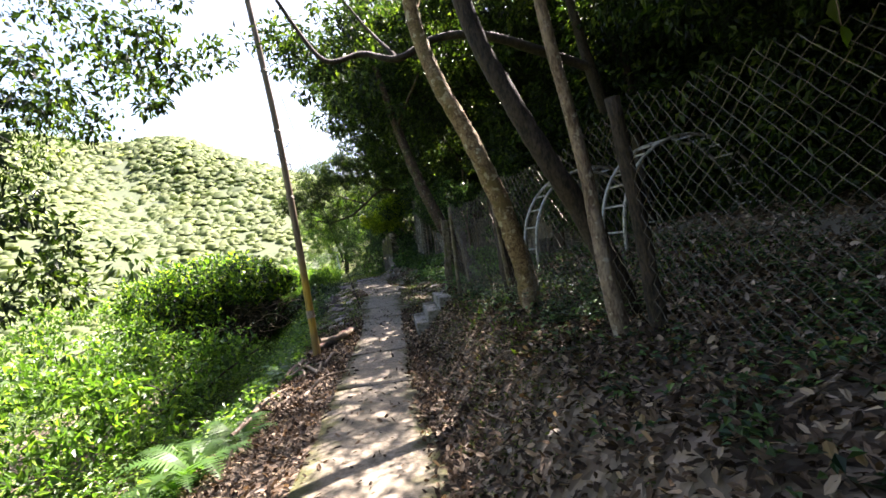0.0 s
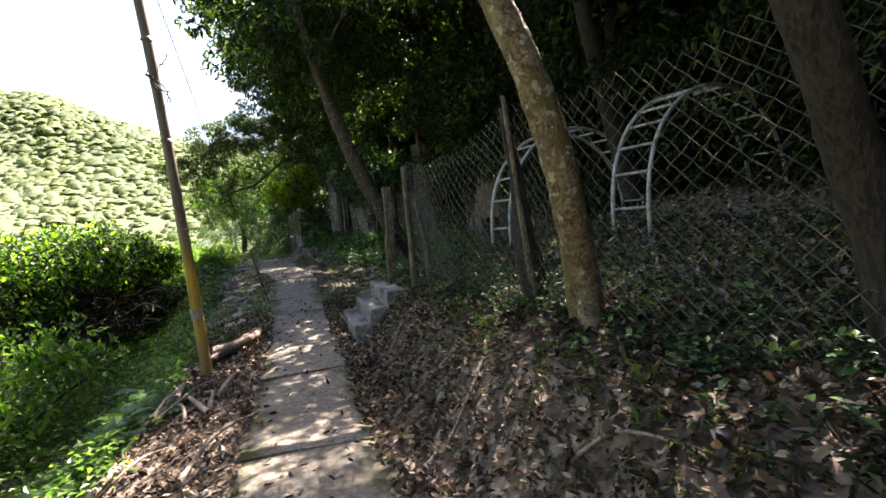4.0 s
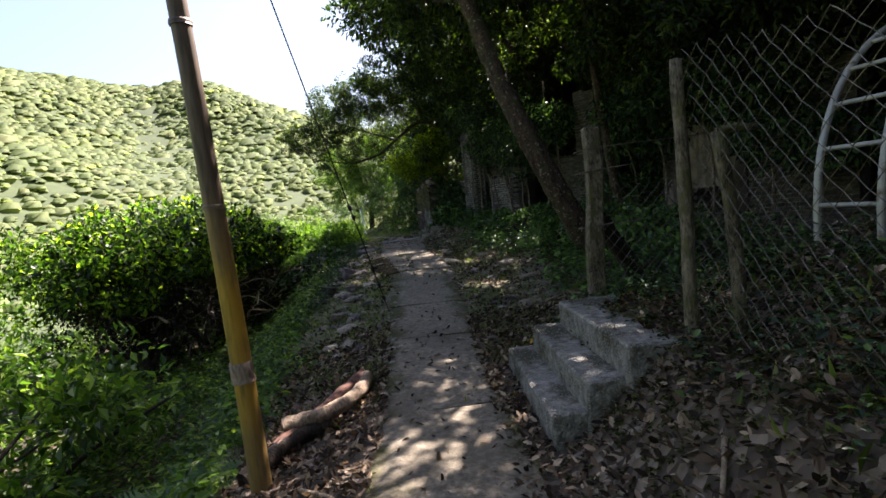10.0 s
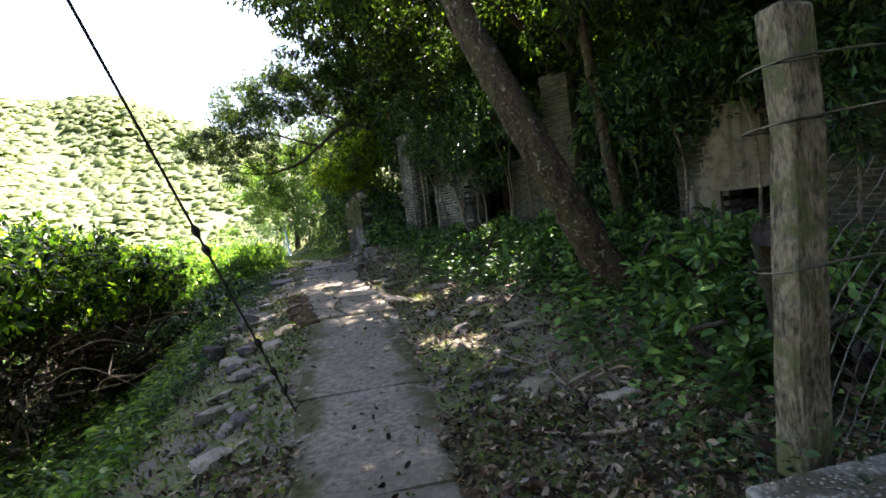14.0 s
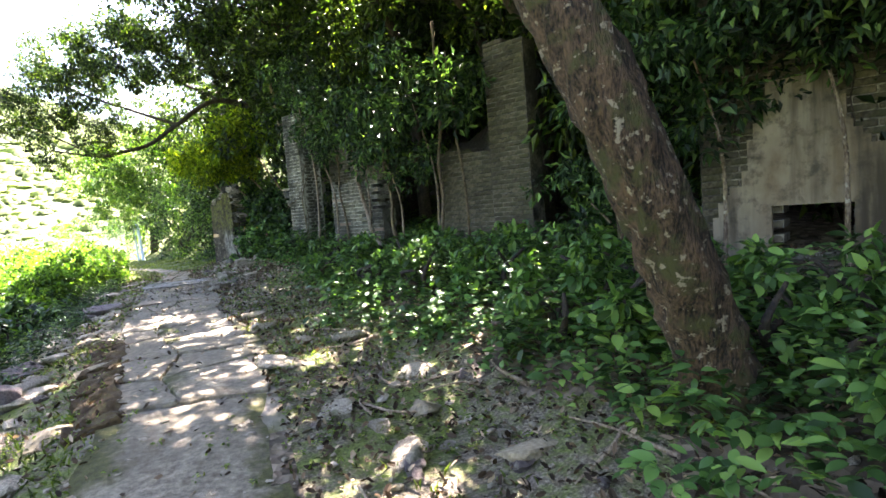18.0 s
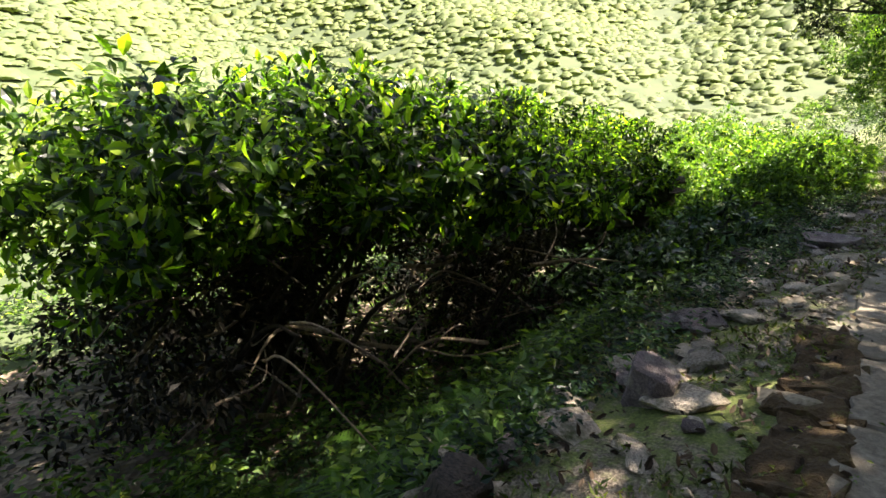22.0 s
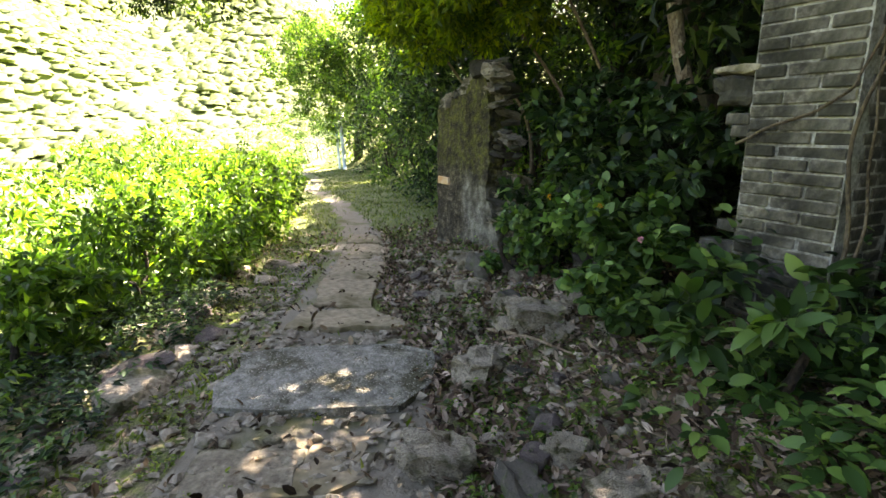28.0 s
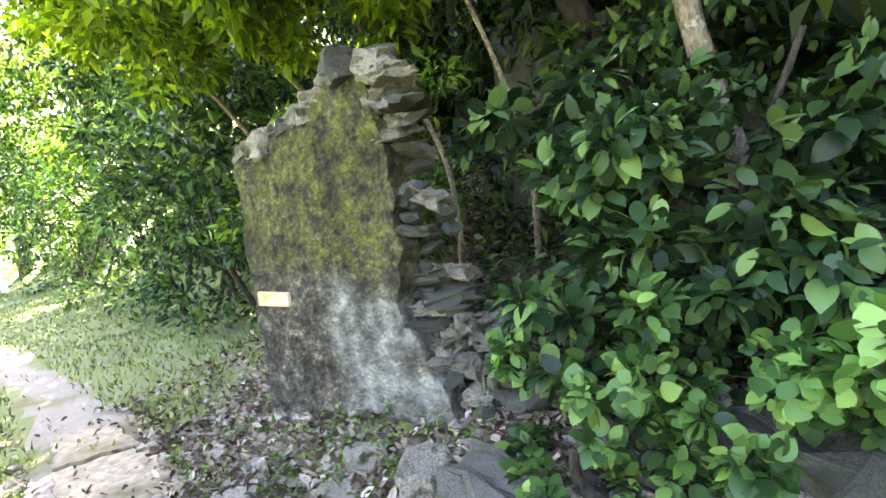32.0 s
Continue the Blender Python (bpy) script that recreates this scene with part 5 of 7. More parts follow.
brick_wall("wall_pillar", "tall broken grey-brick pillar with pale mortar", 0.0, 0.46, 0.45, lambda k: 3.5, 0.45, seed=1, ends=True)
brick_wall("wall_block", "broken stretch of grey-brick house wall", 1.35, 2.65, 0.45, lambda k: 2.05 if k < 2.5 else 1.6, 0.3, keep=lambda k, z: not (k > 2.15 and 1.25 < z < 1.5 and k < 2.4), seed=2)
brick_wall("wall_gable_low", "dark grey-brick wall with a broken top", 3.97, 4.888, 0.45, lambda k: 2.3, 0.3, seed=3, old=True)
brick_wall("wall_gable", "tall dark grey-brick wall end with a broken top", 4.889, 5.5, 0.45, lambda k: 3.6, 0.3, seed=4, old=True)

INNER = (FX - DY * 0.84 * 1.0, FY + DX * 0.84)
brick_wall("wall_inner", "dark brick inner wall seen through the doorway", 0.25, 2.0, 0.6, lambda k: 3.0, 0.25, base=INNER, seed=12, old=True)


def plain_wall(name, label, k0, k1, z0, z1, thick, mat, base, holes=(), cuts=10, ragged=0.16, seed=0, shape=None, out=0.0):
    """A plastered wall along the front with real holes through it."""
    ks = sorted({k0, k1, *(h[0] for h in holes), *(h[1] for h in holes), *np.linspace(k0, k1, cuts)})
    zs = sorted({z0, z1, *(h[2] for h in holes), *(h[3] for h in holes), *np.linspace(z0, z1, cuts)})
    bm = bmesh.new()
    g = np.random.default_rng(seed)
    mid = (k0 + k1) / 2
    grid = {}

    def vert(i, j, back):
        if (i, j, back) not in grid:
            z = zs[j] + (g.uniform(-ragged, ragged) if j == len(zs) - 1 else 0)
            grid[i, j, back] = bm.verts.new((ks[i] - mid, thick if back else 0.012 * noise.noise(Vector((ks[i] * 3, zs[j] * 3, seed))), z - z0))
        return grid[i, j, back]

    solid = {(i, j) for i in range(len(ks) - 1) for j in range(len(zs) - 1) if not any(h[0] <= (ks[i] + ks[i + 1]) / 2 <= h[1] and h[2] <= (zs[j] + zs[j + 1]) / 2 <= h[3] for h in holes)}
    if shape:
        solid = {(i, j) for i, j in solid if shape((ks[i] + ks[i + 1]) / 2, (zs[j] + zs[j + 1]) / 2)}
    for i, j in solid:
        bm.faces.new((vert(i, j, 0), vert(i + 1, j, 0), vert(i + 1, j + 1, 0), vert(i, j + 1, 0)))
        bm.faces.new((vert(i, j, 1), vert(i, j + 1, 1), vert(i + 1, j + 1, 1), vert(i + 1, j, 1)))
        for di, dj, a, b in ((-1, 0, (i, j), (i, j + 1)), (1, 0, (i + 1, j + 1), (i + 1, j)), (0, -1, (i + 1, j), (i, j)), (0, 1, (i, j + 1), (i + 1, j + 1))):
            if (i + di, j + dj) not in solid:
                bm.faces.new((vert(*a, 0), vert(*b, 0), vert(*b, 1), vert(*a, 1)))
    bmesh.ops.recalc_face_normals(bm, faces=bm.faces)
    ob = new(name, bm_mesh(name, bm, mat))
    ob.matrix_basis = on_front(mid, out, z0, base)
    return tagged(ob, label, "wall", kind="structure")


# Added wall, hidden by leaves: blocks light so the gaps go dark
plain_wall("wall_rear", "added dark wall behind the leaves, keeping light out of the doorway", -3.2, 5.6, 0.5, 2.9, 0.3, M_DARKSTONE, (FX - DY * 2.9, FY + DX * 2.9), cuts=24, ragged=0.3, seed=14)
H2 = (3.95, 14.95)
def plaster_left(k, z):
    """Where plaster still clings to the bricks."""
    wob = 0.05 * noise.noise(Vector((k * 6, z * 6, 2.0)))
    top = np.interp(k, [0.1, 0.38, 0.6, 1.03, 1.13, 1.55, 1.7], [1.35, 1.5, 2.3, 2.22, 1.85, 1.52, 1.3])
    left = np.interp(z, [0.3, 1.3, 1.5, 2.2], [0.16, 0.18, 0.38, 0.42])
    return k > left + wob and z < top + wob and k < 1.54 + wob


plain_wall("wall_window", "stained crumbling plaster on brick, with a small dark window", 0.06, 1.62, 0.3, 2.4, 0.05, M_PLASTER, H2, holes=[(0.6, 1.14, 0.87, 1.27)], cuts=34, ragged=0.02, seed=4, shape=plaster_left, out=0.055)
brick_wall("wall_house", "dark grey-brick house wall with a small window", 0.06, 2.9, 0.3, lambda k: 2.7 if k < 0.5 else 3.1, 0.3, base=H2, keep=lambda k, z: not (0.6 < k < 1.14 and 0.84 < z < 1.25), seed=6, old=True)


def outline_wall(name, label, outline, thick, mat, seed, category="wall"):
    """A wall face cut to a ragged outline of (k, z) points, with thickness."""
    g = np.random.default_rng(seed)
    pts = []
    for (ka, za), (kb, zb) in zip(outline, outline[1:] + outline[:1]):
        n = max(1, int(math.hypot(kb - ka, zb - za) / 0.07))
        for s in range(n):
            t = s / n
            pts.append((ka + (kb - ka) * t + g.uniform(-0.02, 0.02), za + (zb - za) * t + g.uniform(-0.02, 0.02)))
    mid, low = sum(p[0] for p in pts) / len(pts), min(p[1] for p in pts)
    bm = bmesh.new()
    face = bm.faces.new([bm.verts.new((p - mid, 0, q - low)) for p, q in pts])
    ext = bmesh.ops.extrude_face_region(bm, geom=[face])
    for w in [e for e in ext["geom"] if isinstance(e, bmesh.types.BMVert)]:
        w.co.y += thick
    bmesh.ops.triangulate(bm, faces=bm.faces[:])
    bmesh.ops.recalc_face_normals(bm, faces=bm.faces)
    ob = new(name, bm_mesh(name, bm, mat))
    ob.matrix_basis = on_front(mid, 0, low)
    return tagged(ob, label, category, kind="structure")


wp = outline_wall("wall_plaster", "mossy crumbling plaster end of a ruined stone wall", [(-3.38, 0.3), (-3.38, 1.98), (-3.2, 2.05), (-2.9, 2.1), (-2.62, 2.28), (-2.45, 2.25), (-2.38, 2.0), (-2.36, 1.5), (-2.42, 1.25), (-2.28, 0.95), (-2.16, 0.7), (-1.98, 0.3)], 0.16, M_PLASTER_MOSS, 8)
bp = empty("blue_post", -3.77, 40.1, gz1(-3.77, 40.1))
part("shaft", tube_mesh("shaft", [(0, 0, -0.2), (-0.05, 0, 0.8), (-0.12, 0, 1.75)], [0.07, 0.07, 0.07], M_BLUEPOST, 10), bp)
part("rear_shaft", tube_mesh("rear_shaft", [(-0.22, 0.2, -0.2), (-0.27, 0.2, 0.8), (-0.33, 0.2, 1.7)], [0.05, 0.05, 0.05], M_BLUEPOST, 8), bp)
tagged(bp, "pale blue painted double post standing by the far bend", "post")

# ---- stones ----
def rock_mesh(name, seed, mat, flat=0.6, angular=1.0, sub=3):
    """A stone: a ball cut by random planes, then roughened."""
    bm = bmesh.new()
    bmesh.ops.create_icosphere(bm, subdivisions=sub, radius=0.5)
    g = np.random.default_rng(seed)
    planes = [(Vector(unit(g.normal(size=3))), g.uniform(0.2, 0.34)) for _ in range(13)]
    shift = Vector((seed * 1.7, 0, 0))
    for v in bm.verts:
        for nrm, d in planes:
            over = v.co.dot(nrm) - d
            if over > 0:
                v.co -= nrm * over
        v.co += noise.noise_vector(v.co * 3 + shift) * 0.03 * angular + noise.noise_vector(v.co * 9 + shift) * 0.03 * angular
        v.co.z *= flat
    return bm_mesh(name, bm, mat, False)


ROCKS = [rock_mesh("rock", s, (M_ROCK, M_ROCK, M_ROCK_PURPLE)[s % 3], 0.55 + 0.1 * (s % 3)) for s in range(9)]
DARKROCKS = [rock_mesh("stone", 80 + s, M_DARKSTONE, 0.75) for s in range(3)]
FLATS = [rock_mesh("flat_stone", 30 + s, (M_ROCK, M_CONCRETE)[s % 2], 0.3) for s in range(6)]
BLOCKS = [bm_mesh("stone", box_bm(0.9 + 0.2 * (s % 3), 0.8, 0.6 + 0.12 * (s % 2), 0.05, 0.28, 40 + s, 3), (M_ROCK, M_ROCK, M_DARKSTONE)[s % 3]) for s in range(7)]
PEBBLES = [rock_mesh("pebble", 50 + s, M_ROCK, 0.7, sub=1, angular=0.5) for s in range(6)]


def stone(me, x, y, sx, sy, sz, turn, label, group, sink=0.36, name="rock"):
    z = gz1(x, y)
    h = max(v.co.z for v in me.vertices) * sz
    ob = new(name, me)
    ob.matrix_basis = Matrix.LocRotScale((x, y, z + h * (1 - 2 * sink) * 0.9), Euler((0.1 * math.sin(turn * 3), 0.1 * math.cos(turn * 5), turn)), (sx, sy, sz))
    return tagged(ob, label, "rock", group)


edge = "rough grey edging stone with lichen, half sunk beside the path"
purple = "purplish lichen-spotted boulder bedded in the path's grassy edge"
for me, x, y, sx, sy, sz, turn in [(0, -1.95, 16.1, 0.58, 0.46, 0.55, 0.3), (1, -1.98, 15.45, 0.36, 0.3, 0.4, 1.2), (5, -1.76, 16.55, 0.6, 0.46, 0.55, 2.3), (7, -1.73, 17.15, 0.34, 0.24, 0.36, 0.7), (2, -2.0, 17.85, 0.66, 0.48, 0.45, 0.2), (3, -2.05, 17.0, 0.5, 0.36, 0.4, 1.0), (0, -1.6, 16.6, 0.26, 0.22, 0.25, 0.9), (3, -2.35, 18.9, 0.6, 0.42, 0.5, 1.5), (8, -1.86, 20.85, 0.68, 0.5, 0.6, 0.5), (4, -2.0, 22.15, 0.62, 0.5, 0.62, 0.1), (6, -2.25, 23.2, 0.4, 0.3, 0.4, 0.8), (7, -2.3, 24.05, 0.34, 0.3, 0.36, 2.2), (3, -2.05, 24.1, 0.3, 0.24, 0.3, 0.4), (4, -1.78, 24.95, 0.3, 0.26, 0.3, 1.1), (0, -1.36, 13.9, 0.5, 0.36, 0.4, 0.4), (1, -1.5, 13.2, 0.55, 0.3, 0.36, 0.9), (6, -1.55, 14.55, 0.5, 0.36, 0.4, 1.9), (3, -1.2, 12.2, 0.36, 0.26, 0.3, 0.5), (7, -1.1, 11.5, 0.3, 0.24, 0.26, 1.3), (0, -1.75, 15.0, 0.4, 0.3, 0.36, 1.7), (5, -2.4, 20.0, 0.6, 0.4, 0.5, 0.3), (1, -2.1, 19.5, 0.4, 0.34, 0.4, 2.4), (4, -2.5, 22.9, 0.4, 0.3, 0.4, 2.9)]:
    stone(ROCKS[me], x, y, sx, sy, sz, turn, purple if me in (2, 5, 8) else edge, "stones edging the path")
g = np.random.default_rng(5)
flat_label = "flat weathered paving stone bedded in soil and moss"
for i in range(16):
    y = g.uniform(13.5, 21.5)
    xc, hw, _ = path_at(y)
    x = float(xc - hw - g.uniform(0.08, 0.75))
    stone(FLATS[i % 6], x, y, g.uniform(0.3, 0.6), g.uniform(0.25, 0.45), g.uniform(0.35, 0.6), g.uniform(0, 6), flat_label, "flat stones by the path", 0.42, "flat_stone")
for i, (x, y, sx, sy) in enumerate([(0.35, 15.75, 0.62, 0.42), (0.62, 16.5, 0.5, 0.36), (0.95, 16.2, 0.42, 0.3), (0.1, 16.35, 0.4, 0.34), (0.55, 14.6, 0.45, 0.3), (1.03, 14.4, 0.36, 0.28), (0.3, 17.3, 0.5, 0.4), (1.35, 13.6, 0.5, 0.26), (0.75, 13.9, 0.42, 0.26), (0.2, 18.3, 0.5, 0.34), (1.2, 14.9, 0.36, 0.25), (0.9, 12.2, 0.5, 0.34), (1.3, 11.7, 0.36, 0.25)]):
    stone(FLATS[(i * 5) % 6], x, y, sx, sy, 0.5, i * 1.3, flat_label, "flat stones by the path", 0.4, "flat_stone")
for i in range(46):
    y, x = g.uniform(21.3, 26.0), 0
    x = g.uniform(-0.35, 0.9) - (y - 22) * 0.2
    s = g.uniform(0.07, 0.24)
    stone(ROCKS[i % 9], x, y, s * g.uniform(0.8, 1.4), s, s * g.uniform(0.7, 1.2), g.uniform(0, 6), "broken grey stone in the rubble beside the ruined wall", "rubble stones", 0.25)
for i, (x, y, s) in enumerate([(-0.3, 21.45, 0.34), (-0.18, 20.95, 0.3), (0.02, 21.25, 0.22), (0.22, 21.4, 0.2), (0.35, 21.1, 0.24), (0.75, 23.0, 0.42), (0.95, 23.2, 0.4), (0.3, 22.5, 0.4), (-0.05, 22.2, 0.34), (0.1, 23.6, 0.34)]):
    stone(BLOCKS[i % 7], x, y, s * 0.85, s * 0.7, s * 0.6, i * 0.9, "squared grey rubble block lying beside the path", "rubble stones", 0.2)
for i in range(40):
    y = g.uniform(10.5, 15)
    x = float(path_at(y)[0] + path_at(y)[1]) + g.uniform(0.05, 1.2)
    s = g.uniform(0.06, 0.2)
    stone(ROCKS[i % 9], x, y, s * g.uniform(0.9, 1.5), s, s, g.uniform(0, 6), "small grey stone lying in leaf litter", "small stones", 0.3)


def pebbles():
    vs, fs, k0 = [], [], 0
    g = np.random.default_rng(9)
    base = []
    for me in PEBBLES:
        co = np.array([v.co[:] for v in me.vertices])
        base.append((co, np.array([p.vertices[:] for p in me.polygons])))
    for i in range(8200):
        y = (g.uniform(9.5, 27) if i < 3200 else g.uniform(18, 26)) if i > 500 else g.uniform(0, 9.5)
        xc, hw, _ = (float(v) for v in path_at(y))
        side = g.random()
        x = xc + hw + abs(g.normal()) * 0.7 if side < 0.5 else (xc - hw - abs(g.normal()) * 0.45 if side < 0.8 else xc + g.uniform(-hw, hw) * (1 if y > 15.2 else 0.98))
        if y > 20 and side < 0.5:
            x = xc + hw + g.uniform(0, 1.9)
        if y > 20.5 and abs(x - xc) < hw + 0.05:
            x = xc + (g.uniform(-hw, hw) if y < 22.9 else hw + g.uniform(0.05, 1.4))
        if i % 4 == 0 and 19.5 < y < 22.9:
            x = xc + g.uniform(-hw, hw)
        s = 0.02 + (0.07 if y < 20.5 else 0.1) * g.random() ** 2.5
        co, f = base[i % 6]
        a = g.uniform(0, 6.28)
        r = np.array([[math.cos(a), -math.sin(a), 0], [math.sin(a), math.cos(a), 0], [0, 0, 1]])
        z = gz1(x, y) + 0.012
        vs.append(co @ r.T * s * np.array([1.3, 1, 0.9]) + (x, y, z))
        fs.append(f + k0)
        k0 += len(co)
    return mesh_np("pebbles", np.vstack(vs), np.vstack(fs), M_ROCK)


tagged(part("pebbles", pebbles()), "loose grey pebbles and stone chips on the ground", "pebbles", kind="stuff")


# broken slabs of the older path
def broken_slab(x, y, w, l, turn, lift, seed, mat):
    g = np.random.default_rng(seed)
    n = 13
    w, l = w * 1.18, l * 1.12
    bm = bmesh.new()
    ring = []
    for i in range(n):
        a = i / n * 6.283
        sq = 1 / max(abs(math.cos(a)), abs(math.sin(a))) ** 0.75
        ring.append(bm.verts.new((math.cos(a) * w / 2 * sq * g.uniform(0.78, 1.0), math.sin(a) * l / 2 * sq * g.uniform(0.78, 1.0), g.uniform(-0.012, 0.004))))
    c = bm.verts.new((0, 0, 0.004))
    top = [bm.faces.new((ring[i], ring[(i + 1) % n], c)) for i in range(n)]
    ext = bmesh.ops.extrude_face_region(bm, geom=top)
    for v in [e for e in ext["geom"] if isinstance(e, bmesh.types.BMVert)]:
        v.co.z -= 0.1
    bmesh.ops.recalc_face_normals(bm, faces=bm.faces)
    for v in bm.verts:
        v.co.z += 0.01 * noise.noise(v.co * 6 + Vector((seed, 0, 0)))
    zp = gz1(x, y)
    return part("slab", bm_mesh("slab", bm, mat), walkway, m=Matrix.LocRotScale((x, y, zp + 0.006 + lift * (0.25 if seed != 84 else 0.6)), Euler((g.uniform(-0.03, 0.03), g.uniform(-0.03, 0.03), turn)), None))


for i, (x, y, w, l, turn, lift) in enumerate([(-0.88, 22.2, 1.05, 0.75, 0.12, 0.07), (-0.95, 21.5, 0.7, 0.5, 0.0, 0.01)]):
    broken_slab(x, y, w, l, turn, lift, 84 + i, M_CONCRETE if i else M_STEP)


def cracked_path(y0, y1, seed, mat=M_CONCRETE_MOSS, split=0.25):
    """The old paving: wide slabs cracked into interlocking pieces that have settled unevenly."""
    g = np.random.default_rng(seed)
    ys = [y0]
    while ys[-1] < y1:
        ys.append(ys[-1] + g.uniform(0.5, 0.95))
    knots = []
    for y in ys:
        c, w, _ = (float(v) for v in path_at(y))
        mid = c + g.uniform(-0.18, 0.18)
        knots.append([(c - w + 0.06 + g.uniform(-0.07, 0.07), y + g.uniform(-0.13, 0.13)), (mid, y + g.uniform(-0.16, 0.16)), (c + w + 0.05 + g.uniform(-0.1, 0.16), y + g.uniform(-0.13, 0.13))])
    sides = {}

    def run(a, b):
        """The shared ragged crack between two knots."""
        key = (min(a, b), max(a, b))
        if key not in sides:
            n = max(3, int(math.dist(a, b) / 0.07))
            line = [(key[0][0] + (key[1][0] - key[0][0]) * s / n + g.uniform(-0.02, 0.02), key[0][1] + (key[1][1] - key[0][1]) * s / n + g.uniform(-0.02, 0.02)) for s in range(n)]
            line[0] = key[0]
            sides[key] = line + [key[1]]
        line = sides[key]
        return (line if line[0] == a else line[::-1])[:-1]

    for i in range(len(ys) - 1):
        (a, b, c), (d, e, f) = knots[i], knots[i + 1]
        cells = [(a, b, e, d), (b, c, f, e)] if g.random() > split else [(a, c, f, d)]
        for cell in cells:
            if g.random() < 0.07:
                continue
            ring = [q for p, p2 in zip(cell, cell[1:] + cell[:1]) for q in run(p, p2)]
            cx, cy = sum(q[0] for q in ring) / len(ring), sum(q[1] for q in ring) / len(ring)
            gap = 0.008 + 0.012 * g.random()
            pts = [(cx + (x - cx) * (1 - gap / max(0.1, math.hypot(x - cx, y - cy))), cy + (y - cy) * (1 - gap / max(0.1, math.hypot(x - cx, y - cy)))) for x, y in ring]
            tx, ty, lift = g.normal() * 0.014, g.normal() * 0.012, g.uniform(0.0, 0.018)
            zc = float(path_at(cy)[2]) + 0.02 + lift
            slope = (float(path_at(cy + 0.2)[2]) - float(path_at(cy - 0.2)[2])) / 0.4
            bm = bmesh.new()
            rings = []
            for s, drop in ((1.0, 0.1), (1.0, 0.012), (0.965, 0.0), (0.6, -0.002)):
                rings.append([bm.verts.new((s * (x - cx), s * (y - cy), s * ((x - cx) * tx + (y - cy) * (ty + slope)) - drop + 0.012 * noise.noise(Vector((x * s * 5, y * s * 5, seed))))) for x, y in pts])
            n = len(pts)
            for lo, hi in zip(rings, rings[1:]):
                for q in range(n):
                    bm.faces.new((lo[q], lo[(q + 1) % n], hi[(q + 1) % n], hi[q]))
            bm.faces.new(rings[-1])
            bmesh.ops.recalc_face_normals(bm, faces=bm.faces)
            part("slab", bm_mesh("slab", bm, mat), walkway, m=pose(cx, cy, zc))


cracked_path(15.2, 21.3, 31)
cracked_path(22.8, 26.3, 35, M_CONCRETE, 0.8)
for i in range(9):
    y = 15.3 + i * 0.3
    xc, hw, _ = (float(v) for v in path_at(y))
    bm = box_bm(0.3, 0.4, 0.07, 0.01, 0.06, i, 4)
    part("edge_soil", bm_mesh("edge_soil", bm, M_MOSSBROWN), walkway, "crumbling brown mossy edge of the old path", m=pose(xc - hw - 0.04 + 0.03 * math.sin(i * 2.1), y, gz1(xc - hw, y) - 0.02, 0, -10, 8 + 9 * math.sin(i)))


# stones of the plaster wall's broken core and on its top
g = np.random.default_rng(21)
for c in range(26):
    z = 0.36 + c * 0.074
    edge0 = np.interp(z, [0.3, 0.7, 0.95, 1.25, 1.5, 2.0, 2.3], [-1.98, -2.16, -2.28, -2.42, -2.36, -2.38, -2.45])
    wide = np.interp(z, [0.4, 0.7, 1.0, 1.3, 2.2], [0.42, 0.3, 0.2, 0.12, 0.06]) * g.uniform(0.5, 1.4)
    k6 = edge0 - 0.05
    while k6 < edge0 + wide:
        s = g.uniform(0.07, 0.19)
        m = on_front(k6 + s / 2, -0.1 - g.uniform(0, 0.12) - (k6 - edge0) * 0.3, z + g.uniform(-0.02, 0.02)) @ Matrix.LocRotScale(None, Euler((g.uniform(-0.3, 0.3), g.uniform(-0.35, 0.35), g.uniform(-0.7, 0.7))), (s * 1.1, g.uniform(0.16, 0.28), g.uniform(0.07, 0.14)))
        part("stone", BLOCKS[g.integers(0, 7)] if g.random() > 0.4 else DARKROCKS[g.integers(0, 3)], wp, m=wp.matrix_basis.inverted() @ m)
        k6 += s * 0.9
for i in range(16):
    k6 = -3.33 + i * 0.062
    s = g.uniform(0.1, 0.2)
    z = np.interp(k6, [-3.38, -2.9, -2.6, -2.4], [1.98, 2.08, 2.26, 2.24]) + g.uniform(-0.02, 0.06)
    m = on_front(k6, -0.09, z) @ Matrix.LocRotScale(None, Euler((0, g.uniform(-0.3, 0.3), g.uniform(0, 6))), (s * 1.3, s, s * 0.9))
    part("stone", BLOCKS[(i * 3 + 1) % 7], wp, m=wp.matrix_basis.inverted() @ m)
part("painted_brick", bm_mesh("painted_brick", box_bm(0.24, 0.03, 0.075, 0.006, 0.006, 3), M_ORANGE), wp, "orange and white painted brick", m=wp.matrix_basis.inverted() @ on_front(-3.22, 0.008, 1.25))

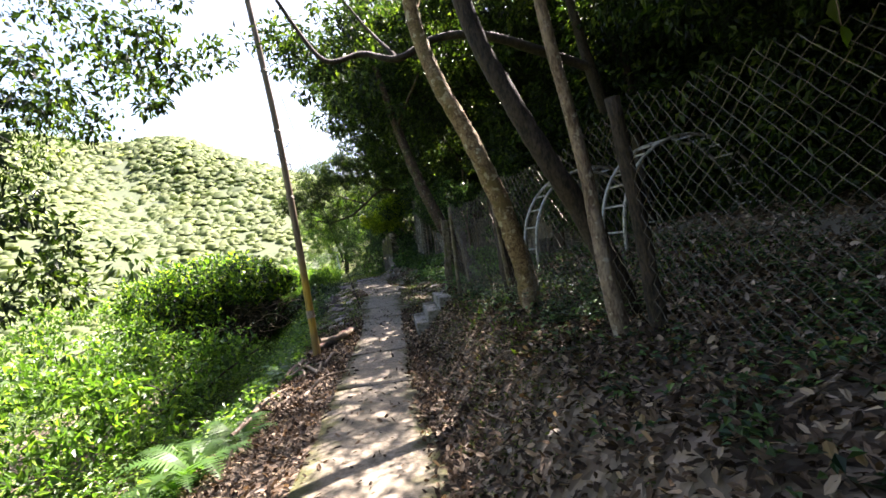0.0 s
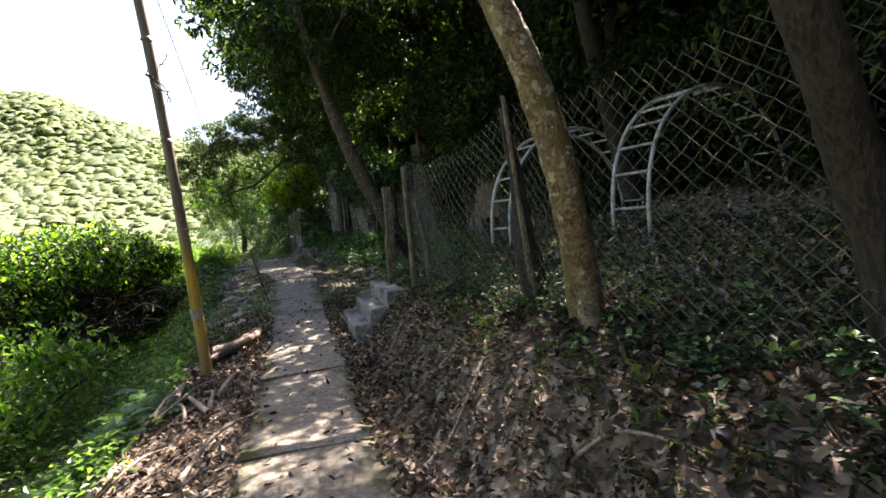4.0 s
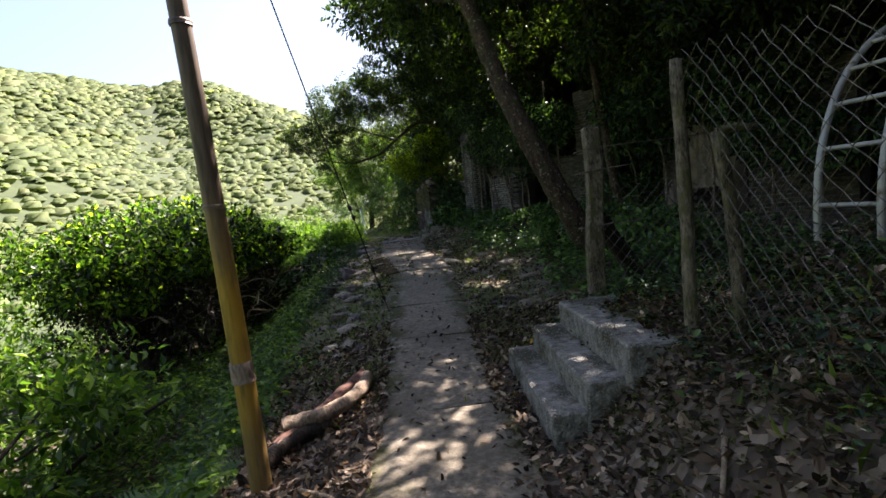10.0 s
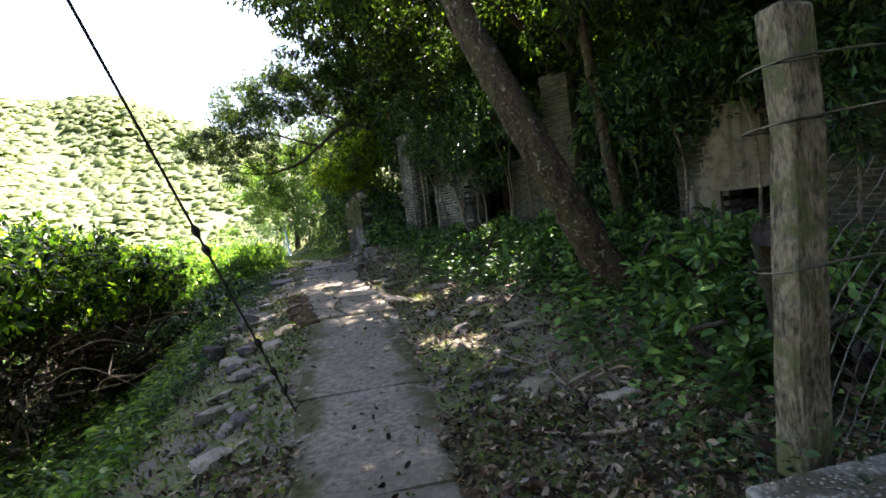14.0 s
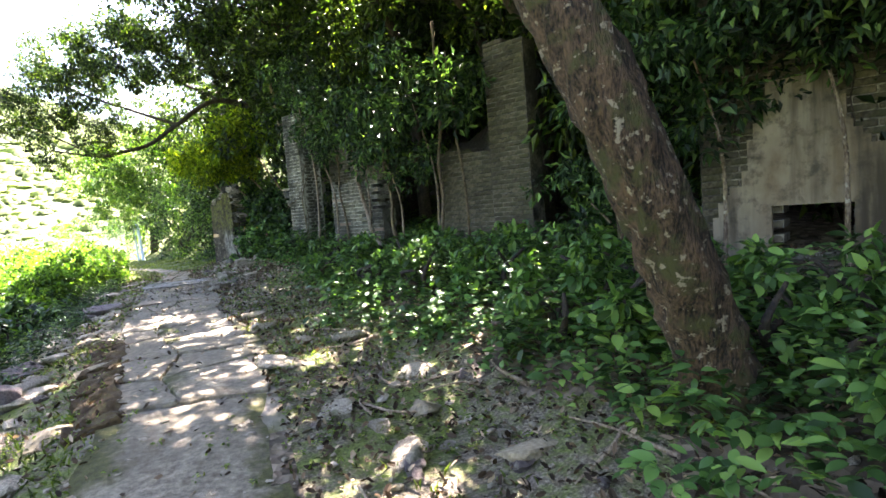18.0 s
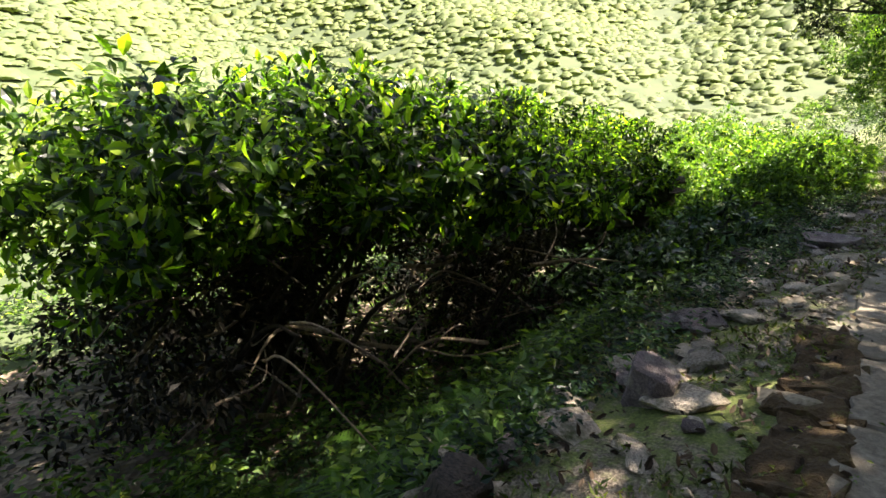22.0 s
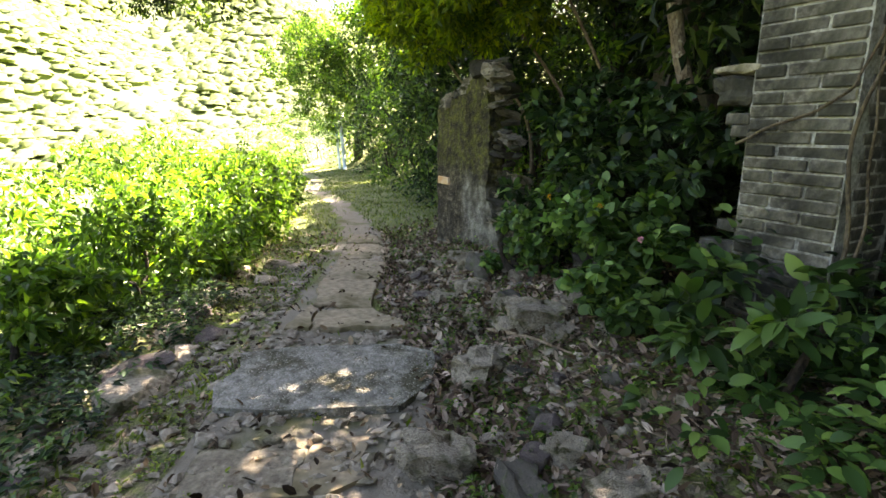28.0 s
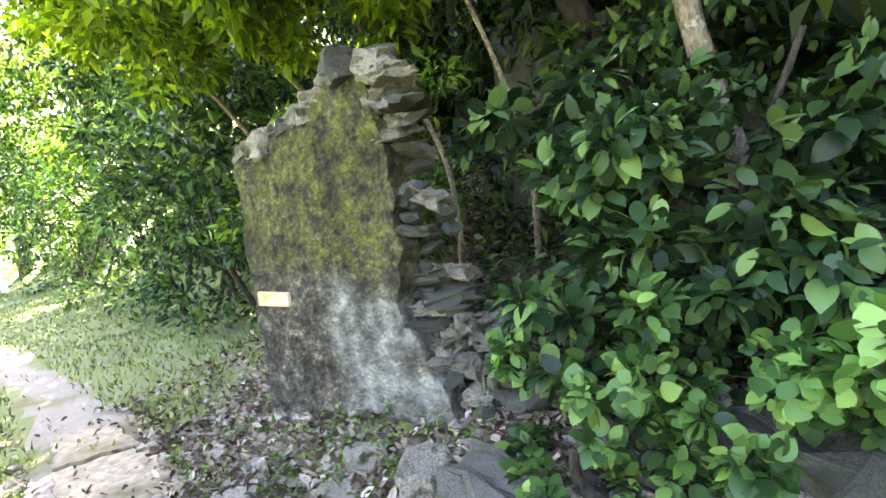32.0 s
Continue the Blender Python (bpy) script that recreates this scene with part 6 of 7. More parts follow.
# rubble heap below the broken wall, and the bed of edging stones
g = np.random.default_rng(23)
for i in range(150):
    k6, o6 = g.uniform(-3.3, 0.1), abs(g.normal()) * 0.75 + 0.08
    x, y, _ = on_front(k6, o6).translation
    if x < float(path_at(y)[0] + path_at(y)[1]) + 0.22:
        continue
    s = (0.04 + 0.17 * g.random() ** 3) * (1.1 if o6 < 0.6 else 0.85)
    stone(BLOCKS[i % 7] if i % 3 else ROCKS[i % 9], x, y, s * g.uniform(0.9, 1.5), s, s * g.uniform(0.6, 1.0), g.uniform(0, 6), "broken grey stone in the rubble beside the ruined wall", "rubble stones", 0.3)
for i in range(90):
    y = 11.0 + 14.5 * (i + g.random()) / 90
    xc, hw, _ = (float(v) for v in path_at(y))
    lo = 0.25 if y < 15 else 0.45
    x = xc - hw - g.uniform(lo, lo + (0.5 if y < 14 else 0.95))
    s = g.uniform(0.14, 0.36) * (0.75 if y < 14 else 1.0)
    me = ROCKS[i % 9]
    stone(me, x, y, s * g.uniform(1.0, 1.5), s, s * g.uniform(0.7, 1.0), g.uniform(0, 6), purple if i % 9 in (2, 5, 8) else edge, "stones edging the path", 0.32)

# ---- leaf litter and low plants ----
def scatter_ground(n, x0, x1, y0, y1, keep, seed):
    g = np.random.default_rng(seed)
    x, y = g.uniform(x0, x1, n), g.uniform(y0, y1, n)
    ok = g.random(n) < keep(x, y)
    return x[ok], y[ok], g


def beside(x, y):
    xc, hw, _ = path_at(y)
    return x - xc - hw, xc - hw - x


def litter(name, n, x0, x1, y0, y1, keep, size, seed, label, mat=M_LITTER):
    x, y, g = scatter_ground(n, x0, x1, y0, y1, keep, seed)
    m = len(x)
    p = np.stack([x, y, gz(x, y) + 0.012 + 0.02 * g.random(m)], -1)
    a = g.uniform(0, 6.28, m)
    way = np.stack([np.cos(a), np.sin(a), g.normal(size=m) * 0.35], -1)
    up = np.stack([g.normal(size=m) * 0.6, g.normal(size=m) * 0.6, np.ones(m)], -1)
    me = leaves(name, p, way, up, size * (0.5 + g.random(m)), mat, wide=0.5, lod=3, droop=-0.3)
    return tagged(part(name, me), label, "leaf litter", kind="stuff")


litter("bank_litter", 120000, -2.2, 4.0, -2.0, 12.0, lambda x, y: np.where(beside(x, y)[0] > -0.1, 0.9 - 0.12 * np.clip(beside(x, y)[0] - 1, 0, 4), np.where(beside(x, y)[1] > 0, 0.75 * (beside(x, y)[1] < 1.1), 0.04)), 0.047, 1, "dry brown fallen leaves on the shady bank")
litter("glade_litter", 52000, -2.6, 4.5, 12.0, 27.0, lambda x, y: np.where(beside(x, y)[0] > 0, 0.8, np.where(beside(x, y)[1] > 0, 0.3, np.where(y > 19.5, 0.16, 0.05))), 0.045, 2, "dry brown fallen leaves among stones and moss")
litter("rubble_litter", 16000, -1.0, 1.5, 20.6, 26.0, lambda x, y: 0.9 * (beside(x, y)[0] > 0.02), 0.05, 4, "dry pinkish-brown leaves fallen among the rubble", M_LITTER_PALE)
litter("yard_litter", 17000, 1.9, 6.5, -3.0, 12.0, lambda x, y: 0.8 + 0 * x, 0.07, 3, "dry pale brown fallen leaves behind the wire fence", M_LITTER_PALE)


def herbs(name, n, x0, x1, y0, y1, keep, seed, label, size=0.09, tall=0.25, per=14, mat=M_HERB, lod=1, wide=0.5):
    """Low plants: each a few stems with leaves set round them."""
    x, y, g = scatter_ground(n, x0, x1, y0, y1, keep, seed)
    m = len(x)
    h = tall * (0.4 + 0.9 * g.random(m))
    px, py, ph = np.repeat(x, per), np.repeat(y, per), np.repeat(h, per)
    t = 0.15 + 0.85 * g.random(m * per)
    a = g.uniform(0, 6.28, m * per)
    r = 0.35 * ph * g.random(m * per)
    pz = np.repeat(gz(x, y), per) + ph * t
    p = np.stack([px + np.cos(a) * r, py + np.sin(a) * r, pz], -1)
    way = np.stack([np.cos(a), np.sin(a), g.normal(size=m * per) * 0.35 + 0.1], -1)
    up = np.stack([g.normal(size=m * per) * 0.4, g.normal(size=m * per) * 0.4, np.ones(m * per)], -1)
    me = leaves(name, p, way, up, size * (0.5 + 0.8 * g.random(m * per)), mat, wide=wide, lod=lod)
    return tagged(part(name, me), label, "undergrowth", kind="stuff")


def front_gap(x, y):
    """Distance from the house front towards the path."""
    return ((x - FX) * DY + (y - FY) * -DX)


herbs("bank_herbs", 3400, 0.3, 4.2, -1.5, 11.0, lambda x, y: sstep(0.5, 1.1, beside(x, y)[0]) * (0.35 + 0.5 * (wav(x, y, 1.6) > 0.0)), 11, "small green weeds creeping over the shady bank", 0.05, 0.14, 12, M_HERB, 0)
herbs("bank_creeper", 9000, 0.2, 2.4, 1.5, 11.0, lambda x, y: sstep(0.0, 0.25, beside(x, y)[0]) * sstep(1.5, 4.5, y) * (0.3 + 0.6 * (wav(x, y, 2.3, 0.7) > -0.1)), 21, "tiny olive-green creepers threading the leaf litter", 0.026, 0.035, 9, M_OLIVE, 0)
herbs("fence_herbs", 520, 0.9, 2.6, 3.6, 11.0, lambda x, y: np.exp(-((x - np.interp(y, [-2.4, 3.3, 8.75], [2.25, 1.65, 1.1])) / 0.25) ** 2), 12, "green weeds growing up through the fence foot", 0.04, 0.28, 18)
herbs("glade_herbs", 2600, 0.2, 3.6, 11.0, 21.5, lambda x, y: sstep(0.9, 1.7, beside(x, y)[0] + 0.35 * wav(x, y, 1.3)), 13, "dense broad-leaved green plants below the ruined wall", 0.08, 0.34, 16, M_FRESH, lod=2)
herbs("glade_moss", 11000, -2.4, 2.5, 10.5, 27.0, lambda x, y: np.where((beside(x, y)[0] > 0.05) | (beside(x, y)[1] > 0.03), 0.75 * (wav(x, y, 1.9, 1.0) > -0.35), 0.06), 14, "tiny creeping green weeds between the stones", 0.028, 0.04, 10, M_GRASS, 0)
herbs("doorway_herbs", 700, 0.0, 2.6, 21.0, 26.0, lambda x, y: ((front_gap(x, y) < -0.15) | ((front_gap(x, y) < 0.45) & (y < 22.2))) * (front_gap(x, y) > -1.5) * (beside(x, y)[0] > 1.2) * 0.6, 15, "lush broad-leaved plants filling the ruined doorway", 0.085, 0.5, 18, lod=2)
herbs("slope_herbs", 6500, -4.6, -0.9, -1.0, 27.0, lambda x, y: sstep(0.75, 1.3, beside(x, y)[1] - 0.35 * sstep(11, 14, y)) * 0.85 * (1 - 0.3 * ((x < -3.1) & (y > 14.2) & (y < 19.5))), 16, "dense leafy weeds down the slope below the path", 0.085, 0.32, 16, M_SHRUB, 0)
herbs("shade_herbs", 2600, -4.2, -1.9, 13.8, 24.0, lambda x, y: 0.9 * (beside(x, y)[1] > 0.6), 22, "low dark weeds in the shade below the path edge", 0.055, 0.22, 14, M_HERB, 0)
herbs("yard_herbs", 1500, 1.8, 5.0, -2.0, 11.0, lambda x, y: 0.5 * (wav(x, y, 1.4, 0.3) > -0.1), 19, "low green weeds on the litter behind the wire fence", 0.045, 0.16, 14)
herbs("rubble_weeds", 900, -0.9, 1.4, 20.8, 25.5, lambda x, y: (beside(x, y)[0] > 0.1) * (wav(x, y, 2.6, 0.5) > 0.0) * 0.8, 20, "small fresh weeds sprouting between the rubble stones", 0.03, 0.1, 14, M_SHRUB)
herbs("terrace_herbs", 5200, -10.0, -3.6, 3.0, 34.0, lambda x, y: 0.8 + 0 * x, 17, "bright weeds covering the lower terrace", 0.09, 0.3, 12, M_SHRUB, 0)
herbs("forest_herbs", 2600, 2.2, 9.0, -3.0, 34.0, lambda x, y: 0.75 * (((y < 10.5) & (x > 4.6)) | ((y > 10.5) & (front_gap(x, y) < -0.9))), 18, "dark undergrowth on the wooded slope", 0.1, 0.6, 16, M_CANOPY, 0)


def grass(name, n, x0, x1, y0, y1, keep, seed, label, tall=0.09):
    x, y, g = scatter_ground(n, x0, x1, y0, y1, keep, seed)
    m = len(x)
    p = np.stack([x, y, gz(x, y)], -1)
    way = np.stack([g.normal(size=m) * 0.45, g.normal(size=m) * 0.45, np.ones(m)], -1)
    up = unit(g.normal(size=(m, 3)) * np.array([1, 1, 0.1]))
    me = leaves(name, p, way, up, tall * (0.4 + g.random(m)), M_GRASS, wide=0.1, lod=0, droop=0.3)
    return tagged(part(name, me), label, "grass", kind="stuff")


grass("verge_grass", 60000, -6.0, 1.5, 24.5, 44.0, lambda x, y: np.where(np.maximum(*beside(x, y)) > 0.0, 0.9, 0.05), 31, "short sunlit grass on the verge", 0.05)
grass("edge_grass", 26000, -2.6, 1.2, 9.5, 25.0, lambda x, y: np.where(beside(x, y)[1] > 0, 0.6, np.where(beside(x, y)[0] > 0, 0.3 * (beside(x, y)[0] < 1.0), 0.02)) * (wav(x, y, 1.7, 2) > -0.2), 32, "short mossy grass along the path edges", 0.055)
grass("bank_grass", 6000, 0.9, 4.0, 3.2, 11.0, lambda x, y: 0.5 * (wav(x, y, 1.2, 0.6) > 0.1), 33, "thin grass by the wire fence", 0.09)

# ---- ferns ----
def frond_mesh(seed, L=0.5):
    """One frond: a curved midrib with leaflets growing from it on both sides."""
    g = np.random.default_rng(seed)
    n = 20
    t = np.linspace(0.02, 1, n)
    vs = [(q * L * 0.8, 0.0, L * (0.75 * q - 0.75 * q**2.1)) for q in t]
    fs = []
    for i in range(n - 1):
        s = t[i]
        w = 0.36 * L * math.sin(math.pi * min(1, s * 0.8 + 0.2)) ** 0.8 * (1.05 - s * 0.75) * (s > 0.08)
        for sd in (-1, 1):
            x, _, z = vs[i]
            vs.append((x + w * 0.45, sd * w * (1 + 0.1 * g.normal()), z - 0.12 * w + 0.03 * w * g.normal()))
            fs.append((i, i + 1, len(vs) - 1) if sd > 0 else (i + 1, i, len(vs) - 1))
    return mesh_np("frond", vs, fs, M_FERN)


FRONDS = [frond_mesh(s) for s in range(4)]


def fern(x, y, s, seed):
    g = np.random.default_rng(seed)
    root = empty("fern", x, y, gz1(x, y), g.uniform(0, 360))
    for i in range(8):
        part("frond", FRONDS[i % 4], root, m=Matrix.LocRotScale((0, 0, 0.0), Euler((0, g.uniform(-0.35, 0.15), i * 0.785 + g.uniform(-0.2, 0.2))), (s * g.uniform(0.8, 1.2),) * 3))
    return tagged(root, "bright green fern with feathery fronds on the slope", "fern", "ferns below the path")


g = np.random.default_rng(77)
for i in range(52):
    y = g.uniform(2.5, 9.5) if i < 38 else g.uniform(15, 22.5)
    xc, hw, _ = path_at(y)
    e = g.uniform(0.8, 3.0) if i < 38 else g.uniform(1.6, 2.6)
    fern(float(xc - hw - e), y, g.uniform(0.8, 1.5), 200 + i)
for i, (x, y, k1) in enumerate(((-2.3, 15.98, 0.9), (-2.42, 15.6, 0.8), (-2.35, 16.45, 0.9), (-2.6, 16.95, 1.0), (-2.75, 16.3, 0.8), (-2.9, 17.5, 0.9), (-3.2, 15.6, 0.8))):
    fern(x, y, k1, 270 + i)

# ---- climbing frame behind the fence ----
def arch_ladder(lx, ly, rx, ry, span, high, turn, n_rungs):
    """Two bent rails with rungs between; the arch runs along the compass turn."""
    ax, ay = math.sin(radians(turn)), math.cos(radians(turn))
    z0 = gz1(lx, ly)
    root = empty("climbing_frame", lx, ly, z0)
    th = np.linspace(0, math.pi, 31)
    run, up = span / 2 * (1 - np.cos(th)), high * np.sin(th) ** 0.75
    rails = []
    for (x, y) in ((lx, ly), (rx, ry)):
        pts = np.stack([x - lx + ax * run, y - ly + ay * run, up], -1)
        pts = np.vstack([pts[0] - (0, 0, 0.25), pts, pts[-1] - (0, 0, 0.25)])
        rails.append(pts)
        part("rail", tube_mesh("rail", pts, [0.025] * len(pts), M_TUBE, 10), root)
    for i in range(n_rungs):
        q = int(2 + (len(th) - 3) * (i + 0.5) / n_rungs)
        part("rung", tube_mesh("rung", [rails[0][q], (rails[0][q] + rails[1][q]) / 2, rails[1][q]], [0.016] * 3, M_TUBE, 8), root)
    return tagged(root, "arched grey steel climbing ladder standing among weeds", "climbing frame", "arched ladders")


arch_ladder(2.5, 9.55, 2.6, 9.15, 2.8, 1.65, 75, 15)
arch_ladder(3.2, 7.65, 3.32, 7.2, 2.8, 1.6, 75, 15)

# ---- pole fittings ----
pole_shaft = [o for o in pole.children if o.name.startswith("shaft")][0]
part("tape", tube_mesh("tape", [(-1.332, 9.0, 0.5), (-1.334, 9.0, 0.55), (-1.337, 9.0, 0.62)] - np.array(pole.location), [0.066, 0.067, 0.065], M_DEADWOOD, 14), pole_shaft, "pale tape wound round the shaft")
for i, z in enumerate((1.5, 2.5, 3.6, 4.6)):
    x = float(np.interp(z, [1.4, 2.4, 3.7, 4.7], [-1.365, -1.41, -1.49, -1.58]))
    part("node", tube_mesh("node", [(x, 9.0, z - 0.015), (x, 9.0, z), (x, 9.0, z + 0.015)] - np.array(pole.location), [0.06, 0.063, 0.06], M_POLE, 14), pole_shaft)
for i in range(3):
    c = np.array([(-1.44 + 0.1 * math.cos(a) + 0.02 * i, 8.98 + 0.06 * math.sin(a), 3.0 + 0.22 * math.sin(a * 0.5 + i) + 0.12 * i) for a in np.linspace(0, 7, 24)]) - np.array(pole.location)
    part("cable", tube_mesh("cable", c, [0.006] * 24, M_ROPE, 5), pole, "loose coil of dark cable")

# ---- guy rope ----
ra, rb = np.array([-0.73, 12.62, 0.08]), np.array([-1.6, 9.0, 5.25])
rope = empty("guy_rope", *ra)
line = np.array([(rb - ra) * t - np.array([0, 0, 0.02 * math.sin(t * math.pi)]) for t in np.linspace(0, 1, 40)])
part("cord", tube_mesh("cord", line, [0.007] * 40, M_ROPE, 6), rope)
for t in (0.05, 0.085, 0.13, 0.25, 0.27):
    q = (rb - ra) * t - np.array([0, 0, 0.02 * math.sin(t * math.pi)])
    d = (rb - ra) / np.linalg.norm(rb - ra)
    part("knot", tube_mesh("knot", [q - d * 0.04, q - d * 0.015, q + d * 0.015, q + d * 0.04], [0.009, 0.02, 0.022, 0.008], M_ROPE, 7, 0.3, int(t * 100)), rope)
tagged(rope, "taut dark guy rope with knots tied to the ground", "rope")

# ---- logs, stump, sticks ----
def log(pts, r0, r1, mat, label, name="log", cat="log", group=""):
    q = smooth_line(pts, 7)
    ob = new(name, tube_mesh(name, q - np.array(pts[0]), np.linspace(r0, r1, len(q)), mat, 9, 0.3, len(bpy.data.objects)))
    ob.location = pts[0]
    return tagged(ob, label, cat, group)


def on_ground(x, y, up=0.03):
    return (x, y, gz1(x, y) + up)


log([on_ground(-1.3, 9.35, 0.06), on_ground(-1.05, 9.8, 0.08), on_ground(-0.85, 10.3, 0.06)], 0.075, 0.05, M_REDWOOD, "rotten reddish log lying beside the path", group="logs by the path")
log([on_ground(-1.3, 9.5, 0.14), on_ground(-1.0, 9.62, 0.12), on_ground(-0.82, 9.9, 0.09), on_ground(-0.8, 10.3, 0.05)], 0.06, 0.045, M_DEADWOOD, "bent dead branch resting on the rotten log", group="logs by the path")
log([on_ground(-1.45, 9.1, 0.05), on_ground(-1.2, 9.45, 0.06), on_ground(-1.0, 9.6, 0.05)], 0.06, 0.05, M_BARK_DARK, "dark short log lying beside the path", group="logs by the path")
stump = new("stump", tube_mesh("stump", [(0, 0, -0.3), (0, 0, -0.05), (0.01, 0, 0.08), (0.03, 0, 0.2)], [0.2, 0.17, 0.14, 0.12], M_BARK_DARK, 11, 0.55, 3))
stump.location = (-2.0, 15.35, gz1(-2.0, 15.35))
tagged(stump, "dark rotten tree stump at the path edge", "stump")
g = np.random.default_rng(44)
for i in range(62):
    if i >= 46:
        x, y = g.uniform(0.3, 2.0), g.uniform(11, 18)
    elif i < 16:
        x, y = g.uniform(0.5, 2.0), g.uniform(1.5, 8.0)
    elif i < 30:
        x, y = g.uniform(-2.0, -0.95), g.uniform(5.5, 9.5)
    elif i < 38:
        x, y = g.uniform(0.4, 2.0), g.uniform(11, 15.5)
    else:
        x, y = g.uniform(-0.1, 0.9), g.uniform(21.8, 24.5)
    a, L = g.uniform(0, 6.28), g.uniform(0.25, 0.8)
    p2 = (x + math.cos(a) * L, y + math.sin(a) * L)
    pm = ((x + p2[0]) / 2 + 0.05 * g.normal(), (y + p2[1]) / 2 + 0.05 * g.normal())
    log([on_ground(x, y, 0.02), on_ground(*pm, 0.03), on_ground(*p2, 0.02)], g.uniform(0.008, 0.02), 0.005, M_DEADWOOD, "dry grey-brown stick lying in the leaf litter", "stick", "stick", "fallen sticks")

# yellow leaves on the steps
for x, y, z, a in ((1.18, 9.87, 0.575, 0.3), (0.42, 9.5, 0.395, 1.2), (1.05, 9.55, 0.575, 2.4)):
    me = leaves("fallen_leaf", [(0, 0, 0)], [(math.cos(a), math.sin(a), 0.08)], [(0, 0, 1)], [0.17 if a < 1 else 0.08], M_YELLOW, wide=0.3, lod=1, droop=-0.1)
    ob = new("fallen_leaf", me)
    ob.location = (x, y, z)
    tagged(ob, "yellow fallen leaf lying on the concrete step", "leaf", "yellow leaves")

# ---- house details ----
pil = [o for o in bpy.data.objects if o.name == "wall_pillar"][0]
for k7, z, w in ((-0.06, 1.84, 0.13), (-0.04, 1.78, 0.1), (-0.05, 1.3, 0.11), (-0.1, 1.18, 0.2), (-0.08, 1.12, 0.17), (-0.04, 0.94, 0.1), (-0.06, 0.76, 0.12)):
    part("brick", HALVES[0], pil, m=pil.matrix_basis.inverted() @ on_front(k7, -0.05, z) @ Matrix.Diagonal((w / 0.141, 1.0, 1.05, 1)))
for k7, z, sx, sz, q in ((-0.1, 1.98, 0.2, 0.13, 5), (-0.1, 1.07, 0.2, 0.12, 6)):
    part("stone", bm_mesh("stone", box_bm(sx, 0.2, sz, 0.012, 0.03, q, 3), M_BRICK), pil, "squared stone bonded into the broken edge", m=pil.matrix_basis.inverted() @ on_front(k7, -0.09, z))
part("lintel_scrap", bm_mesh("lintel_scrap", box_bm(0.24, 0.12, 0.04, 0.008, 0.02, 5, 2), M_ROCK), pil, m=pil.matrix_basis.inverted() @ on_front(-0.1, -0.05, 2.08))


def vine(pts, r, mat=M_VINE, label="thin pale vine hanging on the ruined wall", name="vine"):
    q = smooth_line(pts, 8)
    t = np.linspace(0, 1, len(q))
    q[:, 0] += 0.02 * np.sin(t * 17 + r * 900) * np.sin(t * np.pi)
    q[:, 1] += 0.025 * np.sin(t * 23 + r * 500) * np.sin(t * np.pi)
    ob = new(name, tube_mesh(name, q - np.array(pts[0]), np.linspace(r, r * 0.6, len(q)), mat, 6, 0.2, len(bpy.data.objects)))
    ob.location = pts[0]
    return tagged(ob, label, "vine", "vines on the ruin")


def fp(k8, out, z):
    return tuple(on_front(k8, out, z).translation)


vine([fp(-0.03, 0.03, 1.72), fp(0.2, 0.03, 1.83), fp(0.42, 0.03, 1.93), fp(0.5, 0.04, 2.1), fp(0.56, -0.1, 2.6)], 0.009)
vine([fp(0.5, 0.02, 0.7), fp(0.5, 0.03, 1.3), fp(0.52, 0.02, 2.0), fp(0.62, -0.1, 2.3), fp(0.95, -0.3, 2.15)], 0.011)
vine([fp(0.54, 0.0, 0.7), fp(0.55, 0.0, 1.4), fp(0.54, 0.02, 2.0), fp(0.5, 0.0, 2.7)], 0.008)
vine([fp(1.9, 0.06, 0.5), fp(1.78, 0.06, 1.2), fp(1.68, 0.06, 2.0), fp(1.64, 0.02, 2.6)], 0.022)
vine([fp(3.55, 0.4, 0.4), fp(3.1, 0.3, 0.75), fp(2.6, 0.2, 1.2), fp(2.3, 0.1, 1.75), fp(2.1, 0.1, 2.6)], 0.045, mat=M_BARK_GREY, label="bent pale sapling trunk leaning before the wall", name="bent_sapling")
vine([fp(4.24, 0.35, 0.4), fp(4.26, 0.35, 1.5), fp(4.28, 0.3, 2.6), fp(4.3, 0.3, 4.0)], 0.03, label="straight thin sapling before the brick wall", name="sapling_stem")
vine([fp(4.66, 0.25, 0.5), fp(4.62, 0.25, 1.5), fp(4.5, 0.2, 2.5), fp(4.4, 0.2, 3.6)], 0.022, label="straight thin sapling before the brick wall", name="sapling_stem")
vine([fp(3.3, 0.3, 0.6), fp(3.1, 0.2, 1.4), fp(2.9, 0.1, 2.4), fp(2.8, 0.1, 3.4)], 0.028, label="straight thin sapling before the brick wall", name="sapling_stem")
for i in (1, 5):
    k9 = 0.15 + 0.2 * i
    b9 = (H2[0] + DX * k9, H2[1] + DY * k9)
    vine([(b9[0] - 0.03, b9[1] - 0.02, 3.1), (b9[0] - 0.05, b9[1] - 0.05 + 0.05 * math.sin(i * 3), 2.3), (b9[0] - 0.04, b9[1], 1.9 - 0.12 * (i % 3))], 0.008, M_BARK_DARK)
# window reveal of the plaster wall
sill = new("window_sill", bm_mesh("window_sill", box_bm(0.62, 0.2, 0.05, 0.006, 0.008, 2, 1), M_STEP))
sill.matrix_basis = on_front(0.87, 0.05, 0.845, H2) @ pose(0, 0.08, 0)
tagged(sill, "weathered stone sill of the small window", "window sill", kind="structure")

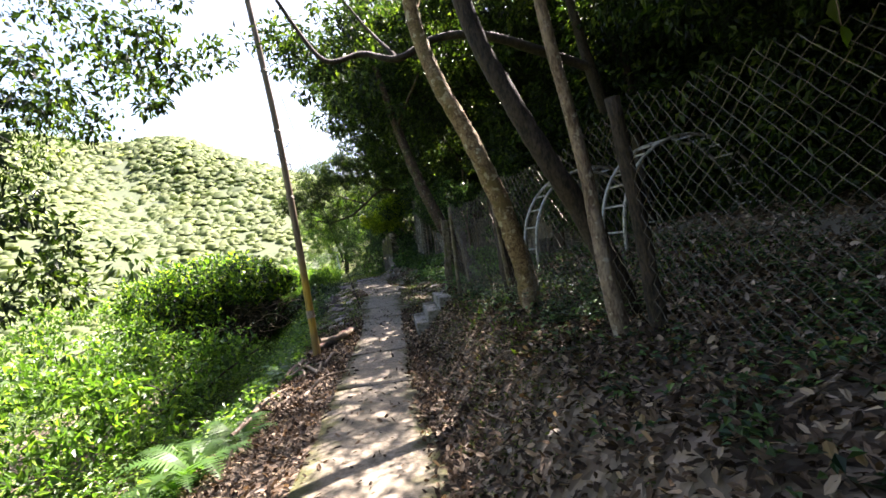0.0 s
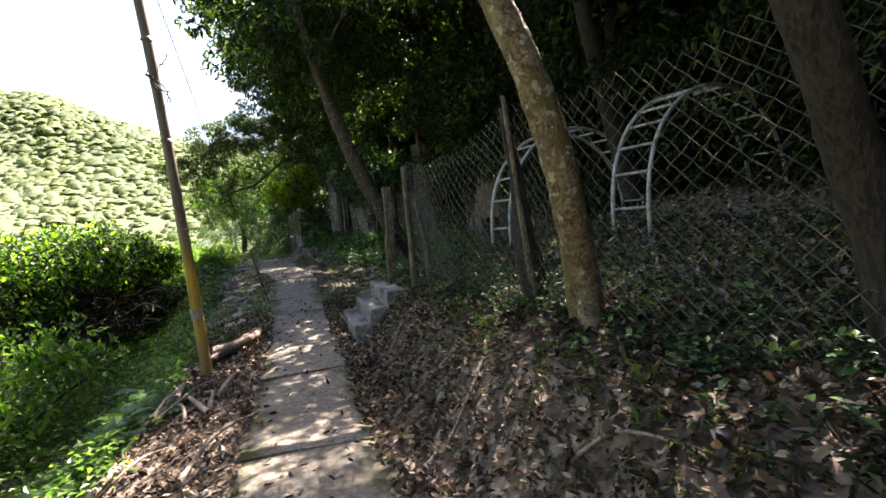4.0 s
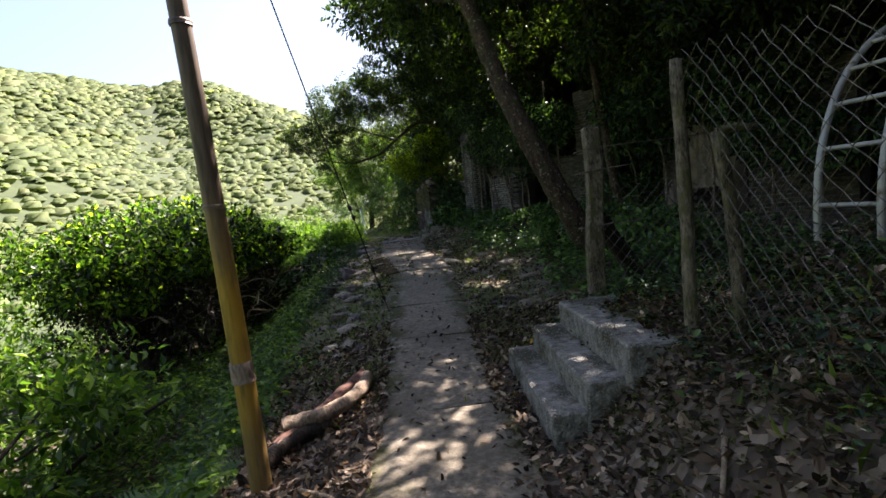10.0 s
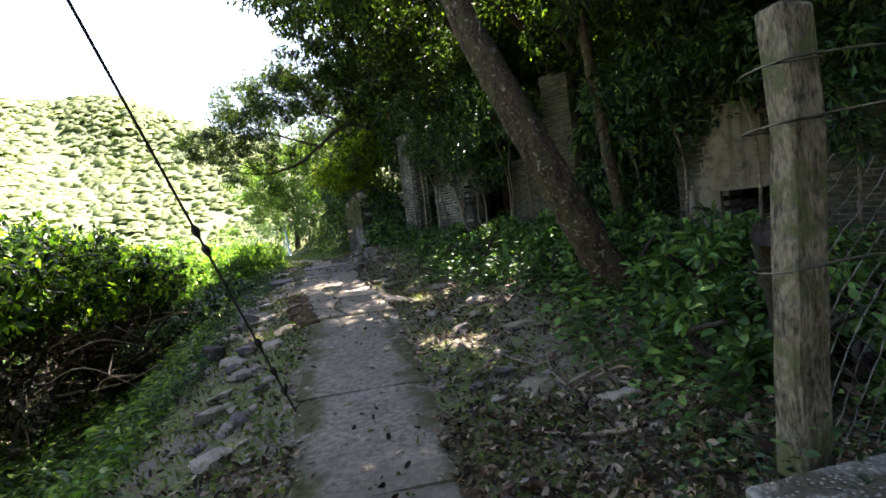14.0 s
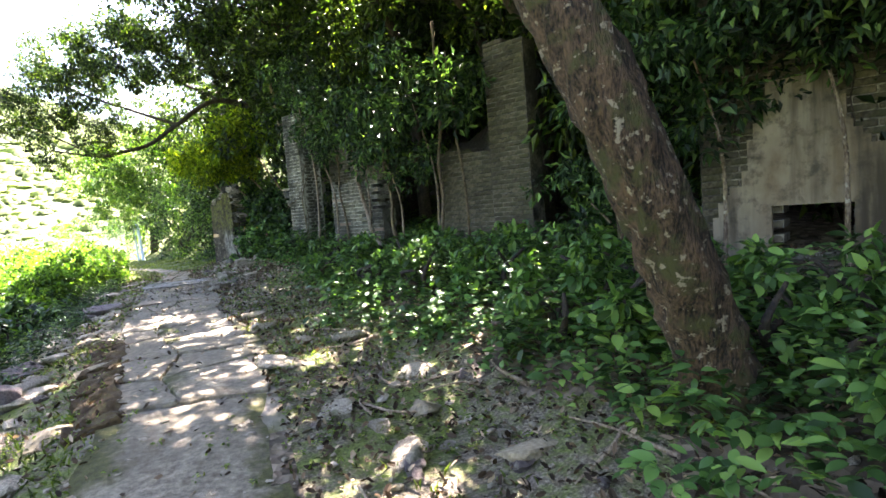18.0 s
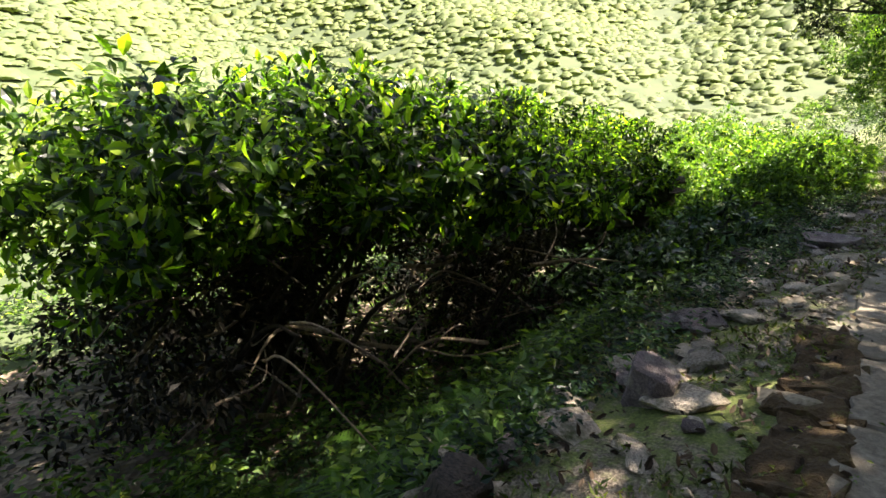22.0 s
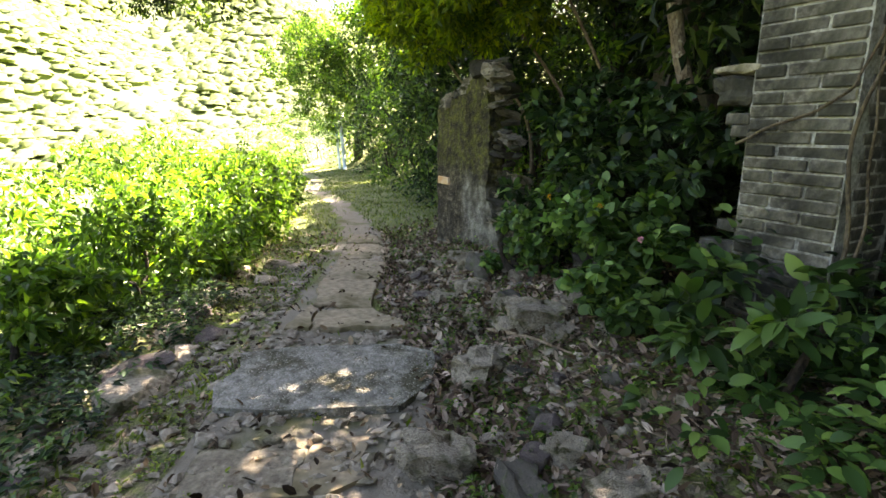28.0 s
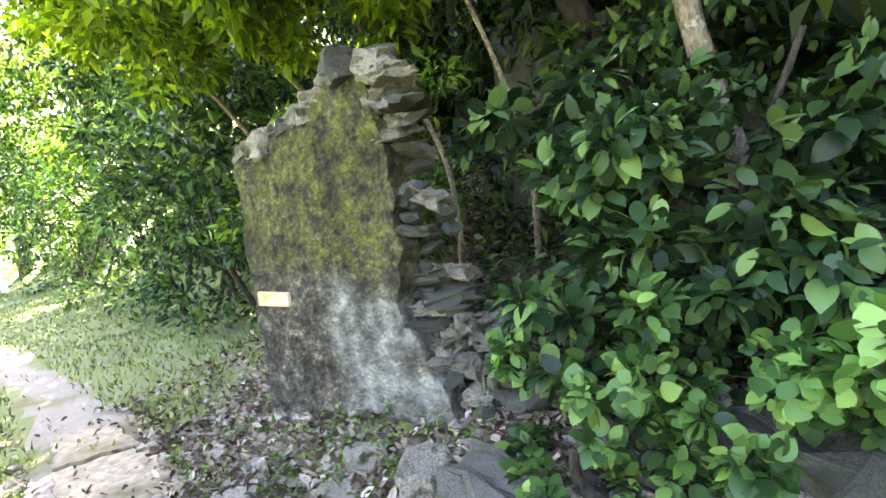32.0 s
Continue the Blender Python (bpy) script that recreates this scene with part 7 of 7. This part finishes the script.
# ---- lower ruin by the terrace ----
ruin = empty("ruin_wall", -5.6, 22.35, -1.25)
tagged(ruin, "low dark rubble-stone wall half hidden by leaves", "wall")
part("core", bm_mesh("core", box_bm(0.45, 4.0, 1.75, 0.03, 0.06, 2, 6), M_DARKSTONE), ruin, m=pose(-0.14, 0.0, 0.87, 0, 0, -14.5))
g = np.random.default_rng(90)
for i in range(150):
    t, z = (i % 15) / 15 + g.uniform(0, 0.05), (i // 15) / 10
    x, y = -6.1 + 1.0 * t, 20.4 + 3.9 * t
    s = g.uniform(0.24, 0.4)
    m = Matrix.LocRotScale((x + 5.6 + 0.1 + g.uniform(-0.04, 0.05), y - 22.35, z * 1.7 + 0.1), Euler((g.uniform(-0.2, 0.2), g.uniform(-0.2, 0.2), g.uniform(0, 6))), (s * 1.2, s * 1.3, s * 0.75))
    part("stone", DARKROCKS[i % 3], ruin, m=m)
for x, y, s in ((-5.75, 20.5, 0.5), (-5.4, 20.75, 0.42), (-6.0, 20.25, 0.4)):
    stone(ROCKS[4], x, y, s * 1.3, s, s, x, "pale boulder from the fallen terrace wall", "fallen wall stones")

# ---- bushes by the house ----
bush("doorway_bush", "large-leaved bush filling the gap in the ruined wall", [(*on_front(-1.2, -0.5).translation[:2], 1.6, 0.6, 0.7, 0.5), (*on_front(-1.75, -0.5).translation[:2], 1.85, 0.5, 0.6, 0.4), (*on_front(-0.6, -0.45).translation[:2], 1.65, 0.5, 0.5, 0.45), (*on_front(-1.0, -2.0).translation[:2], 2.6, 0.9, 0.7, 0.6), (*on_front(-1.5, -0.15).translation[:2], 1.15, 0.55, 0.4, 0.35), (*on_front(-0.9, -0.45).translation[:2], 1.35, 0.6, 0.5, 0.4)],
     stems_for(*on_front(-1.2, -0.6).translation[:2], 0.7, 0.6, 1.5, 8, 8), 10500, 0.09, M_HERB, 2, wide=0.55)
bush("small_leaf_bush", "bright small-leaved weeds at the foot of the broken wall", [(*on_front(-1.55, 0.2).translation[:2], 0.95, 0.35, 0.35, 0.28), (*on_front(-1.15, 0.15).translation[:2], 1.05, 0.35, 0.35, 0.35)], stems_for(*on_front(-1.35, 0.15).translation[:2], 0.6, 0.3, 0.4, 5, 19), 2200, 0.055, M_FRESH, 2, wide=0.75)
bush("pillar_plant", "glossy long-leaved plant at the pillar's foot", [(*on_front(0.35, 0.35).translation[:2], 0.95, 0.42, 0.42, 0.32), (*on_front(0.8, 0.4).translation[:2], 0.9, 0.45, 0.45, 0.35)], stems_for(*on_front(0.5, 0.35).translation[:2], 0.6, 0.3, 0.5, 5, 9), 800, 0.125, M_FRESH, 2)
bush("ivy_mound", "rounded mound of pale green heart-shaped leaves", [(*on_front(-0.5, 0.2).translation[:2], 1.15, 0.4, 0.36, 0.25), (*on_front(-0.3, 0.4).translation[:2], 0.95, 0.32, 0.3, 0.25)], stems_for(*on_front(-0.7, 0.1).translation[:2], 0.6, 0.3, 0.4, 4, 10), 2600, 0.066, M_FRESH, 2, wide=0.85)
for i, (x, y) in enumerate([(2.0, 14.3), (2.6, 14.5), (2.2, 15.5), (3.1, 14.5), (3.4, 15.8), (2.9, 16.4), (2.5, 13.4), (3.0, 13.0), (2.3, 12.2), (1.9, 11.4), (2.4, 17.4), (2.0, 18.6), (1.5, 19.6), (2.3, 13.9), (1.9, 16.4), (1.6, 17.6), (1.3, 18.6), (2.7, 12.6), (2.0, 10.9), (2.6, 11.4)]):
    bush("broadleaf_plant", "knee-high plant with glossy drooping broad leaves", [(x, y, gz1(x, y) + 0.27, 0.42, 0.42, 0.31)], stems_for(x, y, gz1(x, y), 0.3, 0.45, 4, 110 + i), 720, 0.08, M_FRESH, 2, "broad-leaved plants")
# bare twigs in the dark inside of the big bush
g = np.random.default_rng(55)
bb = [o for o in bpy.data.objects if o.name == "big_bush"][0]
for i in range(70):
    x, y, z = g.uniform(-5.2, -3.5), g.uniform(14.6, 19.2), g.uniform(-0.7, 0.6)
    a, L = g.uniform(0, 6.28), g.uniform(0.5, 1.3)
    pts = [(x, y, z), (x + 0.5 * L * math.cos(a), y + 0.5 * L * math.sin(a), z + g.uniform(-0.1, 0.3)), (x + L * math.cos(a + 0.3), y + L * math.sin(a + 0.3), z + g.uniform(-0.3, 0.5))]
    part("twig", tube_mesh("twig", smooth_line(pts, 5) - np.array(bb.location), np.linspace(0.012 + 0.014 * (i % 4 == 0), 0.004, 11), (M_DEADWOOD, M_BARK_GREY)[i % 2], 5, 0.2, i), bb)

# saplings hanging before the ruined walls
SPRAY = [crown_mesh("foliage", 900, 0.7, 0.7, 0.6, 22, 0.11, M_HERB, 0, hang=0.5, clump=0.3), crown_mesh("foliage", 800, 0.8, 0.6, 0.5, 18, 0.12, M_HERB, 0, hang=0.6, clump=0.3)]
for i, (k8, out, z, s, b8) in enumerate([(0.9, 0.3, 3.9, 0.8, (FX, FY)), (1.5, 0.4, 2.85, 0.5, (FX, FY)), (2.3, 0.3, 3.1, 1.0, (FX, FY)), (3.1, 0.4, 2.5, 0.9, (FX, FY)), (3.9, 0.5, 3.2, 1.1, (FX, FY)), (0.1, 0.5, 2.75, 0.9, H2), (0.9, 0.4, 2.8, 0.8, H2), (1.8, 0.5, 2.6, 1.0, H2), (2.4, 0.5, 1.9, 0.9, H2), (-0.6, 0.3, 2.5, 1.0, H2), (-0.9, 0.2, 1.4, 0.9, H2)]):
    bx, by, _ = on_front(k8 + 0.2, out * 0.6, 0, b8).translation
    tx, ty, _ = on_front(k8, out, 0, b8).translation
    g0 = gz1(bx, by)
    root = empty("wall_sapling", bx, by, g0)
    part("stem", tube_mesh("stem", smooth_line([(0, 0, -0.05), (0.04, 0.03, (z - g0) * 0.5), (tx - bx, ty - by, z - g0)], 6), np.linspace(0.022, 0.008, 13), M_BARK_GREY, 6, 0.2, i), root)
    for q in range(2):
        part("foliage", SPRAY[(i + q) % 2], root, m=Matrix.LocRotScale((tx - bx + 0.25 * q, ty - by - 0.3 * q, z - g0 - 0.25 * q), Euler((0, 0, i * 1.1 + q)), (s, s, s)))
    tagged(root, "thin sapling with drooping green leaves before the ruined wall", "sapling", "saplings before the ruin")

# brush pile round the pole's foot
g = np.random.default_rng(61)
for i in range(22):
    x, y = g.uniform(-1.85, -1.0), g.uniform(5.0, 8.3)
    a, L, r = radians(90 + g.uniform(-38, 38)), g.uniform(0.5, 1.3), g.uniform(0.012, 0.032)
    p2 = (x - math.cos(a) * L * 0.6, y + math.sin(a) * L)
    pm = ((x + p2[0]) / 2 + 0.05 * g.normal(), (y + p2[1]) / 2)
    log([on_ground(x, y, r + 0.1 * g.random()), on_ground(*pm, r + 0.12 * g.random()), on_ground(*p2, r)], r, r * 0.6, (M_DEADWOOD, M_BARK_GREY)[i % 2], "dead pale branch in the brush pile by the pole", "branch", "branch", "brush pile")

# plants on the terrace below the path
g = np.random.default_rng(63)
for i in range(40):
    x, y = g.uniform(-5.1, -2.8), g.uniform(18.4, 23.8)
    bush("terrace_plant", "dark green broad-leaved plant in the shade below the path", [(x, y, gz1(x, y) + 0.26, 0.45, 0.45, 0.3)], stems_for(x, y, gz1(x, y), 0.3, 0.4, 3, 310 + i), 420, 0.095, M_HERB, 2, "plants below the path")

# flowers on the mound and a hanging vine by the start
fm = on_front(-0.45, 0.5, 1.3).translation
for i, (dx, dy, dz, mt, lb) in enumerate(((0.0, 0.0, 0.08, M_YELLOW, "small yellow flower head among the leaves"), (0.16, -0.2, -0.06, M_PETAL, "small pink flower head among the leaves"), (-0.22, 0.25, 0.1, M_YELLOW, "small yellow flower head among the leaves"))):
    g = np.random.default_rng(400 + i)
    d = unit(g.normal(size=(26, 3)) + np.array([-0.4, -0.4, 0.6]))
    ob = new("flower", leaves("flower", d * 0.007, d, g.normal(size=(26, 3)), np.full(26, 0.013), mt, wide=0.8, lod=1))
    ob.location = (fm[0] + dx, fm[1] + dy, fm[2] + dz)
    tagged(ob, lb, "flower", "flowers on the mound")
hv = empty("hanging_vine", 1.8, 1.9, 3.2)
q = smooth_line([(0, 0, 0.3), (0.02, -0.02, -0.4), (-0.05, 0.0, -0.9), (-0.02, 0.02, -1.25)], 6)
part("stem", tube_mesh("stem", q, np.linspace(0.005, 0.002, len(q)), M_BARK_GREY, 5), hv)
g = np.random.default_rng(410)
sel = q[np.linspace(5, len(q) - 1, 11).astype(int)]
part("foliage", leaves("foliage", sel, g.normal(size=(11, 3)) * 0.6 + np.array([0, 0, -0.9]), g.normal(size=(11, 3)) + np.array([0, -1, 0.3]), 0.07 + 0.06 * g.random(11), M_LIME, wide=0.6, lod=1), hv)
tagged(hv, "hanging vine with bright yellow-green leaves", "vine")

log([(1.22, 10.34, 1.2), (1.5, 10.6, 0.85), (1.95, 10.95, gz1(1.95, 10.95) - 0.03)], 0.07, 0.09, M_BARK_DARK, "dark dead trunk leaning against the gate post", group="leaning trunk")
